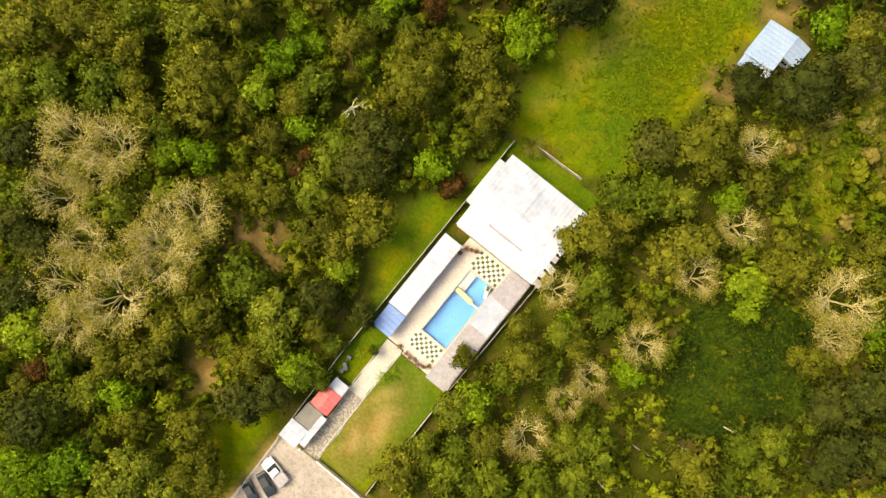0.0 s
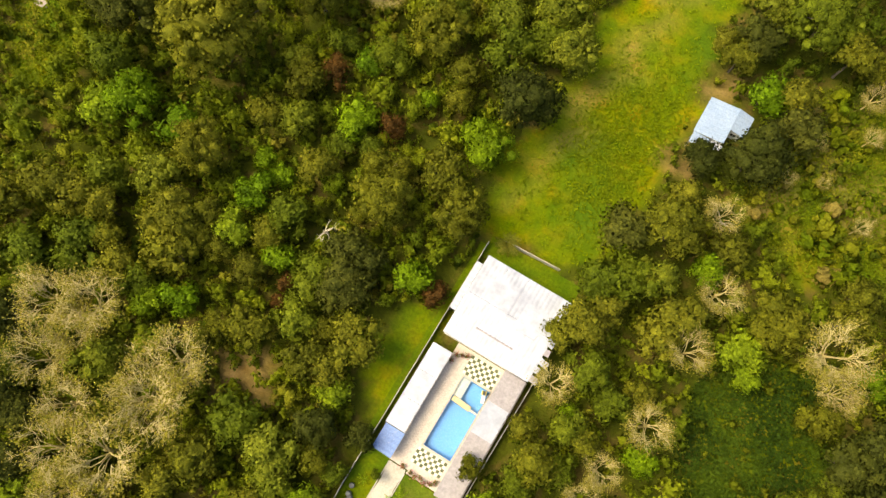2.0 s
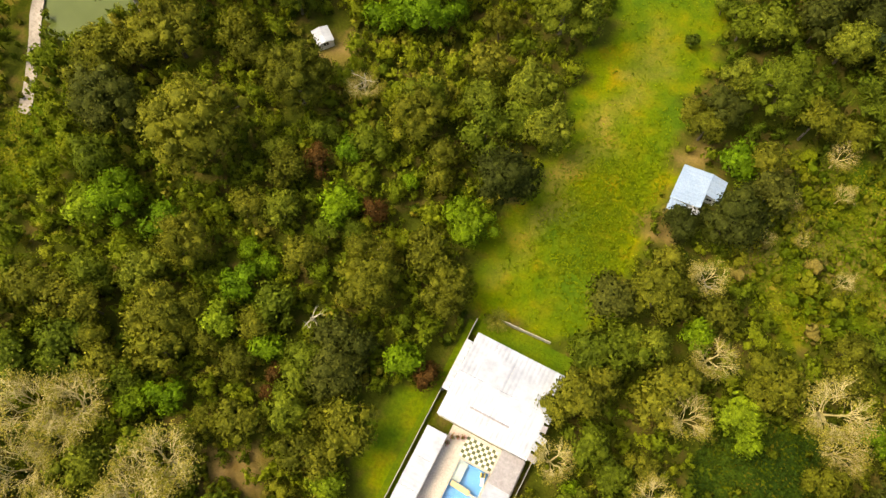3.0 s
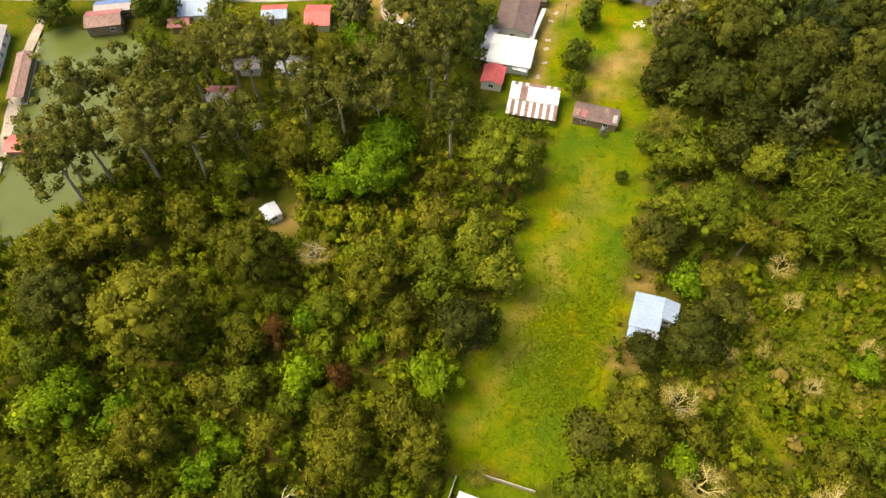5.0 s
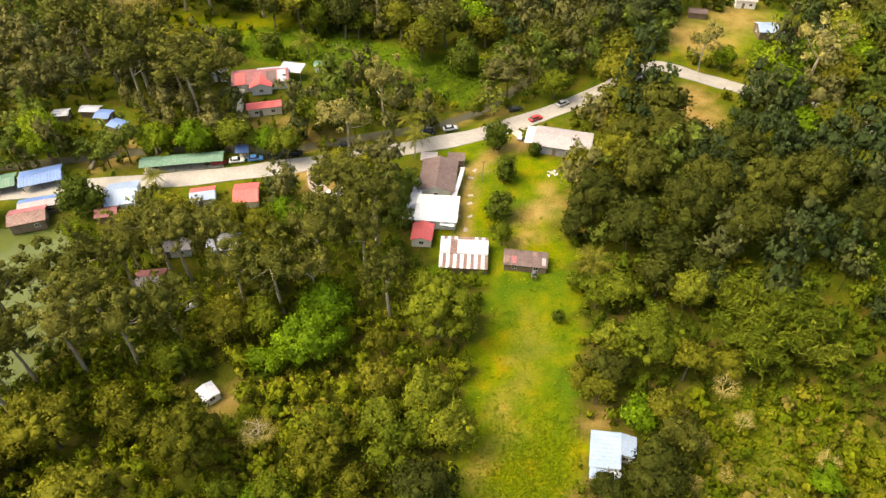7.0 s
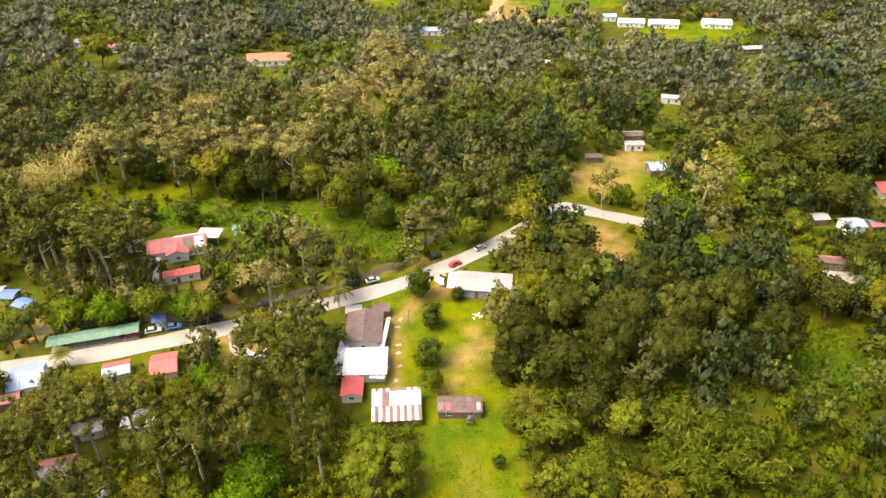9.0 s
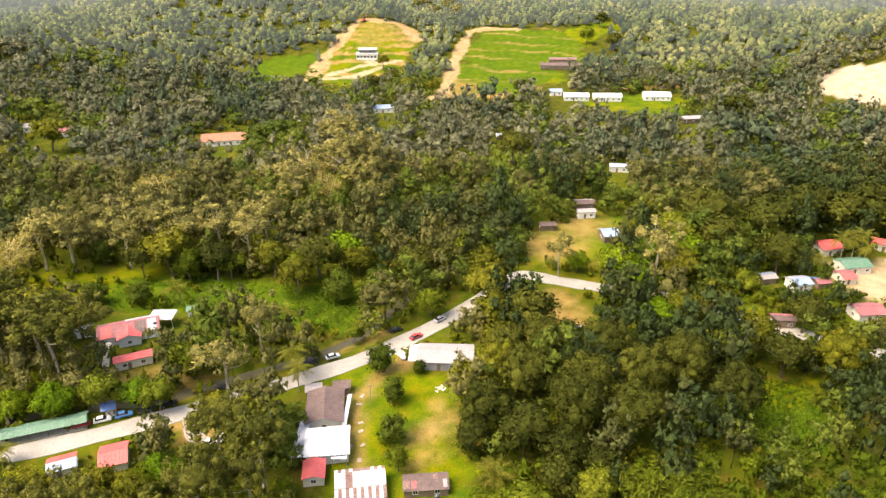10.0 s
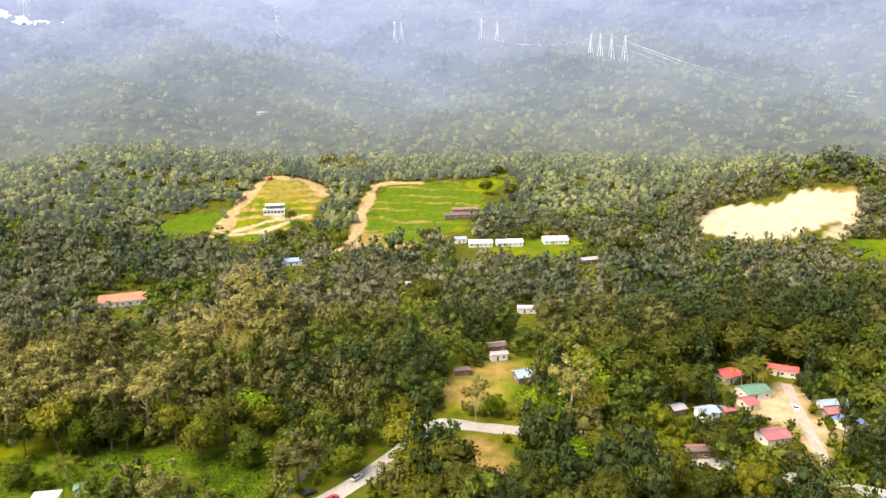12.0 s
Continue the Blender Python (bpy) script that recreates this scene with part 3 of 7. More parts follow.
dirt = np.maximum(dirt, 0.6 * inside(X, Y, CUT_BANK) * np.clip((X - 325) / 40, 0, 1))
dirt = np.maximum(dirt, 0.9 * (near_line(X, Y, [(2, 470), (24, 468), (46, 466)]) < 5 + 0.5 * jx))
fresh = np.zeros_like(X)
for area in (TERRACE_EAST, HILL_MEADOW, MEADOW_MID, MEADOW_NORTH):
    fresh = np.maximum(fresh, 0.85 * inside(X, Y, area))
nx, ny = len(gx), len(gy)
idx = np.arange(nx * ny).reshape(ny, nx)
quads = np.stack([idx[:-1, :-1], idx[:-1, 1:], idx[1:, 1:], idx[1:, :-1]], -1).reshape(-1, 4)
me = mesh_from("ground", np.stack([X.ravel(), Y.ravel(), Z.ravel()], -1), quads, GROUND, smooth=True)
zone = np.stack([grass.ravel(), dirt.ravel(), sand.ravel(), fresh.ravel()], -1).astype(np.float32)
me.attributes.new("zone", "FLOAT_COLOR", "POINT").data.foreach_set("color", zone.ravel())
tagged(new("ground", me), "valley floor of leaf litter, grass and bare earth", "ground", kind="structure")

# the mountain behind
mx, my = spaced([(-3400, -1500, 60), (-1500, 1500, 14), (1500, 3401, 60)]), spaced([(560, 1300, 12), (1300, 2800, 20), (2800, 4500, 60)])
MX, MY = np.meshgrid(mx, my)
MZ = slope(MX, MY)
idx = np.arange(MX.size).reshape(MX.shape)
quads = np.stack([idx[:-1, :-1], idx[:-1, 1:], idx[1:, 1:], idx[1:, :-1]], -1).reshape(-1, 4)
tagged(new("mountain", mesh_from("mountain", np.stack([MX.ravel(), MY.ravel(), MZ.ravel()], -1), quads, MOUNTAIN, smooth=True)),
       "steep forested mountainside with grey mist painted as a glow", "mountain", kind="structure")


# ---- roads, water ----
def ribbon(name, points, width, z, material, label, category, kerb=0.12):
    """A paved strip with sides, bent smoothly through its points."""
    pts = [Vector((*p, 0)) for p in points]
    fine = []
    for i in range(len(pts) - 1):
        p0, p1, p2, p3 = pts[max(i - 1, 0)], pts[i], pts[i + 1], pts[min(i + 2, len(pts) - 1)]
        for k in range(8):
            s = k / 8
            fine.append(0.5 * ((2 * p1) + (p2 - p0) * s + (2 * p0 - 5 * p1 + 4 * p2 - p3) * s * s + (3 * p1 - p0 - 3 * p2 + p3) * s ** 3))
    fine.append(pts[-1])
    bm = bmesh.new()
    rows = []
    for i, p in enumerate(fine):
        along = (fine[min(i + 1, len(fine) - 1)] - fine[max(i - 1, 0)]).normalized()
        side = Vector((-along.y, along.x, 0)) * (width / 2 * (1 + 0.07 * math.sin(i * 0.9)))
        h = float(height(p.x, p.y)) + z
        rows.append([bm.verts.new(p + side + Vector((0, 0, h - kerb * 2))), bm.verts.new(p + side + Vector((0, 0, h))),
                     bm.verts.new(p - side + Vector((0, 0, h))), bm.verts.new(p - side + Vector((0, 0, h - kerb * 2)))])
    for a, b in zip(rows, rows[1:]):
        for k in range(3):
            bm.faces.new((a[k], a[k + 1], b[k + 1], b[k]))
    bmesh.ops.recalc_face_normals(bm, faces=bm.faces)
    return tagged(part(name, bm, material), label, category, kind="structure")


ribbon("road", ROAD, 6.2, 0.16, ASPHALT, "pale worn two-lane country road with soft edges", "road")
ribbon("road", VILLAGE_ROAD, 3.8, 0.2, GRAVEL, "pale dusty lane between the village houses", "road")
ribbon("path", [(-16, 169), (-12, 166), (-8.5, 163.5)], 5.0, 0.13, CONCRETE, "pale concrete drive up to the bungalow", "path")
ribbon("path", [(-66, 141), (-62, 132), (-58, 128)], 4.0, 0.14, GRAVEL, "pale gravel turning off the road", "path")
ribbon("water", stream_line, 3.4, -1.2, STREAM, "shallow brown stream between overgrown banks", "stream")
bm = bmesh.new()
bm.faces.new([bm.verts.new((x, y, -0.35)) for x, y in [(-141, 98), (-126, 105), (-111, 103), (-96, 84), (-95, 68), (-97, 54), (-101, 41), (-109, 38.5), (-116, 46.5), (-120, 53.5), (-125, 64.5), (-129, 71.5), (-133, 79.5), (-138, 90)]])
bmesh.ops.recalc_face_normals(bm, faces=bm.faces)
tagged(part("water", bm, POND), "murky olive-green fish pond", "pond", kind="structure")
ribbon("path", DIKE, 2.4, 0.12, GRAVEL, "earth path along the dike of the pond", "path")


# ---- roofs and houses ----
def sheet(name, w, run, rise, material, parent, m, label="", pitch=0.38, depth=0.045):
    """A ribbed metal roof slope: w along x, run along +y and falling by rise."""
    n = max(4, int(w / pitch / 2) * 2)
    bm = bmesh.new()
    rows = []
    for y, z in ((0, 0), (run, -rise)):
        rows.append([bm.verts.new((-w / 2 + w * i / n, y, z + (depth if i % 2 else 0))) for i in range(n + 1)])
        rows.append([bm.verts.new((-w / 2 + w * i / n, y, z - 0.05)) for i in range(n + 1)])
    for i in range(n):
        bm.faces.new((rows[0][i], rows[2][i], rows[2][i + 1], rows[0][i + 1]))
        bm.faces.new((rows[1][i], rows[1][i + 1], rows[3][i + 1], rows[3][i]))
        bm.faces.new((rows[0][i], rows[0][i + 1], rows[1][i + 1], rows[1][i]))
        bm.faces.new((rows[2][i], rows[3][i], rows[3][i + 1], rows[2][i + 1]))
    for k in (0, n):
        bm.faces.new((rows[0][k], rows[1][k], rows[3][k], rows[2][k]))
    bmesh.ops.recalc_face_normals(bm, faces=bm.faces)
    ob = part(name, bm, material, parent, label)
    ob.matrix_basis = m
    return ob


def window_part(parent, x, y, z, w, h, turn):
    bm = bmesh.new()
    for a, b, c, d in ((-w / 2, w / 2, -h / 2, -h / 2 + 0.08), (-w / 2, w / 2, h / 2 - 0.08, h / 2), (-w / 2, -w / 2 + 0.08, -h / 2 + 0.08, h / 2 - 0.08),
                       (w / 2 - 0.08, w / 2, -h / 2 + 0.08, h / 2 - 0.08), (-0.03, 0.03, -h / 2 + 0.08, h / 2 - 0.08)):
        box(bm, a, b, -0.05, 0.05, c, d)
    frame_ob = part("window", bm, WHITE_WALL, parent)
    frame_ob.matrix_basis = pose(x, y, z, 0, 0, turn)
    pane = part("pane", block(-w / 2 + 0.08, w / 2 - 0.08, -0.012, 0.012, -h / 2 + 0.08, h / 2 - 0.08), GLASS, frame_ob)
    return pane


def house(name, x, y, w, d, turn, walls, roof, label, category="house", eave=2.6, rise=1.3, over=0.5, roof_two=None, wall=None, open_sides=False, windows=True, ridge_x=True, group=""):
    """A gabled building: w along its ridge, d across it."""
    z = float(height(x, y))
    home = thing(name, pose(x, y, z, 0, 0, turn + (0 if ridge_x else 90)), label, category, group)
    if not ridge_x:
        w, d = d, w
    t = 0.16
    if open_sides:
        for i in range(max(2, int(w / 4)) + 1):
            n = max(2, int(w / 4))
            px = -w / 2 + 0.3 + (w - 0.6) * i / n
            for py in (-d / 2 + 0.3, d / 2 - 0.3):
                part("post", block(px - 0.07, px + 0.07, py - 0.07, py + 0.07, 0, eave), WOOD_WALL, home)
        part("floor_slab", block(-w / 2, w / 2, -d / 2, d / 2, -0.1, 0.12), CONCRETE, home)
        part("back_wall", block(-w / 2 + 0.4, w / 2 - 0.4, d / 2 - 0.26, d / 2 - 0.1, 0.12, eave * 0.85), walls, home)
    else:
        bm = bmesh.new()
        gap = 1.0
        box(bm, -w / 2, -gap / 2 - w * 0.12, -d / 2, -d / 2 + t, -0.1, eave)
        box(bm, gap / 2 - w * 0.12, w / 2, -d / 2, -d / 2 + t, -0.1, eave)
        box(bm, -gap / 2 - w * 0.12, gap / 2 - w * 0.12, -d / 2, -d / 2 + t, 2.05, eave)
        box(bm, -w / 2, w / 2, d / 2 - t, d / 2, -0.1, eave)
        for s in (-1, 1):
            box(bm, s * w / 2 - (t if s > 0 else 0), s * w / 2 + (0 if s > 0 else t), -d / 2 + t, d / 2 - t, -0.1, eave)
            a = [bm.verts.new((s * (w / 2 - k), yy, zz)) for k in (0, t) for yy, zz in ((-d / 2, eave), (d / 2, eave), (0, eave + rise * (1 - 0.12)))]
            bm.faces.new(a[:3]), bm.faces.new(a[:2:-1])
            for k in range(3):
                bm.faces.new((a[k], a[k + 3], a[(k + 1) % 3 + 3], a[(k + 1) % 3]))
        bmesh.ops.recalc_face_normals(bm, faces=bm.faces)
        part("wall", bm, walls, home)
        part("door", block(-gap / 2 - w * 0.12 + 0.02, gap / 2 - w * 0.12 - 0.02, -d / 2 + 0.03, -d / 2 + 0.08, 0, 2.03), WOOD_WALL, home)
        if windows:
            for i in range(max(1, int(w / 3.2))):
                n = max(1, int(w / 3.2))
                px = -w / 2 + (i + 0.5) * w / n
                if abs(px + w * 0.12) > 1.2:
                    window_part(home, px, -d / 2 - 0.02, 1.45, 1.2, 1.1, 0)
                window_part(home, px, d / 2 + 0.02, 1.45, 1.2, 1.1, 0)
            for s in (-1, 1):
                window_part(home, s * (w / 2 + 0.02), 0, 1.45, 1.2, 1.1, 90)
    run = d / 2 + over
    fall = rise * run / (d / 2)
    sheet("roof_slope", w + 2 * over, run, fall, roof, home, pose(0, 0, eave + rise))
    sheet("roof_slope", w + 2 * over, run, fall, roof_two or roof, home, pose(0, 0, eave + rise, 0, 0, 180))
    part("ridge_cap", block(-w / 2 - over, w / 2 + over, -0.18, 0.18, eave + rise - 0.01, eave + rise + 0.07, bevel=0.03), roof, home)
    return home


def lean_to(name, x0, x1, y0, y1, z, fall, roof, label, along_y=True, walls=None, category="shed roof", patches=()):
    """A single-slope roof on posts over a rectangle of the plan; falls toward -x (or -y)."""
    cx, cy = (x0 + x1) / 2, (y0 + y1) / 2
    home = thing(name, pose(cx, cy, 0), label, category)
    w, d = (y1 - y0, x1 - x0) if along_y else (x1 - x0, y1 - y0)
    turn = 90 if along_y else 180
    n = max(1, round(w / 5))
    for i in range(n):
        s = w / n
        off = -w / 2 + (i + 0.5) * s
        m = pose(0, 0, z, 0, 0, turn) @ pose(off, -d / 2, 0)
        sheet("roof_sheet", s - 0.02, d, fall, patches[i % len(patches)] if patches else roof, home, m)
    for i in range(n + 1):
        for q, top in ((-1, z), (1, z - fall)):
            p = pose(0, 0, 0, 0, 0, turn) @ Vector((-w / 2 + 0.15 + (w - 0.3) * i / n, q * (d / 2 - 0.15), 0))
            part("post", block(p.x - 0.06, p.x + 0.06, p.y - 0.06, p.y + 0.06, 0, top - 0.08), STEEL, home)
    if walls:
        p = block(-d / 2 if along_y else -w / 2, (-d / 2 + 0.14) if along_y else w / 2, -w / 2 if along_y else d / 2 - 0.14, w / 2 if along_y else d / 2, 0, z - fall - 0.1)
        part("wall", p, walls, home)
    return home


# ---- the walled garden with the pool ----
hall = thing("hall", pose(1.4, 18.3, 0), "large pavilion with a weathered white sheet-metal roof", "pavilion")
for i in range(5):
    for q in (-1, 1):
        part("post", block(-7.2 + i * 3.6 - 0.12, -7.2 + i * 3.6 + 0.12, q * 6.7 - 0.12, q * 6.7 + 0.12, 0, 3.9), CONCRETE, hall)
for i in range(4):
    m = pose(-5.85 + i * 3.9, 0, 5.0)
    sheet("roof_slope", 3.88, 7.3, 0.75, WHITE_TIN, hall, m)
    sheet("roof_slope", 3.88, 7.3, 0.75, WHITE_TIN, hall, m @ pose(0, 0, 0, 0, 0, 180))
part("ridge_cap", block(-7.8, 7.8, -0.3, 0.3, 5.02, 5.12, bevel=0.04), WHITE_TIN, hall)
part("roof_vent", block(-3.6, 3.2, -4.3, -4.0, 4.62, 4.78, bevel=0.04), GREY_TIN, hall, "grey raised ridge vent")
for k, (x, y, w, d, a) in enumerate(((-2.6, 2.6, 4.4, 4.6, 0), (3.6, 1.2, 3.6, 5.0, 0))):
    z = 5.06 - 0.103 * abs(y)
    part("patch_sheet", block(-w / 2, w / 2, -d / 2, d / 2, -0.01, 0.05, turn=pose(x, y, z + 0.03, -5.9 if y > 0 else 5.9)), WHITE_TIN, hall, "patched paler roof sheet")
for k in range(9):
    r = random.Random(k)
    x, y = 7.9, -6.5 + k * 1.55
    part("loose_sheet", block(-0.5, 0.5 + 0.9 * r.random(), -0.55, 0.55, -0.015, 0.015, turn=pose(x, y, 4.96 - 0.103 * abs(y), r.uniform(-3, 3), r.uniform(-2, 6), r.uniform(-14, 14))),
         WHITE_TIN if k % 3 else GREY_TIN, hall, "ragged loose roof sheet")
part("wall", block(-7.6, 7.6, -7.0, -6.86, 0, 1.0), WHITE_WALL, hall)
part("floor_slab", block(-7.7, 7.7, -7.1, 7.1, -0.1, 0.1), CONCRETE, hall)

lean_to("long_shed", -6.9, -3.35, -5.7, 8.9, 2.95, 0.3, WHITE_TIN, "long narrow shed with a clean white metal roof", walls=WHITE_WALL)
lean_to("canopy", -6.7, -3.2, -10.1, -5.8, 2.75, 0.25, BLUE_TIN, "blue sheet-metal canopy at the pool entrance")
lean_to("changing_shed", 5.3, 9.15, -11.2, 11.0, 3.0, -0.3, GREY_TIN, "long shed with a patched grey metal roof", patches=(GREY_TIN, GREY_TIN, WHITE_TIN, GREY_TIN))
lean_to("side_roof", -7.6, -6.5, 15.0, 24.0, 3.4, 0.2, WHITE_TIN, "narrow white side roof along the pavilion")

bm = bmesh.new()
for a, b, c, d in ((-3.4, 0.0, -10.4, 11.1), (5.2, 9.6, -11.0, 11.1), (0.0, 5.2, 6.9, 11.1), (0.0, 5.2, -11.0, -5.9)):
    box(bm, a, b, c, d, -0.2, 0.08)
tagged(part("pavement", bm, PAVING), "stained pink paving round the pool", "paving", kind="structure")
pool = thing("swimming_pool", pose(2.6, 0.5, 0), "rectangular blue swimming pool with a paved rim", "swimming pool")
bm = bmesh.new()
box(bm, -2.6, 2.6, -6.4, 6.4, -1.5, -1.35)
for a, b, c, d in ((-2.6, -2.5, -6.4, 6.4), (2.5, 2.6, -6.4, 6.4), (-2.5, 2.5, -6.4, -6.3), (-2.5, 2.5, 6.3, 6.4)):
    box(bm, a, b, c, d, -1.35, 0.07)
part("basin", bm, POOL_TILE, pool)
bm = bmesh.new()
for a, b, c, d in ((-2.78, -2.5, -6.58, 6.58), (2.5, 2.78, -6.58, 6.58), (-2.5, 2.5, -6.58, -6.3), (-2.5, 2.5, 6.3, 6.58)):
    box(bm, a, b, c, d, 0.084, 0.13)
part("coping", bm, CONCRETE, pool, "pale coping stones")
wet = part("water_surface", block(-2.498, 2.498, -6.298, 6.298, -0.12, -0.04), POOL_WATER, pool, "still clear blue water")
wet.visible_shadow = False
part("steps", box(block(-2.49, -1.0, 3.0, 6.29, -1.34, -0.45), -2.49, -1.7, 3.0, 6.29, -0.45, -0.24), PAVING, pool, "shallow pink steps")
part("platform", block(-2.3, 1.1, -0.45, 0.45, -1.34, 0.06, turn=pose(0, 2.35, 0, 0, 0, -4), bevel=0.03), SAND_SLAB, pool, "tan slab dividing the pool")
part("divider", block(1.1, 2.49, 2.0, 2.3, -1.34, 0.02), PAVING, pool)
float_toy = thing("pool_slide", pose(4.55, 5.6, 0.0, 0, 0, 20), "small white and yellow plastic slide in the pool", "slide")
part("ramp", block(-0.3, 0.3, -0.9, 0.5, -0.06, 0.06, turn=pose(0, -0.2, 0.55, 28), bevel=0.03), CAR_WHITE, float_toy)
part("tower", box(block(-0.35, -0.25, 0.3, 1.0, -1.3, 1.3), 0.25, 0.35, 0.3, 1.0, -1.3, 1.3), YELLOW, float_toy, "yellow side rails")
part("platform", block(-0.25, 0.25, 0.35, 0.95, 0.75, 0.85), DARK_PLASTIC, float_toy)


def chequer(x0, y0, nx, ny, size):
    base = tagged(part("pavement", block(x0, x0 + nx * size, y0, y0 + ny * size, 0.082, 0.10), CONCRETE), "chequered cream and dark green tile terrace", "paving", kind="structure")
    half = size / 2 - 0.012
    meshes = []
    for mat in (CREAM_TILE, GREEN_TILE):
        bm = block(-half, half, -half, half, 0, 0.025, bevel=0.006)
        me = bpy.data.meshes.new("tile")
        bm.to_mesh(me)
        bm.free()
        me.materials.append(mat)
        meshes.append(me)
    for i in range(nx):
        for j in range(ny):
            ob = new("tile", meshes[(i + j) % 2])
            ob.parent = base
            ob.location = (x0 + (i + 0.5) * size, y0 + (j + 0.5) * size, 0.10)


chequer(-0.45, 7.2, 10, 6, 0.56)
chequer(-0.4, -9.0, 10, 5, 0.54)
for x, y in ((0.6, -10.5), (1.5, -10.7), (2.4, -10.4), (3.2, -10.7), (4.1, -10.4), (-1.0, -10.2), (-1.8, 9.6), (-1.0, 9.9), (4.7, -9.8), (-3.0, 8.0), (-2.7, 9.2)):
    pot = thing("flower_pot", pose(x, y, 0.08 if y > -10.95 and (x < 0 or y > -11) else 0), "clay pot with a pink-flowered bush on the paving", "flower pot", "pots round the pool")
    bm = bmesh.new()
    tube(bm, [(0, 0, 0), (0, 0, 0.3), (0, 0, 0.36)], [0.16, 0.24, 0.26], 10)
    part("pot", bm, RUSTY_TIN, pot)
    r = random.Random(x * 10 + y)
    for name, material, count in (("leaves", LEAF["green"], 60), ("blossom", FLOWER, 34)):
        bm = bmesh.new()
        for k in range(count):
            c = Vector((r.gauss(0, 0.24), r.gauss(0, 0.24), 0.6 + r.gauss(0, 0.16)))
            q = Euler((r.random() * 6, r.random() * 6, r.random() * 6)).to_matrix()
            bm.faces.new([bm.verts.new(c + q @ Vector(v) * 0.13) for v in ((-1, 0, 0), (0, -0.6, 0.1), (1, 0, 0), (0, 0.6, 0.1))])
        part(name, bm, material, pot)

# garden south of the pool: walk, lawn, small buildings by the gate
ribbon("path", [(-1.7, -10.6), (-1.65, -16), (-1.7, -21.0)], 2.9, 0.07, CONCRETE, "pale concrete garden walk", "path", kerb=0.06)
ribbon("path", [(-1.6, -21.0), (-1.3, -27), (-1.2, -33.0)], 3.0, 0.07, LITTERED, "concrete walk strewn with dark fallen leaves", "path", kerb=0.06)
part_edge = tagged(part("kerb", block(-3.35, -3.2, -20, -10.6, -0.1, 0.16), CONCRETE), "low concrete kerb along the walk", "kerb", kind="structure")
tagged(part("kerb", block(-0.2, -0.05, -32.5, -11.2, -0.1, 0.14), CONCRETE), "low concrete kerb along the lawn", "kerb", kind="structure")


def lawn(x0, x1, y0, y1, label):
    n, k = int((x1 - x0) / 0.5), int((y1 - y0) / 0.5)
    bx, by = np.meshgrid(np.linspace(x0, x1, n + 1), np.linspace(y0, y1, k + 1))
    bz = 0.0 + 0.03 * np.sin(bx * 2.1 + by) * np.cos(by * 1.7)
    g = np.arange(bx.size).reshape(bx.shape)
    me = mesh_from("lawn", np.stack([bx.ravel(), by.ravel(), bz.ravel()], -1), np.stack([g[:-1, :-1], g[:-1, 1:], g[1:, 1:], g[1:, :-1]], -1).reshape(-1, 4), GROUND, smooth=True)
    worn = 0.95 * np.exp(-((bx - 3.6) / 3.6) ** 2 - ((by + 24.0) / 8.5) ** 2) * (0.8 + 0.2 * np.sin(bx * 1.3 + 2 * np.sin(by * 0.5)))
    # rear and outer lawns: a darker tint for lush growth and shade together
    zone = np.stack([np.ones(bx.size), worn.ravel(), np.zeros(bx.size), np.full(bx.size, 0.0 if y1 < 0 else 0.6)], -1).astype(np.float32)
    me.attributes.new("zone", "FLOAT_COLOR", "POINT").data.foreach_set("color", zone.ravel())
    tagged(new("lawn", me), label, "lawn", kind="structure")


lawn(-0.05, 9.6, -32.5, -11.2, "sunlit yellow-green lawn worn bare in the middle")
lawn(-7.6, -3.35, -20.0, -10.2, "narrow green lawn beside the walk")
lawn(-7.7, 9.6, 25.8, 29.8, "shaded strip of grass behind the pavilion")
lawn(-9.0, -7.6, -10, 28, "strip of grass outside the garden fence")
lean_to("porch", -5.8, -3.1, -22.2, -20.3, 2.6, 0.15, WHITE_TIN, "small white metal porch roof by the walk")
house("gatehouse", -4.75, -24.2, 3.6, 3.2, 90, CREAM_WALL, RED_TIN, "small guard hut with a red metal roof", "hut", eave=2.3, rise=0.35, over=0.15)
store = thing("store_room", pose(-5.2, -28, 0), "flat-roofed store room of stained concrete", "store room")
part("wall", block(-1.5, 1.4, -1.6, 1.6, -0.05, 2.2), CREAM_WALL, store)
part("roof_slab", block(-1.6, 1.5, -1.7, 1.7, 2.2, 2.35, bevel=0.03), DARK_CONCRETE, store, "dark stained roof slab")
house("store_house", -5.45, -31.5, 3.2, 3.2, 0, WHITE_WALL, WHITE_TIN, "small white store house with a white metal roof", "hut", eave=2.4, rise=0.3, over=0.1)
lean_to("awning", -3.75, -2.65, -32.2, -26.5, 2.5, 0.1, WHITE_TIN, "narrow white awning over the walk")
for i, (x, y) in enumerate(((-5.9, -19.3), (-6.1, -18.2), (-6.3, -16.9), (-5.6, -18.6))):
    tank = thing("water_drum", pose(x, y, 0.0), "dark grey plastic water drum standing on the grass", "drum", "drums by the fence")
    bm = bmesh.new()
    tube(bm, [(0, 0, 0), (0, 0, 0.3), (0, 0, 0.34), (0, 0, 0.38), (0, 0, 0.85), (0, 0, 0.95)], [0.42, 0.45, 0.47, 0.45, 0.43, 0.36], 14)
    part("body", bm, DARK_PLASTIC, tank)
    bm = bmesh.new()
    tube(bm, [(0, 0, 0.95), (0, 0, 1.0)], [0.28, 0.26], 14)
    part("lid", bm, DARK_PLASTIC, tank)


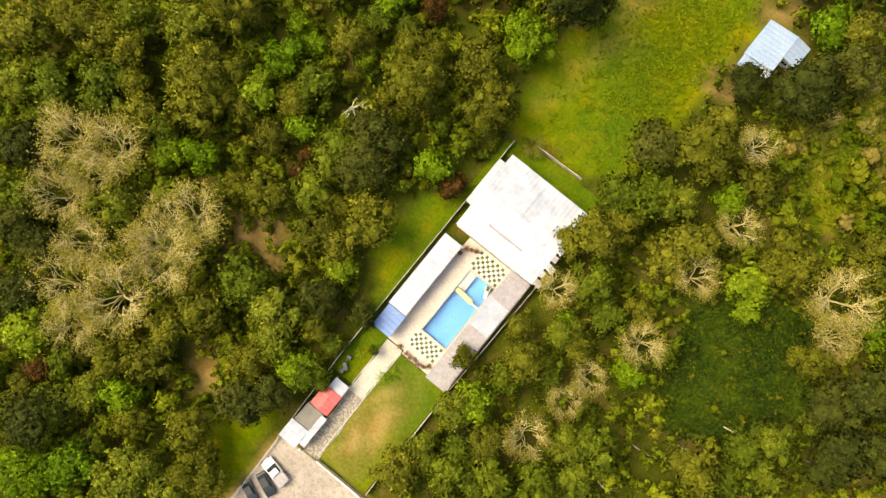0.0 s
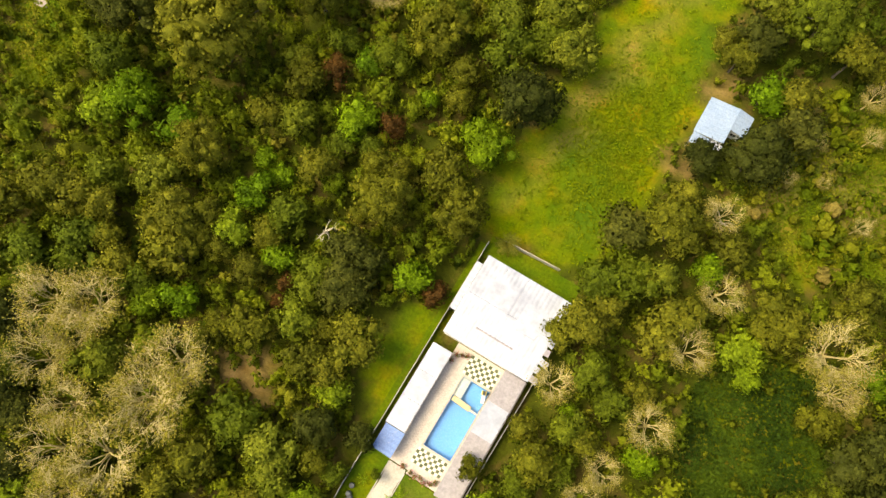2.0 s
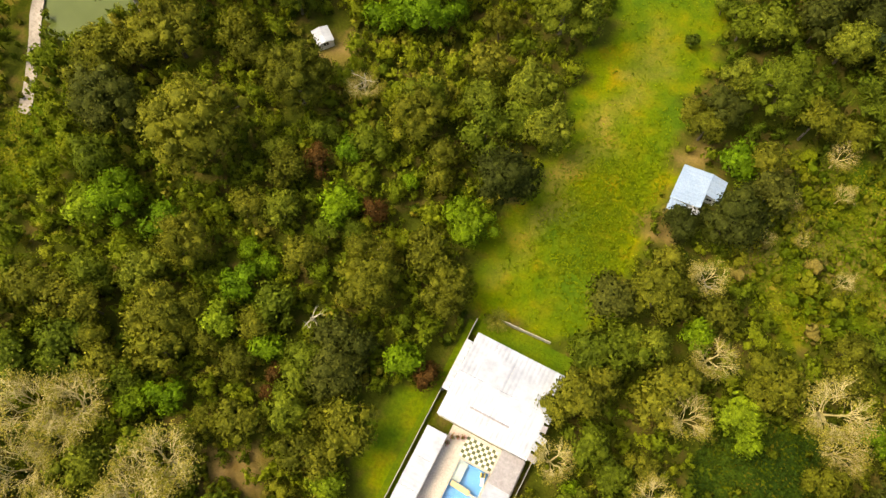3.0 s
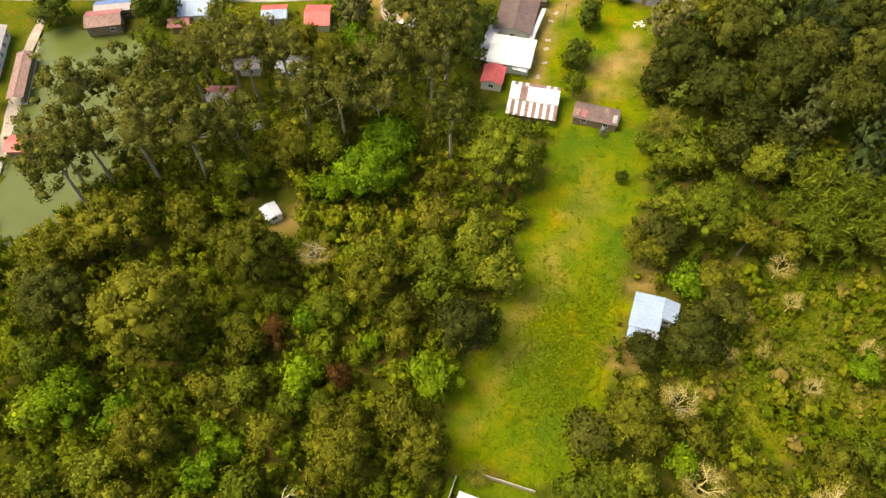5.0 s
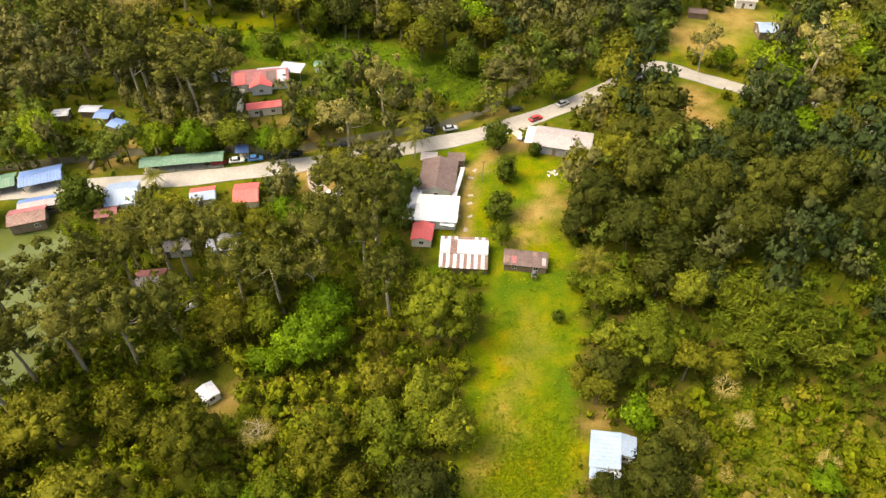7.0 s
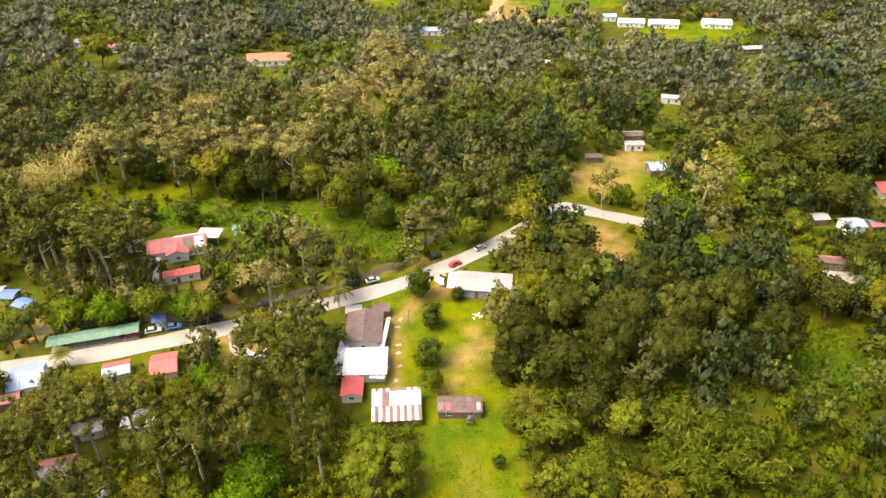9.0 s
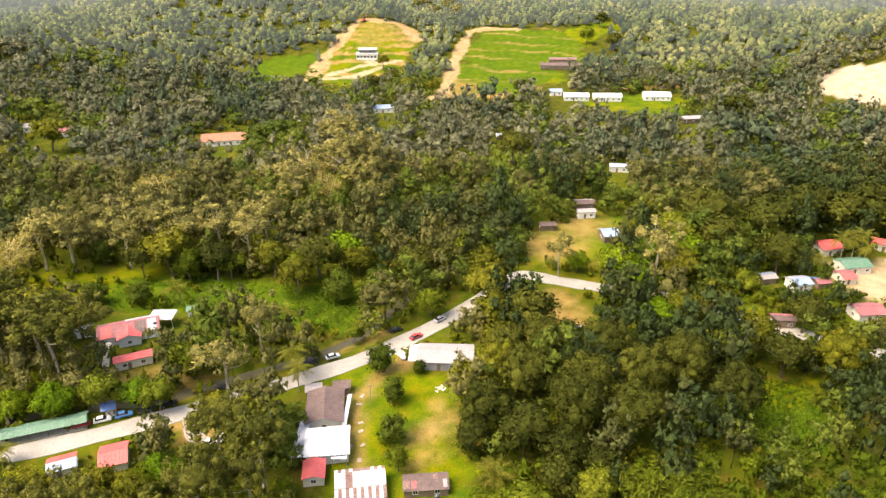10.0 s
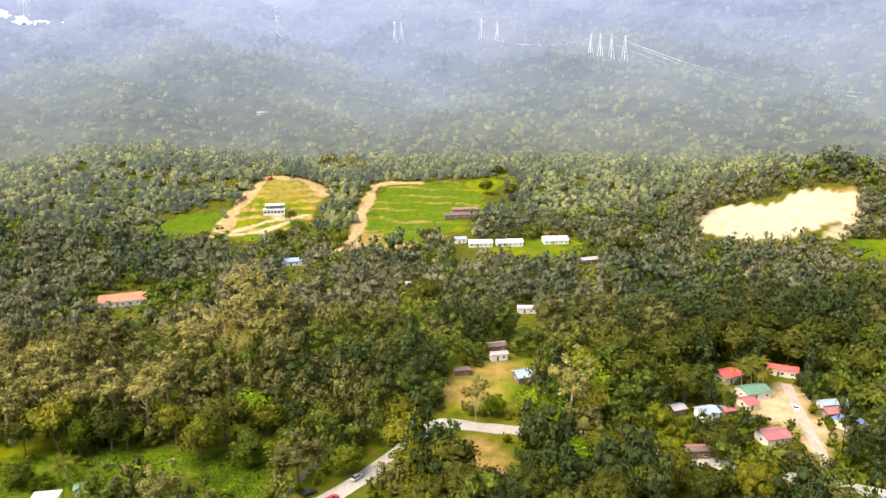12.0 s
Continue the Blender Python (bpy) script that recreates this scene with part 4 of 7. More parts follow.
def fence(points, label, board=True, step=2.4, tall=1.7, material=None):
    """Posts with rails and sheet panels along a line."""
    run = thing("fence", pose(0, 0, 0), label, "fence")
    for (ax, ay), (bx, by) in zip(points, points[1:]):
        length = math.hypot(bx - ax, by - ay)
        n = max(1, round(length / step))
        turn = math.degrees(math.atan2(by - ay, bx - ax))
        for i in range(n):
            m = pose(ax + (bx - ax) * (i + 0.5) / n, ay + (by - ay) * (i + 0.5) / n, float(height(ax, ay)), 0, 0, turn)
            s = length / n
            part("post", block(-s / 2 - 0.06, -s / 2 + 0.06, -0.06, 0.06, -0.3, tall + 0.08, turn=m), CONCRETE, run)
            if board:
                part("panel", block(-s / 2 + 0.06, s / 2 - 0.06, -0.025, 0.025, 0.0, tall - 0.05, turn=m), material or DARK_CONCRETE, run)
            for z in ((tall - 0.04, tall + 0.06),) if board else ((0.5, 0.56), (1.0, 1.06)):
                part("rail", block(-s / 2 + 0.06, s / 2 - 0.06, -0.05, 0.05, *z, turn=m), CONCRETE, run)
    return run


fence([(-7.75, 28.2), (-7.7, -17.7), (-7.0, -34.0)], "weathered concrete-post garden fence", material=DARK_CONCRETE)
fence([(-7.0, -34.0), (-6.4, -47.0)], "pale rail fence along the car park", board=False, tall=1.1)
fence([(10.3, 11.9), (9.75, -11.1), (9.8, -32.0)], "weathered fence on the lawn side", material=DARK_CONCRETE, tall=1.5)
fence([(-5.4, 29.9), (5.0, 30.3)], "grey concrete wall behind the pavilion", material=CONCRETE, tall=1.5)
gate_wall = tagged(part("wall_south", box(box(bmesh.new(), -3.2, -2.9, -33.4, -33.0, -0.1, 1.6), 0.2, 10.4, -33.1, -32.85, -0.1, 1.3), CREAM_WALL), "cream garden wall beside the gate", "wall", kind="structure")
gate = thing("gate", pose(-1.35, -33.1, 0.05), "closed rail gate of grey steel", "gate")
part("gate_frame", box(box(block(-1.5, 1.5, -0.03, 0.03, 1.2, 1.28), -1.5, 1.5, -0.03, 0.03, 0.1, 0.18), -1.5, -1.42, -0.03, 0.03, 0.18, 1.2), STEEL, gate)
for i in range(9):
    part("bar", block(-1.3 + i * 0.33, -1.27 + i * 0.33, -0.015, 0.015, 0.18, 1.2), STEEL, gate)
tagged(part("pavement", block(-6.9, 10.4, -58, -33.45, -0.12, 0.03), GRAVEL), "stained gravel car park", "car park", kind="structure")


# ---- vehicles ----
def car(x, y, turn, coat, label, kind="car", z=0.0, length=4.2, pickup=False):
    """Body with bonnet and boot, cabin with glass, four wheels; nose along +x."""
    ob = thing(kind, pose(x, y, z + float(height(x, y)), 0, 0, turn) @ Matrix.Scale(length / 4.2, 4), label, kind, "parked vehicles")
    bm = bmesh.new()
    prof = [(-2.1, 0.35), (-2.12, 0.7), (-2.0, 0.92), (-1.2, 0.98), (0.85, 0.95), (1.75, 0.82), (2.08, 0.62), (2.1, 0.35)]
    left = [bm.verts.new((px, 0.83 if 0 < i < 7 else 0.8, pz)) for i, (px, pz) in enumerate(prof)]
    right = [bm.verts.new((px, -0.83 if 0 < i < 7 else -0.8, pz)) for i, (px, pz) in enumerate(prof)]
    bm.faces.new(left), bm.faces.new(right[::-1])
    for i in range(8):
        bm.faces.new((left[i], right[i], right[(i + 1) % 8], left[(i + 1) % 8]))
    bmesh.ops.recalc_face_normals(bm, faces=bm.faces)
    bmesh.ops.bevel(bm, geom=bm.edges[:], offset=0.05, segments=2, affect="EDGES")
    part("body", bm, coat, ob)
    a, b, c, d = (-0.5, -0.35, 0.35, 0.95) if pickup else (-1.75, -1.15, 0.25, 1.0)
    bm = bmesh.new()
    lo, hi = [(a, 0.76), (d, 0.76), (d, -0.76), (a, -0.76)], [(b, 0.58), (c, 0.58), (c, -0.58), (b, -0.58)]
    v0, v1 = [bm.verts.new((*p, 0.93)) for p in lo], [bm.verts.new((*p, 1.40)) for p in hi]
    for i in range(4):
        bm.faces.new((v0[i], v0[(i + 1) % 4], v1[(i + 1) % 4], v1[i]))
    bm.faces.new(v1), bm.faces.new(v0[::-1])
    bmesh.ops.recalc_face_normals(bm, faces=bm.faces)
    part("glasshouse", bm, GLASS, ob, "dark car windows")
    part("roof", block(b - 0.04, c + 0.04, -0.6, 0.6, 1.395, 1.46, bevel=0.025), coat, ob)
    if pickup:
        part("load_bed", block(-2.13, -0.58, -0.86, 0.86, 0.55, 1.12, bevel=0.03), GREY_TIN, ob, "grey covered load bed")
    for s in (-1, 1):
        part("headlight", block(1.98, 2.11, s * 0.62 - 0.14, s * 0.62 + 0.14, 0.6, 0.74), GLASS, ob)
        for wx in (-1.3, 1.3):
            bm = bmesh.new()
            tube(bm, [(wx, s * 0.68, 0.31), (wx, s * 0.86, 0.31)], [0.31, 0.31], 14)
            wheel = part("wheel", bm, RUBBER, ob)
            bm = bmesh.new()
            tube(bm, [(wx, s * 0.862, 0.31), (wx, s * 0.875, 0.31)], [0.19, 0.17], 10)
            part("rim", bm, STEEL, wheel)
    return ob


car(-3.7, -41.0, -21, CAR_BLACK, "black saloon parked on the gravel", z=0.03)
car(-4.9, -43.6, -21, CAR_BLACK, "dark hatchback parked on the gravel", z=0.03, length=3.9)
car(-3.9, -38.5, 170, CAR_WHITE, "white pickup truck with a grey bed", "pickup", z=0.03, length=5.0, pickup=True)
for x, y, turn, coat, label in ((-90.5, 134.6, 22, CAR_RED, "red hatchback parked at the roadside stall"), (-86, 136.3, 22, CAR_WHITE, "white saloon parked on the verge"),
                                (-81.4, 138.2, 22, CAR_BLUE, "bright blue saloon parked on the verge"), (-76.6, 139.9, 24, CAR_BLACK, "black saloon parked on the verge"),
                                (-71.6, 142.5, 24, CAR_BLACK, "black van parked on the verge"), (-59.5, 149.0, 25, CAR_BLACK, "black car half hidden by the roadside trees"),
                                (-15.0, 176.7, 30, CAR_BLACK, "black four-wheel drive beside the road"), (-8.6, 173.0, 40, CAR_RED, "red saloon beside the drive"),
                                (-1.4, 182.6, 44, CAR_SILVER, "silver saloon driving lane of the road"), (-11.5, 163.5, 75, CAR_SILVER, "silver car on the drive"),
                                (-56.5, 128.2, 60, CAR_WHITE, "white van in the gravel turning"), (-53.6, 129.8, 60, CAR_WHITE, "white van beside another in the turning"),
                                (-32, 163, 25, CAR_SILVER, "silver car under roadside palms"), (-38, 160, 25, CAR_BLACK, "dark car under roadside palms"), (152, 203, 70, CAR_WHITE, "white car in the village lane")):
    car(x, y, turn, coat, label, z=0.16 if abs(x + 1.4) < 0.1 else 0.05)

# ---- buildings along the lane and the road ----
hut = thing("hut", pose(0, 0, 0), "hut with a pale blue metal roof beside the meadow", "hut")
part("wall", box(box(box(box(bmesh.new(), 13.2, 13.36, 63.9, 70.7, -0.1, 2.7), 20.2, 20.36, 67.2, 70.7, -0.1, 2.8), 13.36, 20.2, 70.54, 70.7, -0.1, 2.8), 13.36, 18.0, 63.9, 64.06, -0.1, 2.7), WHITE_WALL, hut)
part("wall", box(block(17.84, 18.0, 64.06, 67.2, -0.1, 3.2), 18.0, 20.2, 67.2, 67.36, -0.1, 2.8), WHITE_WALL, hut)
part("door", block(18.004, 18.05, 65.1, 66.0, 0.02, 2.05), WOOD_WALL, hut)
for wx, wy, turn in ((13.18, 66.0, 90), (13.18, 69.0, 90), (19.2, 67.18, 0)):
    window_part(hut, wx, wy, 1.5, 1.1, 1.0, turn)
sheet("roof_slope", 7.4, 5.3, 0.75, PALE_BLUE_TIN, hut, pose(18.0, 67.4, 3.55, 0, 0, 90))
sheet("roof_slope", 4.4, 2.9, 0.62, PALE_BLUE_TIN, hut, pose(18.0, 68.9, 3.55, 0, 0, -90))
part("ridge_cap", block(17.85, 18.15, 63.7, 71.1, 3.57, 3.63, bevel=0.02), PALE_BLUE_TIN, hut)
lean_to("hut_porch", 12.9, 16.0, 61.7, 63.75, 2.7, 0.3, PALE_BLUE_TIN, "pale blue lean-to roof against the hut", along_y=False)
lean_to("hut_awning", 16.2, 18.5, 61.9, 63.85, 2.45, 0.2, WHITE_TIN, "small white awning of the hut", along_y=False)
house("garden_shed", -60.2, 64.9, 3.5, 3.2, -37, WHITE_WALL, WHITE_TIN, "small white metal shed in a forest clearing", "shed", eave=2.0, rise=0.3, over=0.15)
barn = thing("tin_barn", pose(-18.6, 112.0, 0, 0, 0, 8), "tin barn with white and rust-striped roof sheets", "barn")
part("wall", box(box(box(block(-5.4, 5.4, 4.2, 4.35, 0, 2.6), -5.4, -5.25, -4.2, 4.2, 0, 2.4), 5.25, 5.4, -4.2, 4.2, 0, 2.4), -5.4, 5.4, -4.35, -4.2, 0, 1.7), WOOD_WALL, barn)
for i in range(14):
    x = -5.2 + i * 0.8
    sheet("roof_sheet", 0.79, 4.2, 0.5, RUSTY_TIN if i in (3, 4) else BRIGHT_TIN, barn, pose(x, 3.4, 3.3, 0, 0, 180), pitch=0.2)
    sheet("roof_sheet", 0.79, 1.4, 0.4, RUSTY_TIN if i % 2 or 4 < i < 10 else BRIGHT_TIN, barn, pose(x, 3.4, 3.3), pitch=0.2)
    sheet("roof_sheet", 0.79, 4.1, 0.6, RUSTY_TIN if i % 2 else BRIGHT_TIN, barn, pose(x, -0.7, 2.7, 0, 0, 180), pitch=0.2)
# solid dark strip standing in for the shaded gap between the slopes
part("ridge_cap", block(-5.6, 5.6, -0.75, -0.62, 2.8, 2.86), DARK_CONCRETE, barn, "dark strip painted as the shaded gap between roof slopes")
shack = house("wooden_shack", -4.4, 113.3, 9.6, 4.6, 4, WOOD_WALL, BROWN_TIN, "brown wooden shack with a dark patched roof", "shack", eave=2.2, rise=0.6, over=0.3)
for k, (x, w, mat) in enumerate(((-4.3, 1.5, RUSTY_TIN), (-2.6, 1.2, PINK_TIN), (2.2, 1.0, RUSTY_TIN), (4.2, 0.9, GREY_TIN))):
    sheet("patch_sheet", w, 2.0, 0.52, mat, shack, pose(x, 0.0, 2.86, 0, 0, 180 if k != 2 else 0), "odd rusty roof sheet")
house("long_house", -30.3, 138.3, 12.0, 8.6, 96, CREAM_WALL, BROWN_TIN, "long house with a brown sheet roof", eave=3.0, rise=1.3)
house("house", -27.8, 125.6, 9.6, 9.0, 6, WHITE_WALL, BRIGHT_TIN, "white-roofed house joined to the long house", eave=3.0, rise=1.0)
house("outhouse", -29.6, 117.0, 5.6, 4.6, 96, CREAM_WALL, RED_TIN, "outhouse with a bright red metal roof", "outhouse", eave=2.5, rise=0.7, over=0.3)
house("outhouse", -34.6, 146.6, 4.0, 3.2, 10, WOOD_WALL, GREY_TIN, "kitchen outhouse with a grey metal roof", "outhouse", eave=2.4, rise=0.4, over=0.3)
house("outhouse", -27.4, 147.8, 4.2, 3.2, 6, WOOD_WALL, BROWN_TIN, "brown-roofed porch of the long house", "outhouse", eave=2.4, rise=0.4, over=0.3)
house("bungalow", 0.2, 161.0, 15.0, 8.6, -3, GREY_WALL, GREY_TIN, "bungalow with grey walls and pale grey metal roof", eave=3.0, rise=0.9)
lean_to("carport", -10.2, -7.6, 157.5, 165.5, 2.9, 0.2, BRIGHT_TIN, "white carport roof beside the bungalow")
tank = thing("water_tank", pose(-1.9, 109.3, 0), "black water tank on a dark stand", "water tank")
for sx in (-0.5, 0.5):
    for sy in (-0.5, 0.5):
        part("leg", block(sx - 0.06, sx + 0.06, sy - 0.06, sy + 0.06, 0, 1.3), WOOD_WALL, tank)
part("stand_top", block(-0.7, 0.7, -0.7, 0.7, 1.3, 1.4), WOOD_WALL, tank)
bm = bmesh.new()
tube(bm, [(0, 0, 1.4), (0, 0, 2.3), (0, 0, 2.5), (0, 0, 2.6)], [0.62, 0.62, 0.4, 0.22], 16)
part("drum", bm, DARK_PLASTIC, tank)
house("long_shed", -132.6, 79.8, 15.0, 3.4, -61, WOOD_WALL, RUSTY_TIN, "long open shed with a rust-red roof beside the pond", "shed", eave=2.3, rise=0.5, over=0.2, open_sides=True)
house("house", -145.5, 82.5, 17.0, 8.0, -61, WHITE_WALL, GREY_TIN, "long white house with a grey-pink roof by the pond", eave=3.0, rise=1.1)
fence([(-137, 91.5), (-132.2, 80.6), (-124.2, 65.6), (-119.2, 54.6)], "low grey rail fence along the pond bank", board=False, tall=1.0)
for x, y, w, d, turn, roof, label in ((-144.7, 145.4, 4.2, 3.4, 20, WHITE_TIN, "small white-roofed shed above the stream"), (-137.4, 149.0, 5.4, 3.0, 10, WHITE_TIN, "narrow white-roofed shed above the stream"),
                                      (-132.0, 147.2, 4.2, 4.2, 5, BLUE_TIN, "small shed with a blue roof above the stream"), (-125.5, 143.6, 4.4, 3.8, -15, BLUE_TIN, "low shed with a blue tarpaulin roof")):
    house("shed", x, y, w, d, turn, WOOD_WALL, roof, label, "shed", eave=2.3, rise=0.4, over=0.3)
stall_row = house("roadside_stall", -99.2, 131.6, 21.0, 3.6, 20, WOOD_WALL, GREEN_TIN, "long open roadside stall with a green metal roof", "stall", eave=2.6, rise=0.5, open_sides=True)
for x, y, w, d, turn, wall, roof, label in (
        (-132.3, 117.6, 9.5, 6.0, 32, WOOD_WALL, BLUE_TIN, "open roadside stall with a blue metal roof"),
        (-141.2, 113.2, 6.8, 5.0, 30, WOOD_WALL, GREEN_TIN, "small stall with a green metal roof"),
        (-150.0, 108.4, 6.2, 4.0, 32, WOOD_WALL, GREEN_TIN, "small stall with a pale green roof"),
        (-85.5, 139.6, 2.6, 3.0, 20, WOOD_WALL, BLUE_TIN, "blue tarpaulin stall end")):
    house("stall", x, y, w, d, turn, wall, roof, label, "stall", eave=2.5, rise=0.6, open_sides=True)
for x, y, w, d, turn, wall, roof, two, label in (
        (-125.4, 102.6, 8.0, 5.6, 30, WOOD_WALL, PINK_TIN, RUSTY_TIN, "wooden house with rusty red roof over the pond"),
        (-125.6, 107.6, 9.0, 3.6, 28, WOOD_WALL, BLUE_TIN, GREY_TIN, "house with a faded blue metal roof"),
        (-107.0, 115.0, 7.2, 8.4, 24, WHITE_WALL, PALE_BLUE_TIN, PALE_BLUE_TIN, "house with a pale blue metal roof by the road"),
        (-107.8, 108.4, 4.6, 3.6, 24, WOOD_WALL, PINK_TIN, PINK_TIN, "small annex with a dull red roof"),
        (-76.8, 122.2, 5.6, 7.0, 20, CREAM_WALL, RED_TIN, RED_TIN, "house with a bright red metal roof among trees"),
        (-87.5, 119.6, 5.6, 4.6, 24, CREAM_WALL, RED_TIN, PALE_BLUE_TIN, "house with patched red and blue roof"),
        (-85.8, 89.8, 6.0, 5.0, 20, WOOD_WALL, PINK_TIN, GREY_TIN, "mauve-roofed shack half hidden by trees"),
        (-118.5, 62.5, 6.0, 4.0, 20, WOOD_WALL, RED_TIN, RED_TIN, "red-roofed shelter on the pond bank"),
        (-87.6, 160.4, 9.6, 3.0, 24, CREAM_WALL, RED_TIN, RED_TIN, "narrow outbuilding with a bright red roof"),
        (-108.6, 175.5, 4.0, 3.0, 20, WHITE_WALL, WHITE_TIN, WHITE_TIN, "small white shed above the stream"),
        (-79.0, 187.5, 4.5, 3.0, 15, WHITE_WALL, GREEN_TIN, GREEN_TIN, "small pale green shed in the meadow"),
        (64.8, 241.2, 9.0, 7.0, 8, WOOD_WALL, PALE_BLUE_TIN, PALE_BLUE_TIN, "cottage with a silver-blue roof in a dirt yard"),
        (71.5, 240.0, 3.6, 5.0, 8, CREAM_WALL, RED_TIN, RED_TIN, "small red-roofed annex of the cottage"),
        (59.5, 272.0, 8.0, 5.0, 5, WOOD_WALL, GREY_TIN, BROWN_TIN, "grey wooden house behind the yard"),
        (58.6, 262.5, 7.0, 3.5, 5, WHITE_WALL, GREY_TIN, GREY_TIN, "low grey shed behind the yard"),
        (41.0, 250.5, 6.0, 3.5, 0, WOOD_WALL, BROWN_TIN, BROWN_TIN, "dark shed at the edge of the yard"),
        (85.0, 318.0, 9.0, 4.5, -10, WHITE_WALL, PALE_BLUE_TIN, WHITE_TIN, "white-roofed house deep in the trees"),
        (37.5, 173.5, 6.0, 5.0, 10, WHITE_WALL, GREY_TIN, WHITE_TIN, "half-ruined grey house among trees"),
        (141.2, 229.0, 8.6, 7.2, 12, CREAM_WALL, RED_TIN, RED_TIN, "village house with a bright red roof"),
        (164.8, 230.2, 11.0, 5.6, -32, CREAM_WALL, RED_TIN, RED_TIN, "cream village house with a red roof"),
        (143.0, 214.6, 10.0, 7.0, 8, CREAM_WALL, GREEN_TIN, GREEN_TIN, "village house with a grey-green roof"),
        (136.5, 207.0, 4.6, 6.0, 10, CREAM_WALL, PINK_TIN, RED_TIN, "small house with a pink roof"),
        (118.4, 202.0, 6.2, 5.6, 10, WHITE_WALL, WHITE_TIN, PALE_BLUE_TIN, "house with a shining silver roof"),
        (126.4, 203.4, 4.6, 4.6, 10, WOOD_WALL, BLUE_TIN, PINK_TIN, "small house with a blue and red roof"),
        (109.8, 206.6, 5.0, 4.0, 10, WOOD_WALL, PALE_BLUE_TIN, GREY_TIN, "shed with a dull silver roof"),
        (103.0, 179.0, 6.6, 3.6, -5, WOOD_WALL, PINK_TIN, BROWN_TIN, "low shed with a dull mauve roof"),
        (131.0, 183.6, 8.6, 6.6, 5, CREAM_WALL, PINK_TIN, PINK_TIN, "house with a faded mauve roof"),
        (164.6, 200.6, 10.0, 3.6, 0, WHITE_WALL, PALE_BLUE_TIN, PALE_BLUE_TIN, "long shed with a silver-blue roof"),
        (160.4, 194.8, 6.6, 4.2, 0, WOOD_WALL, PINK_TIN, PINK_TIN, "house with a dull mauve roof"),
        (161.0, 187.6, 6.0, 9.5, 20, CREAM_WALL, BLUE_TIN, BLUE_TIN, "house with a bright blue metal roof"),
        (176.0, 178.0, 7.0, 5.0, 10, WOOD_WALL, RUSTY_TIN, RUSTY_TIN, "rusty-roofed shed beside the road"),
        (95.0, 166.0, 4.0, 3.0, 20, WHITE_WALL, WHITE_TIN, WHITE_TIN, "small white-roofed hut in the trees"),
        (-120.5, 368.0, 24.0, 14.0, 12, WHITE_WALL, ORANGE_TILE, ORANGE_TILE, "large house with an orange tiled roof"),
        (-36.8, 431.0, 15.0, 8.0, 5, WHITE_WALL, PALE_BLUE_TIN, PALE_BLUE_TIN, "pale blue-roofed house below the hill"),
        (32.0, 371.0, 5.6, 5.0, 0, WOOD_WALL, WHITE_TIN, WHITE_TIN, "tall little house with a white roof"),
        (88.0, 456.0, 16.0, 9.0, -4, WHITE_WALL, BRIGHT_TIN, BRIGHT_TIN, "long white hall with a flat white roof"),
        (108.0, 454.0, 18.0, 9.0, -4, WHITE_WALL, BRIGHT_TIN, BRIGHT_TIN, "second white hall beside the first"),
        (141.0, 455.0, 17.0, 11.0, -6, WHITE_WALL, BRIGHT_TIN, BRIGHT_TIN, "broad marquee hall with a white roof"),
        (76.0, 468.0, 8.0, 7.0, 0, WHITE_WALL, PALE_BLUE_TIN, PALE_BLUE_TIN, "small pale-roofed house by the halls"),
        (88.0, 524.0, 30.0, 8.0, -4, WOOD_WALL, BROWN_TIN, BROWN_TIN, "long brown timber lodge on the slope"),
        (90.0, 531.0, 20.0, 6.0, -4, WOOD_WALL, BROWN_TIN, RUSTY_TIN, "upper tier of the brown timber lodge"),
        (147.0, 402.0, 12.0, 6.0, 10, WOOD_WALL, GREY_TIN, GREY_TIN, "grey-roofed shed in the woods"),
        (-215.0, 372.0, 13.0, 8.0, 20, WHITE_WALL, PINK_TIN, PINK_TIN, "pink-roofed house under the far slope"),
        (-230.0, 378.0, 10.0, 7.0, 20, WHITE_WALL, GREY_TIN, GREY_TIN, "grey-roofed house under the far slope")):
    tall = 5.0 if "upper" in label else 3.0
    house("house", x, y, w, d, turn, wall, roof, label, roof_two=two, eave=tall if w > 6 else 2.4, rise=0.16 * d, over=0.4)
villa = thing("villa", pose(-59, 546, float(height(-59, 546)), 0, 0, 0), "modern white two-storey villa on the terraced hill", "villa")
part("wall", block(-8, 8, -4, 4, -3, 3.2), WHITE_WALL, villa)
part("upper_wall", block(-6, 7, -2.5, 3.5, 3.5, 6.4), GREY_WALL, villa)
part("roof_slab", block(-8.4, 8.4, -4.6, 4.4, 3.2, 3.5), WHITE_WALL, villa)
part("roof_slab", block(-6.6, 7.6, -3.4, 4.0, 6.4, 6.75), WHITE_WALL, villa)
for i in range(6):
    window_part(villa, -6.6 + i * 2.6, -4.03, 1.3, 1.9, 1.8, 0)
for i in range(5):
    window_part(villa, -4.8 + i * 2.5, -2.53, 5.0, 1.9, 1.7, 0)
broad = house("red_roofed_house", -95.0, 175.6, 16.5, 8.2, 22, WHITE_WALL, PINK_TIN, "white house with broad faded red roofs above the stream", eave=3.0, rise=1.4)
for x, w, mat in ((3.4, 3.0, BROWN_TIN), (6.6, 2.6, WHITE_TIN), (-6.0, 3.2, RED_TIN)):
    sheet("patch_sheet", w, 4.4, 1.52, mat, broad, pose(x, -0.1, 4.47, 0, 0, 180), "odd patched roof sheet")
sheet("patch_sheet", 9.0, 2.2, 0.76, WHITE_TIN, broad, pose(3.4, 2.6, 3.6), "pale upper roof strip")
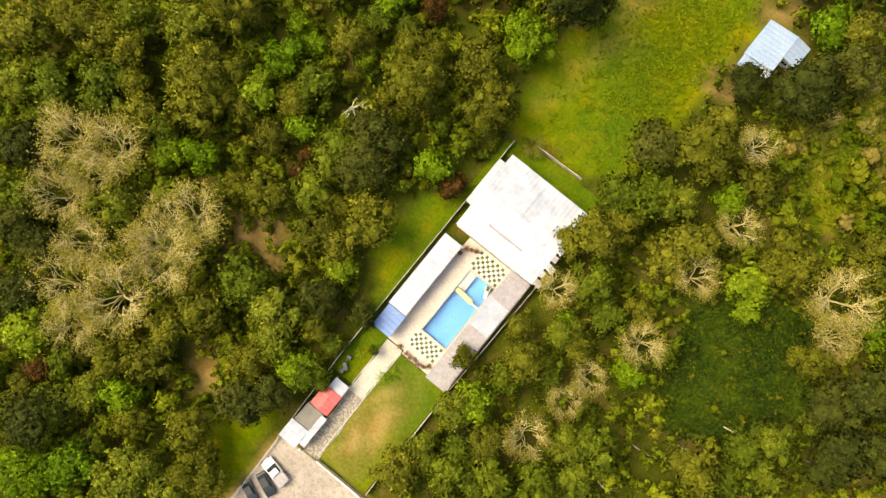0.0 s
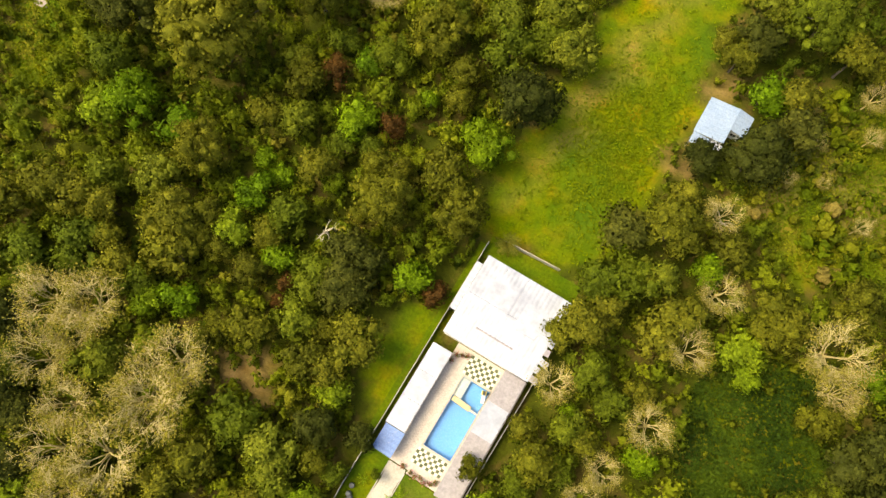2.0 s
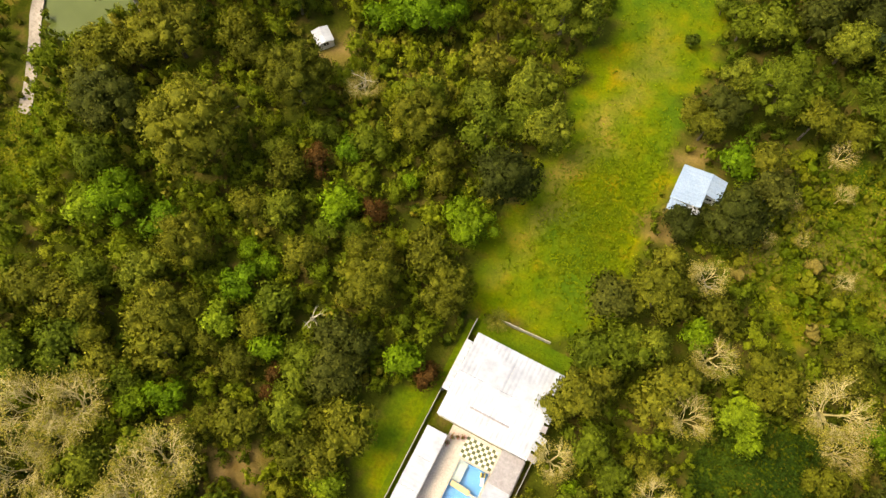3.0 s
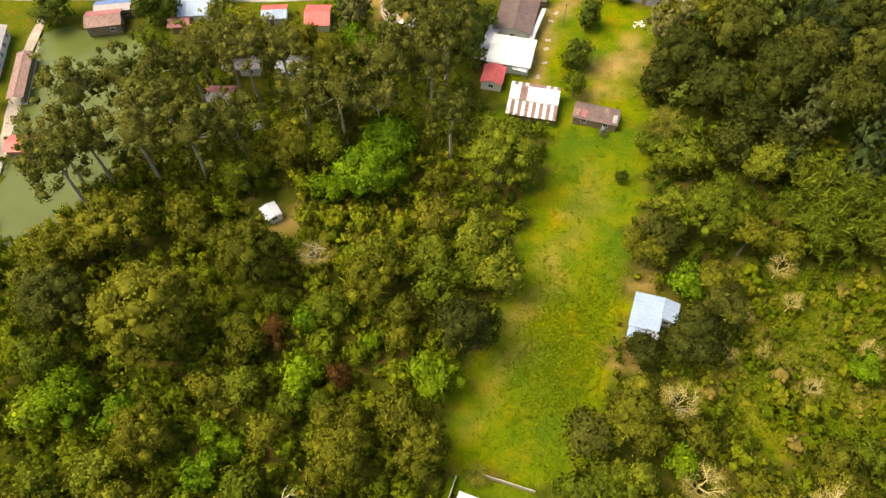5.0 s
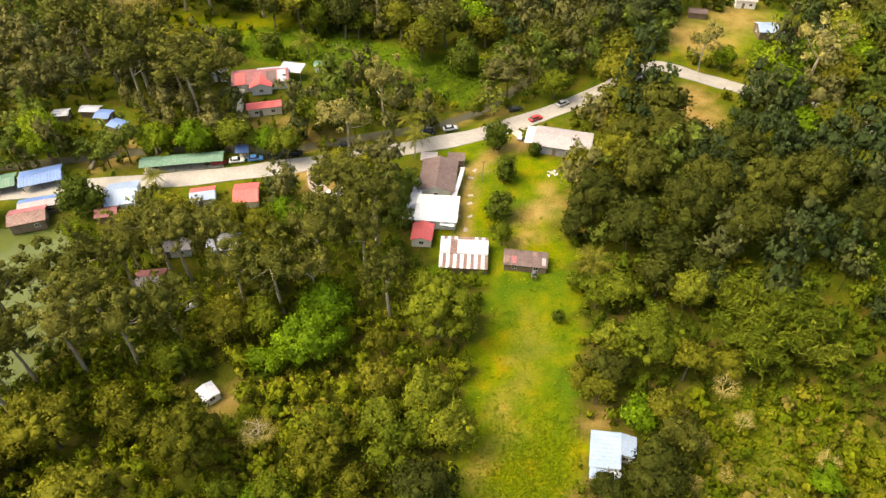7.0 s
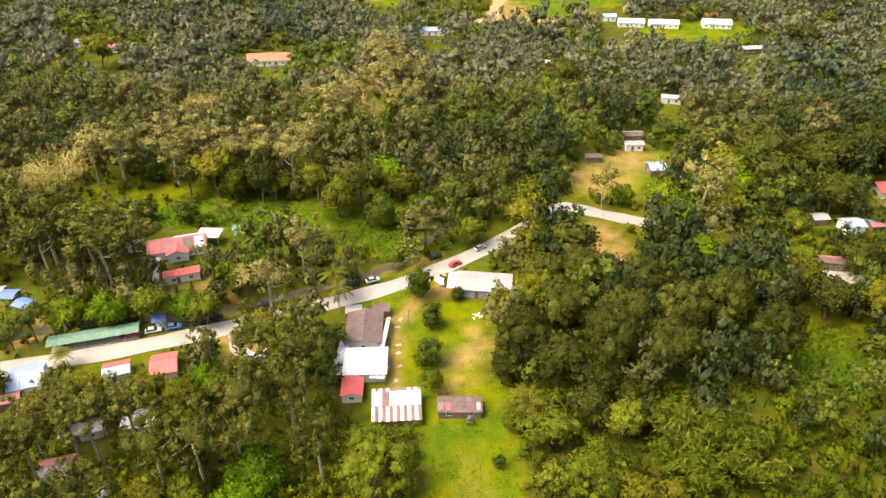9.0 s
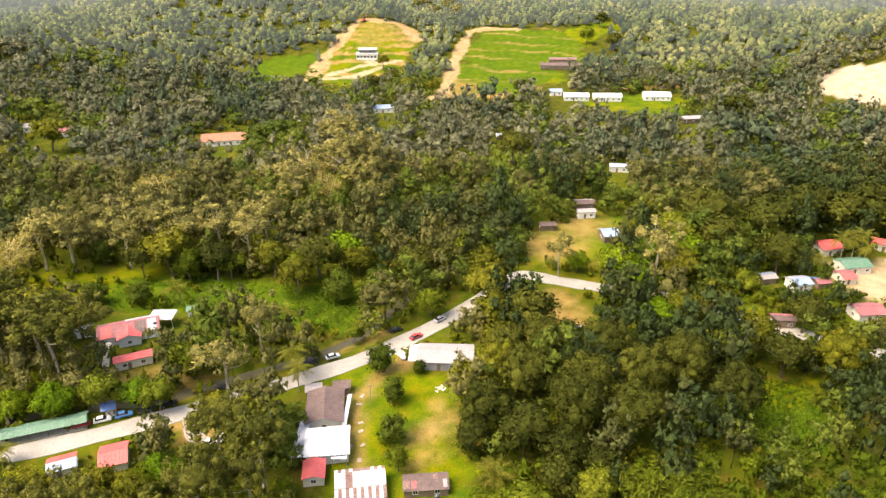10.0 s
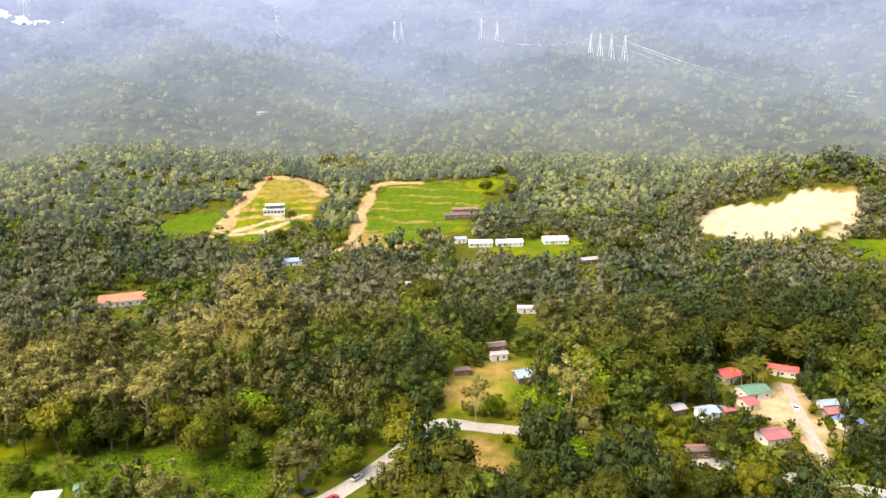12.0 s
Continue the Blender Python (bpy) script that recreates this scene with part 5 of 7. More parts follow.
house("front_wing", -93.6, 172.4, 6.0, 6.0, 112, WHITE_WALL, RED_TIN, "white gabled front wing with a red roof", "house", eave=3.0, rise=1.1)
lean_to("side_roof", -90.5, -83.0, 178.5, 184.0, 3.8, 0.3, WHITE_TIN, "pale patched side roof of the red-roofed house", along_y=False)


# ---- small things round the houses ----
house("house", -86.4, 101.6, 8.0, 6.0, 20, WHITE_WALL, GREY_TIN, "white house with a pale roof hidden among gum trees", eave=2.8, rise=0.8)
house("house", -74.7, 104.1, 6.5, 5.0, 15, WHITE_WALL, WHITE_TIN, "small white house hidden among gum trees", eave=2.6, rise=0.7)
lean_to("side_roof", -35.6, -32.9, 120.5, 136.5, 2.7, 0.25, WHITE_TIN, "pale lean-to roof along the long house")
lean_to("veranda_roof", -25.2, -24.1, 128.5, 143.5, 2.6, 0.1, WHITE_TIN, "narrow white veranda roof of the long house")
lean_to("kitchen_roof", -26.2, -22.6, 120.2, 122.6, 2.5, 0.2, BRIGHT_TIN, "low white kitchen roof beside the house", along_y=False, walls=WHITE_WALL)
for k, (x, y) in enumerate([(-22.4, 142.5), (-21.2, 135.4), (-20.9, 132.3), (-19.9, 127.3), (-22.0, 145.9), (-20.2, 122.3), (-22.7, 126.8)]):
    slab = thing("paving_slab", pose(x, y, 0.02, 0, 0, 17 * k), "loose pale concrete slab lying on bare earth", "slab", "slabs along the house path")
    part("slab", block(-0.7, 0.7, -0.4 - 0.1 * (k % 3), 0.4, -0.03, 0.06, bevel=0.03), GRAVEL, slab)
rubble = thing("rubble_heap", pose(-1.7, 148.5, 0), "heap of white broken boards on the grass", "rubble")
heap = random.Random(3)
for k in range(14):
    part("board", block(-0.5, 0.5, -0.10 - 0.08 * (k % 3), 0.12, -0.03, 0.03, turn=pose(heap.gauss(0, 0.7), heap.gauss(0, 0.6), 0.06 + 0.03 * k, heap.uniform(-8, 8), heap.uniform(-8, 8), heap.uniform(0, 180))), WHITE_WALL if k % 4 else LOG, rubble)
post = thing("utility_pole", pose(-19.1, 141.5, 0), "slim grey utility pole beside the path", "utility pole")
bm = bmesh.new()
tube(bm, [(0, 0, -0.3), (0, 0, 3.5), (0.05, 0, 7.0)], [0.12, 0.10, 0.08], 8)
part("shaft", bm, DARK_CONCRETE, post)
part("cross_arm", block(-0.7, 0.7, -0.05, 0.05, 6.5, 6.62), WOOD_WALL, post)
tarp = thing("tarpaulin", pose(-74.1, 85.2, 1.2, 14, -10, 30), "white tarpaulin stretched over poles under the trees", "tarpaulin")
part("sheet", block(-1.6, 1.6, -1.0, 1.0, -0.02, 0.02), BRIGHT_TIN, tarp)
for sx in (-1.4, 1.4):
    for sy in (-0.8, 0.8):
        part("pole", block(sx - 0.04, sx + 0.04, sy - 0.04, sy + 0.04, -1.6, -0.02), WOOD_WALL, tarp)
stairs = thing("garden_stairs", pose(0, 0, 0), "weathered concrete steps down the bank below the house", "stairs")
for k in range(12):
    x, y = -97.9 + (2.7) * k / 11, 167.9 + (-9.5) * k / 11
    part("step", block(x - 0.9, x + 0.9, y - 0.42, y + 0.42, -0.2, 2.2 - 0.18 * k, bevel=0.02), CONCRETE, stairs)

# ---- trees ----
def ico(level):
    bm = bmesh.new()
    bmesh.ops.create_icosphere(bm, subdivisions=level, radius=1)
    bm.verts.ensure_lookup_table()
    v = np.array([p.co[:] for p in bm.verts])
    f = np.array([[q.index for q in face.verts] for face in bm.faces])
    bm.free()
    return v, f


ICO1 = ico(1)
OCTA = np.array([(1, 0, 0), (-1, 0, 0), (0, 1, 0), (0, -1, 0), (0, 0, 1), (0, 0, -1)], float), np.array([(0, 2, 4), (2, 1, 4), (1, 3, 4), (3, 0, 4), (2, 0, 5), (1, 2, 5), (3, 1, 5), (0, 3, 5)])


def on_sphere(rng, n):
    v = rng.normal(size=(n, 3))
    return v / np.linalg.norm(v, axis=1, keepdims=True)


def leaf_cards(rng, at, normal, length, width, droop=0.0):
    """Folded pointed leaf clumps: two triangles each."""
    n = len(at)
    nrm = normal + rng.normal(size=(n, 3)) * 0.6
    nrm /= np.linalg.norm(nrm, axis=1, keepdims=True) + 1e-9
    u = np.cross(nrm, on_sphere(rng, n))
    u[:, 2] -= droop
    u /= np.linalg.norm(u, axis=1, keepdims=True) + 1e-9
    w = np.cross(nrm, u)
    s = rng.uniform(0.65, 1.35, (n, 1))
    a, b = u * length * s * 0.5, w * width * s * 0.5
    fold = nrm * (width * 0.22) * rng.uniform(-0.3, 1.0, (n, 1))
    skew = u * length * rng.uniform(-0.15, 0.2, (n, 1))
    v = np.stack([at - a, at + skew - b - fold, at + a, at + skew + b - fold], 1).reshape(-1, 3)
    k = np.arange(n)[:, None] * 4
    f = np.concatenate([k + np.array([0, 1, 2]), k + np.array([0, 2, 3])], 1).reshape(-1, 3)
    return v, f


def crown(seed, r, tall, lobes, cards, length, width, spread=0.62, fat=0.40, low=-0.45, shape=None, core=0.80, droop=0.0, soft=0.22):
    """A crown round the origin: uneven lobes, each a lumpy core wrapped in leaf clumps. Returns verts, faces, soft normals and the lobes."""
    rng = np.random.default_rng(seed)
    d = on_sphere(rng, lobes * 5)
    d = d[d[:, 2] > low][:lobes]
    lobes = len(d)
    lop = 1 + 0.20 * np.sin(np.arctan2(d[:, 1], d[:, 0]) * rng.integers(2, 4) + rng.uniform(0, 6))  # a lopsided outline
    dist = rng.uniform(0.35, 1.0, lobes) ** 0.6 * spread * r * lop * 1.12
    c = d * dist[:, None] * np.array([1, 1, tall])
    size = rng.uniform(0.5, 1.3, lobes) * fat * r * np.clip(1.25 - 0.5 * dist / (spread * r), 0.55, 1.2)
    c[0], size[0] = (0, 0, 0.05 * r), 0.46 * r
    V, F, N, base = [], [], [], 0
    sv, sf = shape or ICO1
    for p, s in zip(c, size):
        bump = np.clip(1 + 0.24 * rng.normal(size=(len(sv), 1)), 0.5, 1.35)
        N.append(sv + 0.45 * p / r + rng.normal(size=sv.shape) * 0.3)
        V.append(p + sv * bump * s * core * np.array([*rng.uniform(0.75, 1.15, 2), 0.95]))
        F.append(sf + base)
        base += len(sv)
    pick = rng.choice(lobes, cards, p=size ** 2 / (size ** 2).sum())
    dirs = on_sphere(rng, cards)
    away = c[pick] / (np.linalg.norm(c[pick], axis=1, keepdims=True) + 0.3)
    dirs = dirs + 0.6 * away + np.array([0, 0, 0.3])
    dirs /= np.linalg.norm(dirs, axis=1, keepdims=True)
    at = c[pick] + dirs * (size[pick] * rng.uniform(0.62, 1.36, cards))[:, None] * np.array([1, 1, 0.88])
    v, f = leaf_cards(rng, at, dirs, length, width, droop)
    facing = dirs + 0.3 * away + rng.normal(size=dirs.shape) * 0.4
    V.append(v), F.append(f + base), N.append(np.repeat(facing, 4, axis=0))
    N = np.concatenate(N)
    N = (1 - soft) * N / (np.linalg.norm(N, axis=1, keepdims=True) + 1e-9) + np.array([0, 0, soft])
    return np.concatenate(V), np.concatenate(F), N / (np.linalg.norm(N, axis=1, keepdims=True) + 1e-9), c


def limbed_trunk(name, top, ends, girth, seed, material, lean=0.0):
    r = random.Random(seed)
    bm = bmesh.new()
    tip = Vector((lean, 0.3 * lean, top))
    mid = Vector((0.35 * lean + r.uniform(-0.3, 0.3), r.uniform(-0.3, 0.3), top * 0.5))
    tube(bm, [(0, 0, -0.5), (0, 0, 0.4), mid, tip], [girth * 1.5, girth, girth * 0.75, girth * 0.45], 5)
    for e in ends:
        e = Vector(e)
        start = mid.lerp(tip, r.uniform(0.2, 0.95))
        knee = start.lerp(e, 0.5) + Vector((r.uniform(-0.3, 0.3), r.uniform(-0.3, 0.3), -0.25))
        tube(bm, [start, knee, e], [girth * 0.42, girth * 0.28, girth * 0.1], 4)
    me = bpy.data.meshes.new(name)
    bm.to_mesh(me)
    bm.free()
    me.materials.append(material)
    return me


def leafy(kind, seed, r=4.5):
    """Trunk and crown meshes for one kind of tree whose crown has the radius r."""
    spec = {  # tall, lobes, cards, length, width, spread, fat, stem height, core
        "olive": (0.85, 22, 1593, 0.53, 0.34, 0.58, 0.41, 5.6, 0.8), "green": (0.85, 20, 1534, 0.55, 0.36, 0.56, 0.43, 5.2, 0.8),
        "bright": (0.7, 17, 1475, 0.58, 0.38, 0.56, 0.45, 4.2, 0.8), "dark": (0.9, 18, 1475, 0.55, 0.36, 0.54, 0.45, 5.6, 0.82),
        "yellow": (0.8, 18, 1416, 0.52, 0.34, 0.56, 0.43, 4.6, 0.8), "russet": (0.85, 16, 1475, 0.46, 0.31, 0.6, 0.36, 4.6, 0.8),
        "tall": (1.15, 22, 1534, 0.53, 0.31, 0.8, 0.26, 10.8, 0.78), "pale": (1.3, 20, 1298, 0.53, 0.28, 0.8, 0.26, 9.0, 0.74),
        "bush": (1.05, 14, 1534, 0.48, 0.33, 0.5, 0.46, 4.0, 0.84)}[kind]
    tall, lobes, cards, length, width, spread, fat, stem, core = spec
    big = r / 4.5
    v, f, nrm, c = crown(seed, r, tall, int(lobes * big ** 1.6), int(cards * big ** 1.35), length, width, spread * big ** 0.08, fat / big ** 0.7, core=core - 0.10, low=-0.95 if kind == "bush" else -0.5)
    stem *= big ** 0.75
    v[:, 2] += stem
    if kind == "bush":
        v[:, 2] = np.maximum(v[:, 2], 0.05)
    me = mesh_from("crown", v, f, LEAF[kind], normals=nrm)
    ends = [(p[0], p[1], p[2] + stem - 0.3) for p in c[1:5]]
    tr = limbed_trunk("trunk", stem, ends, (0.30 if kind in ("tall", "pale") else 0.24) * big, seed, PALE_BARK if kind in ("tall", "pale") else BARK, 0.5)
    return tr, me


def bare(seed):
    """A leafless crown of fine tan twigs with a few dry leaves."""
    r = random.Random(seed)
    bm = bmesh.new()
    tube(bm, [(0, 0, -0.5), (0.1, 0, 2.2), (0.5, -0.3, 4.2)], [0.28, 0.19, 0.13], 7)
    tips = []
    for i in range(9):
        a = i * 2.4 + r.random()
        e = Vector((math.cos(a) * r.uniform(1.3, 2.4), math.sin(a) * r.uniform(1.3, 2.4), r.uniform(5.2, 7.4)))
        s = Vector((0.15, 0.05, r.uniform(2.2, 4.1)))
        bow = Vector((-math.sin(a), math.cos(a), 0)) * r.uniform(-0.7, 0.7)
        tube(bm, [s, s.lerp(e, 0.35) + bow * 0.8, s.lerp(e, 0.7) + bow, e], [0.09, 0.075, 0.055, 0.035], 4)
        for j in range(6):
            b = a + r.uniform(-1.0, 1.0)
            o = s.lerp(e, r.uniform(0.5, 1.0))
            q = o + Vector((math.cos(b) * r.uniform(0.8, 1.9), math.sin(b) * r.uniform(0.8, 1.9), r.uniform(0.2, 1.5)))
            tube(bm, [o, q], [0.036, 0.02], 3)
            for k in range(8):
                g = b + r.uniform(-1.3, 1.3)
                o2 = o.lerp(q, r.uniform(0.3, 1.0))
                t = o2 + Vector((math.cos(g), math.sin(g), r.uniform(-0.1, 0.8))) * r.uniform(0.6, 1.5)
                tube(bm, [o2, t], [0.022, 0.011], 3)
                tips.append(t)
    me = bpy.data.meshes.new("trunk")
    bm.to_mesh(me)
    bm.free()
    me.materials.append(TWIG)
    rng = np.random.default_rng(seed)
    at = np.array([p[:] for p in tips])
    at = at[rng.choice(len(at), 1500)] + rng.normal(size=(1500, 3)) * 0.40
    v, f = leaf_cards(rng, at, np.tile([0, 0, 1.0], (1500, 1)), 0.27, 0.16)
    return me, mesh_from("crown", v, f, LEAF["bare"])


def feathery(seed):
    """A clump of arching bamboo culms with narrow leaves."""
    r = random.Random(seed)
    rng = np.random.default_rng(seed)
    bm = bmesh.new()
    at = []
    for i in range(26):
        a, lean = r.random() * 6.28, r.uniform(1.5, 4.2)
        h = r.uniform(7, 10.5)
        pts = [Vector((math.cos(a) * (0.5 + lean * s ** 2.2), math.sin(a) * (0.5 + lean * s ** 2.2), h * s * (1 - 0.22 * s * s))) for s in (0, 0.35, 0.7, 1.0)]
        tube(bm, pts, [0.06, 0.055, 0.04, 0.015], 4)
        for s in np.linspace(0.35, 1.0, 44):
            p = pts[1].lerp(pts[2], (s - 0.35) / 0.35) if s < 0.7 else pts[2].lerp(pts[3], (s - 0.7) / 0.3)
            at.append((p.x + r.gauss(0, 0.45), p.y + r.gauss(0, 0.45), p.z + r.gauss(0, 0.3)))
    me = bpy.data.meshes.new("stem")
    bm.to_mesh(me)
    bm.free()
    me.materials.append(LEAF["feathery"])
    at = np.array(at)
    v, f = leaf_cards(rng, at, np.tile([0, 0, 1.0], (len(at), 1)), 1.15, 0.26, droop=0.3)
    return me, mesh_from("crown", v, f, LEAF["feathery"])


SHAPES = {k: [leafy(k, 11 * i + s) for i in range(n)] for s, (k, n) in enumerate((("olive", 6), ("green", 5), ("bright", 4), ("dark", 4), ("yellow", 2), ("russet", 2), ("tall", 4), ("pale", 3), ("bush", 2)))}
BIG = {k: [leafy(k, 31 * i + 5, 7.0) for i in range(2)] for k in ("olive", "green", "dark", "bright", "tall")}
HUGE = {k: [leafy(k, 47 * i + 3, 10.0) for i in range(2)] for k in ("olive", "green", "dark", "bright")}
SHAPES["bare"] = [bare(71 + i) for i in range(4)]
SHAPES["feathery"] = [feathery(91 + i) for i in range(3)]
TREE_WORDS = {
    "olive": ("broad olive-green forest tree with a lobed crown", "tree"), "green": ("dense mid-green broadleaf tree in the forest", "tree"),
    "bright": ("fresh bright green broadleaf tree", "tree"), "dark": ("deep green shady broadleaf tree", "tree"),
    "yellow": ("yellow-green tree among darker crowns", "tree"), "bare": ("leafless tree with a tan haze of fine twigs", "bare tree"),
    "russet": ("small tree with rust-brown foliage", "tree"), "tall": ("tall pale-trunked tree with open grey-green crown", "tree"),
    "pale": ("tall slender tree with thin pale grey-green leaves", "tree"), "bush": ("dense rounded dark green bush standing on grass", "bush"), "feathery": ("arching clump of light green bamboo", "bamboo")}
TREE_NAME = {"bare": "bare_tree", "bush": "bush", "feathery": "bamboo_clump", "tall": "gum_tree", "olive": "forest_tree", "green": "broadleaf_tree", "bright": "young_tree", "dark": "shade_tree", "russet": "brown_tree"}
planted = []
airy = []  # trees with undergrowth below their crowns
dice = random.Random(5)


GREAT = []  # the great crowns, which keep smaller trees out
CLEAR = [(-30.1, -11.8, 4.2), (-23.5, -31.8, 3.6), (-31.0, 19.8, 4.2), (-103, 26, 5.0), (-108, 34, 5.0), (-113, 41, 4.5), (-117, 48, 4.0), (31.3, 128.8, 5.0), (10.9, 111, 4.0), (-18.0, 101, 7.0), (-58, 61, 5.0), (-52, 62, 5.5), (19, 60, 2.5), (-70, 84, 2.0)]


def plant(kind, places, great=False):
    for x, y, r in places:
        if not great and any(math.hypot(x - p, y - q) < (0.78 if kind in ("tall", "pale", "bare") else 0.92) * R for p, q, R in GREAT + CLEAR):
            continue
        if not great and inside(x, y, WEEDS_WEST):
            continue
        if great:
            GREAT.append((x, y, r))
        giant = kind in HUGE and r > 7.6 and y < 160
        large = not giant and kind in BIG and r > 5.3 and y < 150
        stem, leaves = dice.choice((HUGE if giant else BIG if large else SHAPES)[kind])
        s = 1.06 * r / (10.0 if giant else 7.0 if large else 4.5)
        rise = s ** 0.75 * dice.uniform(0.9, 1.12)
        m = pose(x, y, float(height(x, y)), 0, 0, dice.uniform(0, 360)) @ Matrix.Diagonal((s, s, rise, 1))
        words, category = TREE_WORDS[kind]
        ob = thing(TREE_NAME.get(kind, "tree"), m, words, category, kind + " trees of the valley")
        for name, me in (("stem" if kind == "feathery" else "trunk", stem), ("crown", leaves)):
            o = new(name, me)
            o.parent = ob
            if kind == "feathery":
                o["kind"] = "stuff"
        (airy if kind in ("tall", "pale", "feathery", "bare") else planted).append((x, y, r))


for kind, places in (
        ("olive", [(-65.4, 33.4, 11.0), (-55.9, 50.8, 7.9), (-33.2, 54.6, 6.4), (-19.9, 33.4, 5.0), (-26.3, 24.0, 6.2), (-13.7, 28.5, 5.4), (-82.3, 49.2, 7.4), (-56.8, 16.2, 5.6), (17.5, 44.5, 6.4),
                   (-49.4, 35.8, 4.2), (15.6, 199.4, 9.0)]),
        ("green", [(-19.7, 88.6, 9.2), (-17.9, 70.4, 6.2), (-11.5, 63.7, 5.6), (23.0, 91.5, 7.9), (31.1, 107.3, 5.8), (-69.0, 154.7, 6.4), (-4.5, 185.4, 5.5)]),
        ("bright", [(-43.1, 77.8, 8.8), (-15.9, 42.0, 5.6), (-71.7, 17.2, 5.8), (-137.5, 128.0, 8.6), (62.0, 197.1, 9.0), (-97.8, 137.6, 6.4), (-78.9, 142.0, 5.4)]),
        # several eastern ones take dark leaves in place of deep shade
        ("dark", [(9.9, 131.0, 8.6), (25.2, 171.2, 8.6), (20.0, 141.0, 9.0), (44.0, 156.0, 9.4), (18.0, 122.3, 7.6), (27.0, 158.5, 9.0), (51.0, 143.0, 9.0), (-14.0, 50.9, 6.6), (-83.5, 31.6, 8.5), (23.4, 62.8, 6.6), (31.0, 130.0, 9.6), (44.5, 128.0, 9.6), (62.0, 146.0, 9.6), (26.5, 118.0, 7.0), (70.0, 134.0, 9.0), (6.5, 124.0, 5.6)]),
        ("yellow", [(-21.7, 58.8, 5.2), (-86.7, 140.0, 5.8)]),
        ("tall", [(-84.5, 95.5, 6.0), (-78.0, 93.0, 6.2), (-71.0, 96.5, 6.4), (-90.5, 93.0, 5.6), (-53.9, 88.2, 6.6), (-71.1, 75.4, 6.6), (-77.1, 68.6, 7.4), (-85.9, 64.6, 7.0), (-62.4, 87.7, 6.0), (-31.0, 91.6, 5.7), (-94.0, 52.8, 7.0), (-39.7, 112.5, 7.8), (-50.3, 119.0, 7.0), (-48.4, 99.4, 7.0),
                  (-104.0, 152.0, 8.2), (-113.0, 160.0, 8.4), (-126.0, 162.5, 8.8), (-139.0, 166.0, 8.8), (-150.0, 170.0, 9.0), (-121.0, 152.0, 7.6), (-98.0, 161.0, 6.4)])):
    plant(kind, places, great=True)
for kind, places in (("bush", [(-122.0, 221.1, 6.3), (-34.4, 195.4, 7.1), (-22.1, 200.4, 5.7), (-98.6, 193.7, 5.0), (-112.7, 193.7, 4.5)]), ("olive", [(-100.6, 222.9, 7.9)]), ("green", [(-87.7, 209.4, 6.2), (-77.9, 215.1, 5.8), (-50.1, 206.4, 5.9)]), ("bright", [(-36.3, 219.1, 9.3)])):  # trees and bushes scattered over the stream meadow
    plant(kind, places, great=True)
plant('olive', [
    (-42.7, -52.6, 3.3), (-14.2, -46.3, 3.0), (-26.6, -45.1, 3.6), (-10.8, -44.5, 3.5), (-15.0, -42.4, 3.5), (-18.6, -40.6, 4.0),
    (-34.9, -39.3, 4.1), (-30.0, -36.4, 4.5), (-30.9, -30.4, 4.0), (-17.9, -26.6, 3.8), (-28.9, -25.4, 4.8), (10.5, -24.7, 4.3),
    (-13.1, -16.0, 2.8), (18.6, -12.5, 4.2), (-39.2, -10.3, 3.0), (-80.3, -8.7, 5.1), (-57.2, -7.3, 3.7), (-37.6, -6.6, 3.0),
    (7.9, -4.7, 2.4), (-33.0, -4.4, 4.3), (-61.3, -4.3, 3.2), (-22.7, -4.1, 4.2), (-18.6, -3.6, 3.7), (-75.3, -2.2, 5.0),
    (-70.3, -1.4, 4.4), (-50.3, -1.1, 5.0), (-65.0, -0.4, 3.8), (15.8, 0.8, 4.2), (-22.8, 1.3, 2.9), (-17.4, 2.3, 5.1),
])
plant('olive', [
    (-49.1, 2.9, 3.5), (-53.3, 3.1, 6.2), (-38.6, 3.2, 3.4), (-45.0, 3.5, 3.0), (12.0, 4.5, 2.8), (46.0, 4.5, 5.0),
    (-49.8, 7.2, 3.6), (21.1, 7.3, 3.3), (-39.3, 9.8, 3.5), (-56.8, 18.3, 4.2), (25.0, 18.5, 2.9), (9.8, 20.1, 3.3),
    (11.9, 22.8, 4.7), (-21.6, 22.8, 3.8), (-38.6, 23.4, 4.0), (-25.7, 25.0, 4.8), (-78.1, 26.3, 4.6), (-65.2, 26.5, 6.5),
    (-51.8, 26.9, 3.7), (14.4, 27.2, 3.8), (23.1, 27.3, 4.3), (-70.5, 28.6, 5.0), (-13.6, 28.8, 5.2), (50.3, 28.9, 3.7),
    (-30.3, 29.2, 3.5), (-84.5, 30.1, 4.2), (-26.4, 30.2, 3.0), (-56.3, 31.4, 4.3), (-16.8, 31.5, 3.9), (24.8, 32.1, 4.9),
])
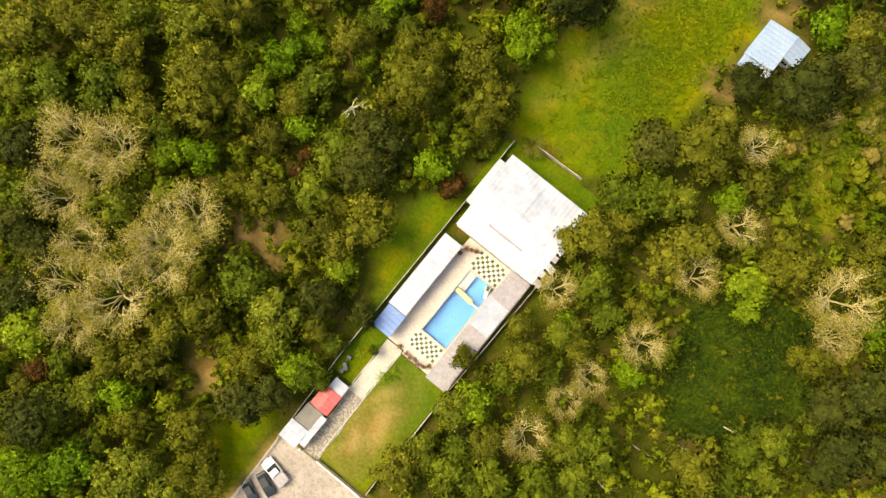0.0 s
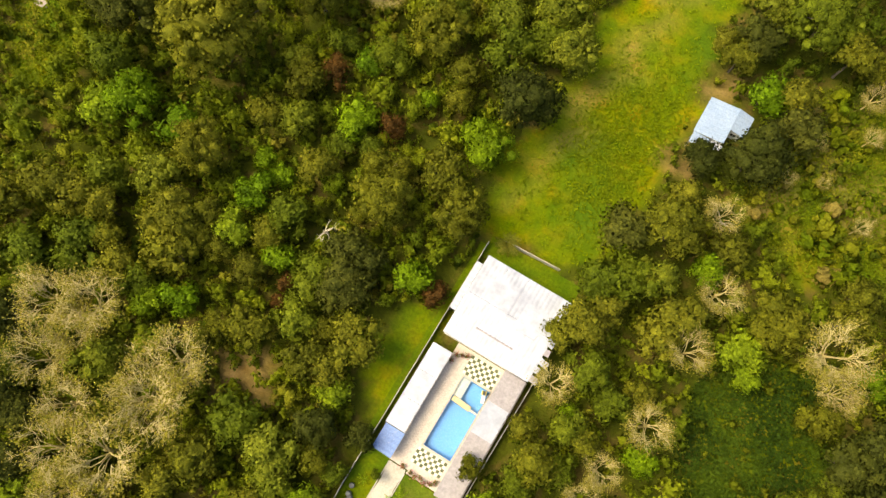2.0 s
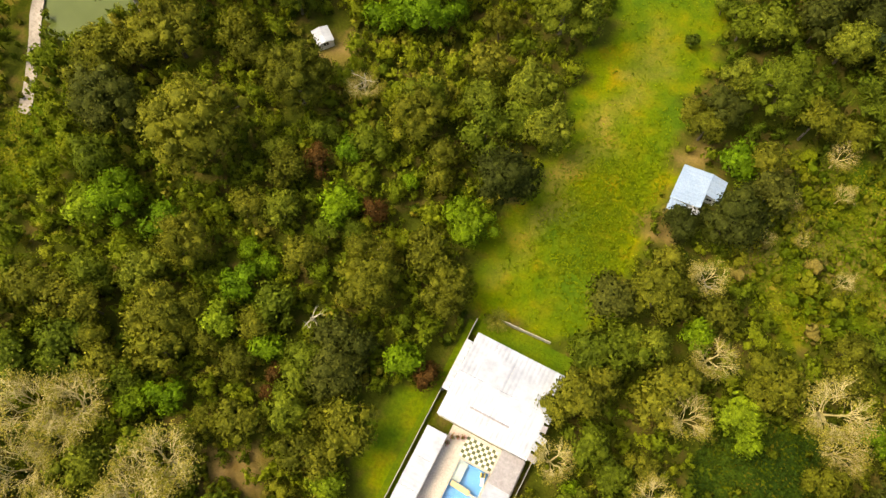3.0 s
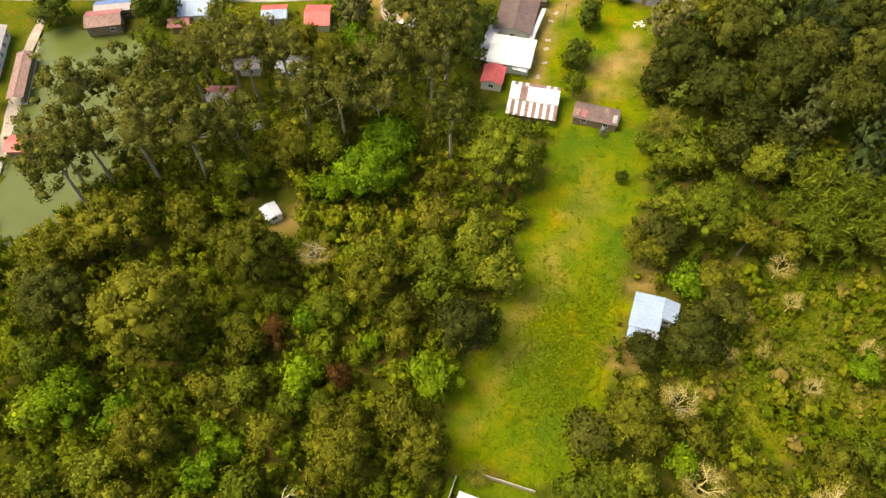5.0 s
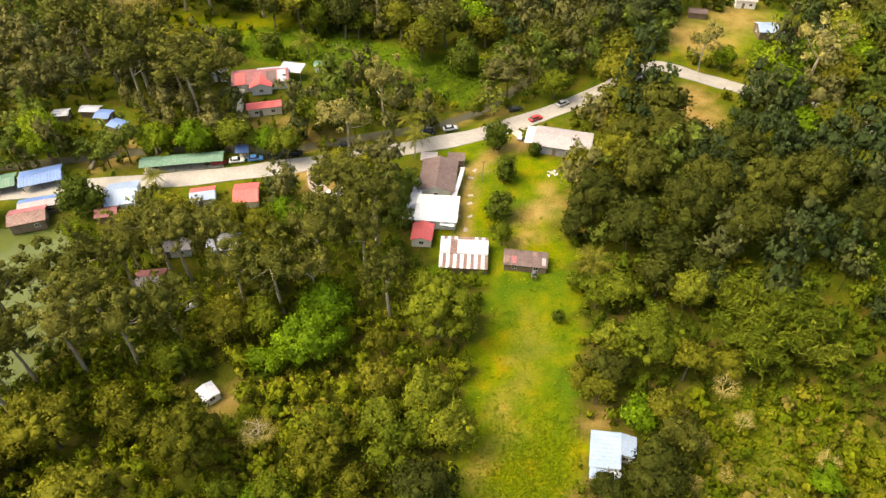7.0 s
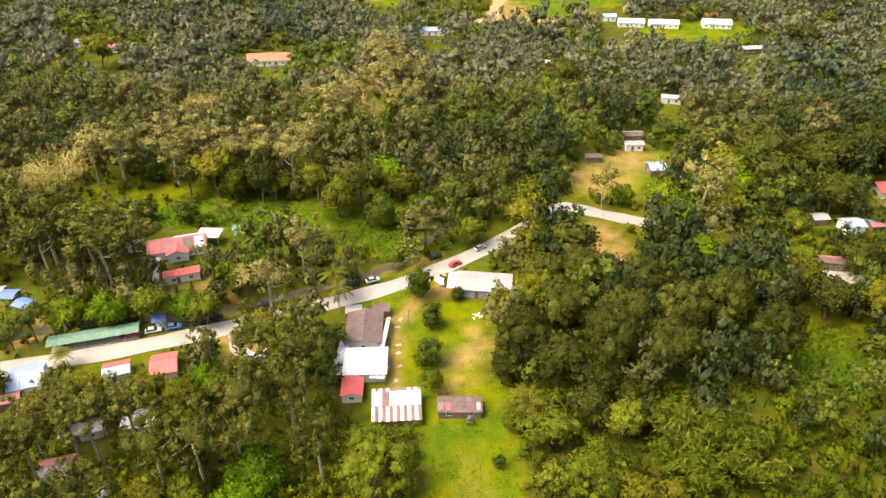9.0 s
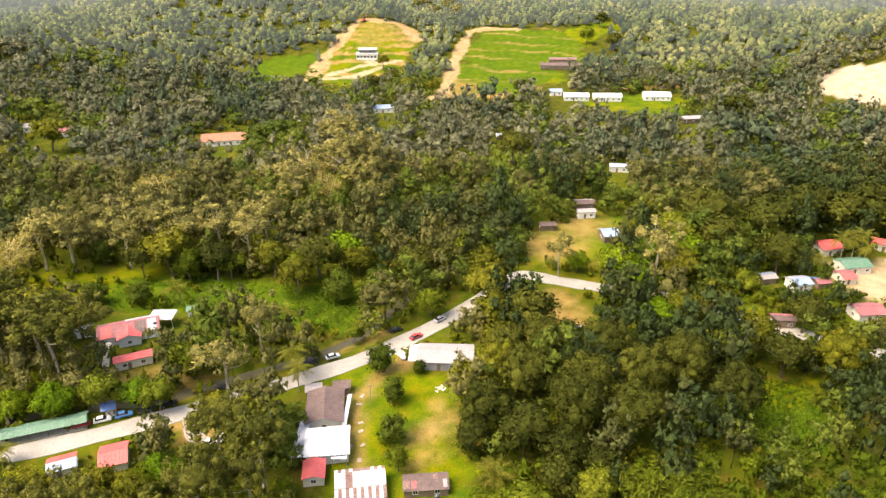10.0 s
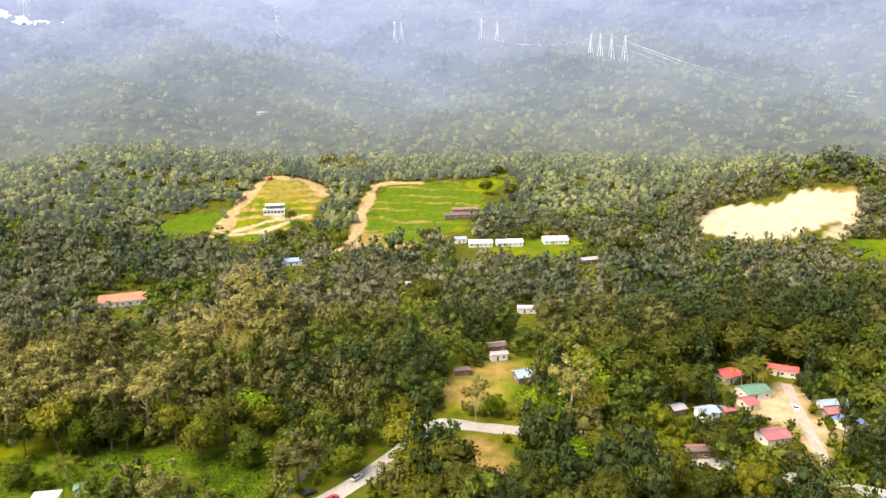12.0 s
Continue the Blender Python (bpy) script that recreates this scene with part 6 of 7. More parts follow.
plant('olive', [
    (-72.2, 33.2, 5.6), (-91.0, 34.6, 4.9), (-82.6, 34.6, 5.3), (-20.9, 34.9, 4.9), (-60.2, 35.0, 5.4), (37.6, 36.9, 3.6),
    (-69.3, 38.1, 6.7), (-64.2, 38.1, 5.5), (40.9, 39.5, 4.1), (-92.5, 40.7, 6.2), (-62.6, 41.0, 5.5), (37.3, 41.3, 4.1),
    (20.4, 41.5, 4.0), (-87.7, 43.1, 4.9), (18.2, 45.4, 4.5), (48.7, 45.9, 3.8), (22.8, 46.0, 3.6), (27.1, 46.3, 4.1),
    (-77.9, 46.4, 4.8), (-24.6, 46.6, 3.1), (13.3, 47.3, 4.5), (-58.8, 48.2, 5.6), (-49.5, 49.5, 4.4), (-83.5, 50.2, 6.1),
    (48.5, 50.5, 3.8), (16.7, 51.0, 3.6), (-98.3, 51.1, 7.7), (-26.4, 51.4, 3.7), (-55.7, 51.9, 7.1), (-31.9, 52.2, 5.2),
])
plant('olive', [
    (-68.3, 53.9, 4.1), (-38.6, 54.6, 3.8), (-73.0, 56.0, 4.8), (-22.9, 56.6, 4.7), (-17.2, 58.8, 4.2), (-12.4, 60.6, 3.7),
    (-91.4, 61.3, 5.2), (-77.4, 64.0, 5.6), (-86.8, 70.6, 5.2), (-27.7, 72.2, 4.5), (-17.0, 72.5, 5.0), (25.6, 76.8, 4.0),
    (13.4, 78.9, 4.0), (-74.3, 79.0, 5.8), (-62.5, 79.1, 6.2), (-29.6, 81.2, 3.5), (9.5, 81.3, 2.9), (-20.2, 87.2, 7.0),
    (-16.5, 87.3, 4.7), (30.1, 87.7, 4.8), (37.5, 89.1, 4.3), (20.2, 89.7, 5.4), (-64.6, 91.7, 6.5), (-54.7, 93.3, 6.4),
    (-61.5, 93.9, 7.2), (-20.3, 96.0, 7.9), (-75.5, 99.8, 6.2), (-15.0, 100.2, 3.8), (-93.2, 100.5, 5.9), (-87.1, 105.7, 6.6),
])
plant('olive', [
    (-64.5, 106.1, 5.5), (-74.3, 108.9, 5.7), (-36.9, 117.4, 6.9), (-46.2, 124.5, 7.2), (-55.2, 133.2, 5.3), (13.1, 146.4, 8.4),
    (4.6, 146.6, 4.6), (-118.9, 150.2, 8.3), (104.5, 150.9, 8.2), (-120.6, 159.8, 10.4), (16.2, 161.4, 6.9), (88.7, 164.0, 6.9),
    (125.3, 166.7, 4.8), (-109.8, 171.8, 5.8), (13.8, 175.1, 7.8), (22.9, 175.3, 7.8), (69.9, 176.2, 7.0), (-125.7, 177.6, 9.2),
    (82.0, 179.9, 6.6), (-138.1, 183.6, 8.5), (13.6, 188.1, 8.2), (19.2, 193.4, 8.4), (-49.1, 200.3, 6.8), (77.6, 204.9, 8.2),
    (-94.0, 210.8, 9.6), (-59.2, 211.9, 7.2), (-30.0, 212.9, 7.1), (-205.2, 347.8, 10.5), (-7.7, 470.9, 6.1), (-24.0, 473.7, 6.2),
])
plant('olive', [
    (-36.1, 482.5, 7.1), (-45.1, 525.4, 5.4), (-93.5, 583.8, 3.6),
])
plant('green', [
    (-21.7, -54.2, 4.7), (-36.6, -50.9, 4.3), (-21.1, -50.0, 4.1), (-15.8, -49.7, 3.6), (-35.1, -46.4, 3.7), (-41.0, -45.5, 3.2),
    (-46.2, -40.6, 3.7), (-22.4, -34.8, 4.4), (-62.3, -29.5, 4.9), (-8.7, -22.6, 3.3), (-16.8, -22.3, 4.3), (11.6, -20.6, 3.8),
    (-50.0, -20.6, 4.6), (17.2, -20.4, 4.3), (-19.5, -18.8, 5.2), (-26.3, -17.5, 5.2), (23.0, -16.6, 4.7), (17.1, -16.2, 3.8),
    (-76.5, -15.8, 4.0), (-4.0, -13.4, 1.0), (28.5, -12.3, 4.3), (11.4, -11.9, 3.7), (33.3, -8.4, 4.3), (-52.7, -7.1, 3.6),
    (28.9, -5.5, 3.8), (15.5, -2.9, 3.7), (32.8, -2.1, 4.3), (-27.5, 0.1, 4.3), (19.9, 1.7, 3.3), (-68.5, 4.2, 3.8),
])
plant('green', [
    (-28.5, 5.4, 3.8), (51.9, 6.6, 3.6), (18.5, 7.6, 3.8), (-60.6, 8.3, 4.7), (-28.7, 8.6, 4.3), (55.7, 9.8, 4.2),
    (51.6, 12.1, 4.6), (-53.7, 13.9, 3.6), (-38.0, 14.1, 4.4), (21.9, 14.9, 3.8), (54.0, 15.1, 4.1), (16.4, 17.3, 4.2),
    (-53.9, 17.5, 3.1), (-73.5, 19.7, 4.5), (-79.8, 22.1, 5.7), (-46.9, 29.4, 4.1), (11.5, 30.6, 4.8), (14.9, 33.3, 5.3),
    (-46.6, 34.2, 3.2), (18.5, 36.4, 4.4), (-57.3, 38.2, 3.3), (-53.2, 38.6, 3.2), (-19.2, 40.3, 4.5), (16.3, 40.9, 4.5),
    (-15.7, 42.4, 4.8), (13.5, 42.9, 4.5), (-38.7, 47.3, 4.2), (53.7, 53.1, 3.9), (24.5, 57.5, 3.7), (-35.2, 60.3, 4.9),
])
plant('green', [
    (-81.5, 60.6, 6.2), (-16.8, 64.7, 4.8), (-74.1, 68.0, 7.4), (-67.5, 68.7, 5.5), (-78.2, 72.3, 6.4), (-55.1, 82.1, 5.5),
    (-75.4, 88.8, 6.0), (15.0, 90.7, 4.2), (27.3, 93.2, 6.1), (21.4, 96.7, 6.8), (12.1, 103.5, 4.5), (17.6, 104.7, 5.1),
    (29.8, 108.5, 5.3), (31.2, 118.2, 6.2), (78.0, 158.7, 7.3), (57.6, 188.5, 6.1), (98.7, 198.2, 5.0), (-74.0, 210.9, 5.9),
    (-118.2, 216.9, 6.4), (85.6, 230.9, 9.5), (115.6, 573.6, 7.0),
])
plant('bright', [
    (-33.8, -61.9, 5.5), (-28.9, -55.9, 4.8), (-49.1, -45.2, 4.9), (-30.5, -43.9, 4.1), (-11.9, -23.1, 3.8), (-50.0, -9.4, 3.6),
    (13.3, -9.3, 4.2), (-16.2, -6.8, 3.3), (-45.4, -6.3, 3.5), (-36.0, 6.8, 3.5), (-45.4, 7.5, 4.0), (29.8, 9.7, 3.4),
    (17.2, 9.8, 2.4), (-71.6, 12.7, 5.5), (-76.7, 13.2, 4.5), (-45.3, 14.4, 3.9), (-68.5, 15.0, 4.4), (-15.2, 15.2, 4.0),
    (-63.1, 17.7, 4.3), (-43.6, 19.3, 2.9), (-48.0, 20.8, 2.6), (-35.5, 23.5, 2.5), (38.3, 29.9, 3.1), (36.1, 33.3, 4.6),
    (-38.2, 34.5, 4.6), (56.0, 39.2, 3.3), (25.8, 41.5, 3.6), (-42.3, 44.8, 3.2), (-29.4, 44.9, 2.1), (53.1, 68.5, 3.6),
])
plant('bright', [
    (-50.5, 73.5, 4.2), (20.6, 75.1, 4.5), (-40.5, 76.7, 6.4), (-46.8, 77.3, 7.1), (-43.7, 88.1, 6.8), (-62.0, 112.9, 5.7),
    (-109.1, 136.1, 6.1), (-71.7, 159.2, 6.9), (63.5, 175.0, 7.6), (-61.8, 182.5, 6.0), (63.9, 199.7, 6.4), (8.6, 200.4, 10.5),
    (58.3, 208.1, 7.3), (71.5, 213.7, 8.8), (46.3, 214.2, 4.6), (82.9, 216.8, 8.6), (-37.8, 226.9, 9.6),
])
plant('dark', [
    (-37.6, -53.6, 5.3), (-52.9, -41.5, 4.3), (-56.5, -34.0, 3.8), (-60.1, -33.4, 4.3), (-14.6, -32.9, 4.3), (-11.7, -28.4, 3.8),
    (-68.5, -23.9, 4.4), (-15.2, -11.9, 3.7), (-8.7, -10.1, 2.8), (-23.7, 8.7, 5.6), (-22.4, 13.8, 3.8), (-26.2, 14.1, 4.3),
    (62.2, 17.3, 3.8), (62.7, 21.4, 4.8), (66.2, 23.0, 4.4), (57.3, 25.8, 4.8), (-10.8, 26.9, 3.8), (60.3, 30.4, 4.8),
    (10.6, 40.3, 4.9), (-13.6, 49.1, 5.0), (-12.9, 54.8, 5.1), (16.2, 58.9, 3.7), (24.3, 60.0, 5.8), (25.8, 63.8, 5.4),
    (28.1, 71.3, 4.5), (14.8, 82.9, 4.6), (25.0, 109.8, 5.3), (33.8, 114.1, 5.4), (15.3, 119.0, 6.8), (4.4, 122.2, 4.1),
])
plant('dark', [
    (10.1, 124.2, 5.6), (52.4, 130.2, 7.4), (7.4, 131.4, 7.1), (45.4, 133.5, 7.4), (25.5, 135.3, 8.7), (35.1, 138.1, 8.9),
    (42.8, 148.0, 7.9), (56.3, 152.0, 8.1), (91.2, 153.0, 7.3), (17.7, 155.3, 7.9), (25.7, 155.5, 8.0), (-111.1, 155.9, 8.3),
    (125.5, 157.5, 3.5), (35.3, 160.5, 6.6), (49.9, 161.6, 9.2), (107.0, 174.7, 5.9), (-32.9, 191.8, 7.5), (-24.6, 197.9, 5.4),
    (-10.2, 207.6, 7.9), (-78.1, 209.1, 7.3), (-43.3, 210.6, 8.1), (183.4, 210.9, 10.5), (-104.9, 212.1, 6.6), (115.7, 212.9, 8.9),
    (178.7, 220.1, 9.2), (99.6, 221.9, 9.4), (119.1, 231.4, 12.2), (171.1, 235.9, 11.7), (184.3, 237.5, 12.8), (97.5, 239.0, 11.7),
])
plant('dark', [
    (150.5, 241.6, 10.7), (164.8, 243.1, 11.8), (140.2, 244.9, 11.4), (34.0, 327.3, 9.3), (170.3, 396.8, 11.2), (43.7, 426.3, 6.0),
    (51.9, 465.5, 6.1), (-50.6, 471.5, 7.0), (133.3, 554.5, 6.8), (134.3, 614.1, 6.5), (-82.2, 624.9, 4.3),
])
plant('yellow', [
    (-29.3, -53.7, 3.2), (-9.4, -16.5, 2.4), (-71.4, -13.0, 5.0), (-64.8, -7.8, 5.4), (-66.8, 4.0, 2.7), (57.7, 22.1, 2.7),
    (-37.8, 29.3, 3.1), (-33.4, 31.3, 2.5), (-48.4, 46.2, 3.3), (-25.9, 65.4, 4.4), (7.2, 107.6, 2.6), 
    (-99.9, 135.2, 5.4), (-90.5, 137.2, 6.0), (-82.2, 138.2, 5.9), (-72.9, 140.1, 4.9), (-27.1, 171.1, 2.8), (3.3, 223.1, 7.3),
    (209.8, 239.1, 11.3),
])
plant('bare', [
    (-42.0, -38.2, 5.1), (-38.5, -37.7, 4.1), (-46.9, -34.4, 6.1), (-40.0, -31.0, 6.9), (-49.4, -28.4, 5.1), (-57.2, -24.9, 5.2),
    (-38.0, -21.5, 6.8), (-56.1, -19.4, 5.2), (-40.7, -19.1, 5.9), (-62.4, -17.1, 5.8), (-39.0, -14.3, 5.8), (-55.5, -14.0, 6.1),
    (22.8, -8.0, 4.2), (24.6, -0.0, 3.3), (25.1, 5.0, 3.3), (12.5, 12.9, 3.7), (28.5, 14.6, 4.3), (-59.6, 27.1, 5.3),
    (28.1, 28.0, 4.4), (51.2, 34.3, 4.2), (47.3, 39.0, 6.2), (28.9, 39.0, 4.0), (23.4, 51.1, 3.6), (-45.8, 56.8, 3.6),
    (37.1, 84.6, 3.0), (-148.9, 195.2, 10.1), (-143.3, 201.4, 12.4), (-48.4, 270.8, 8.9), (-118.3, 273.0, 10.6), (-56.5, 292.4, 11.9),
])
plant('bare', [(32.0, 72.5, 2.0), (30.5, 64.0, 1.7), (44.5, 62.0, 2.1), (40.0, 78.0, 2.2), (53.0, 72.0, 2.4), (36.0, 66.5, 1.5)])
plant('green', [(-10.8, 118.8, 3.3)])
plant('russet', [
    (-44.0, -49.2, 3.3), (-31.9, 1.6, 2.0), (-33.2, 4.6, 2.0), (-10.5, 15.5, 3.1), (-32.1, 36.4, 3.1), (-45.8, 40.4, 3.6),
])
plant('tall', [
    (-100.5, 58.5, 6.5), (-95.6, 61.3, 5.8), (-102.4, 68.4, 6.7), (-86.8, 74.4, 7.0), (-100.6, 78.4, 6.2), (-93.9, 82.5, 6.1),
    (-87.2, 86.2, 5.4), (-47.0, 91.4, 4.9), (-33.3, 94.7, 5.4), (-43.2, 98.1, 5.6), (-49.4, 101.2, 5.7), (-40.3, 104.2, 5.7),
])
plant('feathery', [
    (43.1, 92.7, 5.6), (39.9, 95.9, 5.7), (54.2, 96.1, 5.8), (47.9, 97.8, 6.4), (52.0, 103.3, 6.6), (43.7, 103.7, 6.5),
    (34.7, 104.1, 4.6), (39.8, 106.6, 5.3),
])
plant('pale', [
    (-57.6, 147.4, 7.1), (-52.2, 164.1, 6.1), (70.6, 203.4, 8.4), (39.3, 210.4, 5.2), (-131.2, 216.8, 8.7), (-141.3, 217.0, 8.9),
    (-112.1, 218.9, 8.5), (-123.2, 219.1, 8.7), (-91.4, 220.1, 8.3), (-69.7, 221.2, 8.1), (-80.6, 224.3, 8.3), (-105.3, 227.6, 8.6),
    (-66.3, 233.0, 8.4), (-63.1, 242.1, 8.2), (-27.7, 254.0, 8.3), (-61.2, 266.7, 9.8), (-36.5, 273.7, 9.9), (-30.8, 287.9, 8.8),
    (-45.6, 290.3, 13.0), (-31.7, 297.5, 9.6), (-38.9, 298.8, 10.1), (-52.9, 329.8, 10.6), (11.2, 642.3, 5.5), (-22.6, 643.5, 6.0),
    (-6.5, 645.6, 5.5), (3.6, 652.3, 6.7), (-13.9, 655.5, 6.7),
])
plant('bush', [
    (4.5, 97.7, 1.6), (-137.6, 100.1, 6.0), (-113.9, 109.4, 6.5), (-12.8, 128.1, 4.3), (-13.9, 143.0, 4.3),
    (-7.1, 155.7, 2.1), (-16.9, 156.6, 5.2), (126.9, 204.7, 3.4),
])

# ---- palms and bananas ----
def frond_mesh(length, width, n, droop, material, name):
    """An arching leaf with leaflets on both sides of its rib."""
    V, F = [], []
    for i in range(n):
        s, e = i / n, (i + 0.75) / n
        for side in (-1, 1):
            p, q = [np.array([length * k, 0, length * (0.35 * k - droop * k * k)]) for k in (s, e)]
            w = width * math.sin(math.pi * min(0.97, 0.12 + 0.85 * s)) ** 0.7
            tip = (p + q) / 2 + np.array([0.25 * w, side * w, -0.35 * w])
            k = len(V)
            V += [p, q, tip]
            F.append((k, k + 1, k + 2) if side > 0 else (k + 1, k, k + 2))
    return mesh_from(name, V, F, material)


FROND = frond_mesh(3.9, 1.0, 20, 0.75, LEAF["palm"], "frond")
BANANA = frond_mesh(2.4, 0.42, 9, 0.75, LEAF["bright"], "leaf")


def palm(x, y, tall, size=1.0, leaf=None, count=20):
    z = float(height(x, y))
    name, words, category = ("banana_plant", "banana plant with broad torn leaves", "banana plant") if leaf else ("palm_tree", "coconut palm with arching yellow-green fronds", "palm tree")
    ob = thing(name, pose(x, y, z, 0, 0, dice.uniform(0, 360)), words, category, "palms of the valley")
    bm = bmesh.new()
    bend = dice.uniform(0.2, 0.9) * (0 if leaf else 1)
    tube(bm, [(0, 0, -0.3), (bend * 0.25, 0, tall * 0.5), (bend, 0, tall)], [0.2 * size, 0.15 * size, 0.11 * size], 7)
    part("trunk", bm, PALE_BARK, ob)
    for i in range(count):
        o = new("leaf" if leaf else "frond", leaf or FROND)
        o.parent = ob
        o.matrix_basis = pose(bend, 0, tall, 0, dice.uniform(-50, 25), i * 137.5) @ Matrix.Scale(size * dice.uniform(0.85, 1.1), 4)


for x, y, tall, size in ((-44.8, 170.5, 11, 1.1), (-40.8, 153, 9, 1.15), (-39.0, 148.0, 8, 1.0), (-85.7, 194, 6, 1.3), (124.1, 213, 8, 1.1), (-5.2, 28.6, 1.2, 0.6), (10.9, 113.5, 4.5, 1.2),
                         (147, 222, 8, 1.2), (151, 224, 9, 1.2), (149, 218, 7, 1.1), (168, 181, 8, 1.2), (172, 190, 9, 1.2), (175, 196, 8, 1.2), (170, 176, 7, 1.1), (155, 176, 7, 1.0),
                         (-101, 122, 4, 0.8), (110, 184, 5, 1), (173, 212, 6, 1), (84, 262, 8, 1.1), (66, 290, 8, 1.0), (143, 222, 9, 1.2), (127, 212, 7, 1.1), (170, 203, 8, 1.2), (180, 198, 8, 1.2), (158, 184, 6, 1.0), (176, 186, 8, 1.2)):
    palm(x, y, tall, size)
for x, y in ((92, 196), (96, 192), (88, 200), (112, 193), (138, 190), (142, 186), (172, 186), (100, 214), (94, 216), (86, 222), (108, 176), (-50, 190), (-38, 180), (-83, 191), (80, 206), (122, 190), (84, 212), (118, 205), (126, 178), (131, 192), (134, 186), (128, 199), (114, 186), (105, 200), (163, 178), (166, 204), (176, 206), (158, 172), (97, 186)):
    palm(x, y, 1.6, 1.0, BANANA, 9)

# ---- the rest of the woods ----
def closed(x, y, r):
    """Whether a crown of radius r may stand here: off the open ground, roads and houses."""
    ok = np.ones(np.shape(x), bool)
    for area in OPEN:
        ok &= ~inside(x, y, area)
        ok &= near_line(x, y, area + area[:1]) > 0.45 * r
    ok &= near_line(x, y, ROAD) > 5.5 + 0.3 * r
    ok &= near_line(x, y, VILLAGE_ROAD) > 3.5 + 0.3 * r
    ok &= near_line(x, y, HILL_TRACK) > 6
    ok &= near_line(x, y, DIKE) > 3
    ok &= ~inside(x, y, WEEDS_WEST)
    ok &= near_line(x, y, stream_line) > 1.5 + 0.2 * r
    return ok


houses = np.array([o.matrix_basis.translation[:2] for o in bpy.data.objects if o.parent is None and o.get("category") in ("house", "stall", "hut", "villa", "shed", "barn", "shack", "outhouse")])
rng = np.random.default_rng(17)


def scatter(n, x0, x1, y0, y1, r0, r1, taken, gap=0.78, clear_houses=3.0):
    """Random places that keep their distance from the ones taken."""
    xs, ys, rs = rng.uniform(x0, x1, n), rng.uniform(y0, y1, n), rng.uniform(r0, r1, n)
    ok = closed(xs, ys, rs) & (np.abs(xs) < 0.80 * np.abs(ys + 60) + 75)
    for area in VIEWS:
        ok &= ~inside(xs * 1.07, ys * 1.07, area)
    ok &= near_line(xs * 1.05, ys * 1.05, ROAD[3:12]) > 3.5
    for hx, hy in houses:
        ok &= np.hypot(xs - hx, ys - hy) > clear_houses + rs * 0.7 + 6.0 * ((ys < hy) & (np.abs(xs - hx * ys / max(hy, 1)) < 7) & (hy > 150))
    for hx, hy in list(houses) + ([(150, 200), (146, 210), (143, 186), (45, 212), (33, 209)] if y1 > 150 else []):
        hd = math.hypot(hx, hy)
        if hd > 120:
            ahead = hd - (xs * hx + ys * hy) / hd
            ok &= ~((ahead > 0) & (ahead < (0.09 if hd < 300 else 0.15) * hd) & (np.abs(xs * hy - ys * hx) / hd < 3.5 + 0.6 * rs))
    cells = {}
    def cell(x, y):
        return int(x // 12), int(y // 12)
    for p in taken:
        cells.setdefault(cell(p[0], p[1]), []).append(p)
    out = []
    for x, y, r in zip(xs[ok], ys[ok], rs[ok]):
        a, b = cell(x, y)
        if all((x - p[0]) ** 2 + (y - p[1]) ** 2 > (gap * (r + p[2])) ** 2 for i in (-1, 0, 1) for j in (-1, 0, 1) for p in cells.get((a + i, b + j), ())):
            cells.setdefault((a, b), []).append((x, y, r))
            out.append((x, y, r))
    return out


fill = scatter(9000, -135, 120, -72, 118, 1.9, 4.2, planted + [(31.3, 128.8, 5.0), (-30.1, -11.8, 4.0), (-23.5, -31.8, 3.6), (-31.0, 19.8, 4.2)] + [(x, y, 0.6 * r) for x, y, r in airy], 0.72)
PATCHES = [(-50, 306, 45, 0.22), (-88, 245, 40, 0.12), (-7, 242, 45, -0.28), (60, 290, 40, 0.10), (179, 268, 90, -0.24), (120, 330, 60, -0.12), (-194, 476, 90, -0.16), (-110, 420, 60, -0.14), (20, 410, 50, 0.1)]


def patch_tone(x, y):
    """Stands of one kind share a tone."""
    return 0.34 * noise.noise((x / 48, y / 48, 2.0)) + 0.16 * noise.noise((x / 17, y / 17, 7.0)) + sum(k * math.exp(-((x - a) ** 2 + (y - b) ** 2) / (r * r)) for a, b, r, k in PATCHES)


def is_fresh(x, y):
    lime = 0.5 * math.exp(-((x - 17) / 34) ** 2 - ((y - 274) / 26) ** 2) + 0.35 * math.exp(-((x - 110) / 40) ** 2 - ((y - 205) / 30) ** 2)
    return noise.noise((x / 36, y / 36, 5.0)) + 0.5 * noise.noise((x / 13, y / 13, 1.0)) + lime > 0.20


def woods(name, places, protos, material, label, category="woodland", vary=0.22, rise=(0.85, 1.25), mean=0.42):
    """Many crowns joined into one mesh."""
    V, F, T, N, base = [], [], [], [], 0
    for x, y, r in places:
        v, f, nrm = protos[rng.integers(len(protos))]
        a = rng.uniform(0, 6.283)
        c, s = math.cos(a), math.sin(a)
        k = r / 4.5
        p = np.stack([(v[:, 0] * c - v[:, 1] * s) * k, (v[:, 0] * s + v[:, 1] * c) * k, v[:, 2] * k ** 0.7 * rng.uniform(*rise)], -1)
        p += (x, y, float(height(x, y)))
        V.append(p), F.append(f + base), T.append(np.full(len(v), np.clip(rng.normal(mean, 0.85 * vary) + patch_tone(x, y), 0, 1)))
        N.append(np.stack([nrm[:, 0] * c - nrm[:, 1] * s, nrm[:, 0] * s + nrm[:, 1] * c, nrm[:, 2]], -1))
        base += len(v)
    tagged(new(name, mesh_from(name, np.concatenate(V), np.concatenate(F), material, tint=np.concatenate(T), normals=np.concatenate(N))), label, category, kind="stuff")


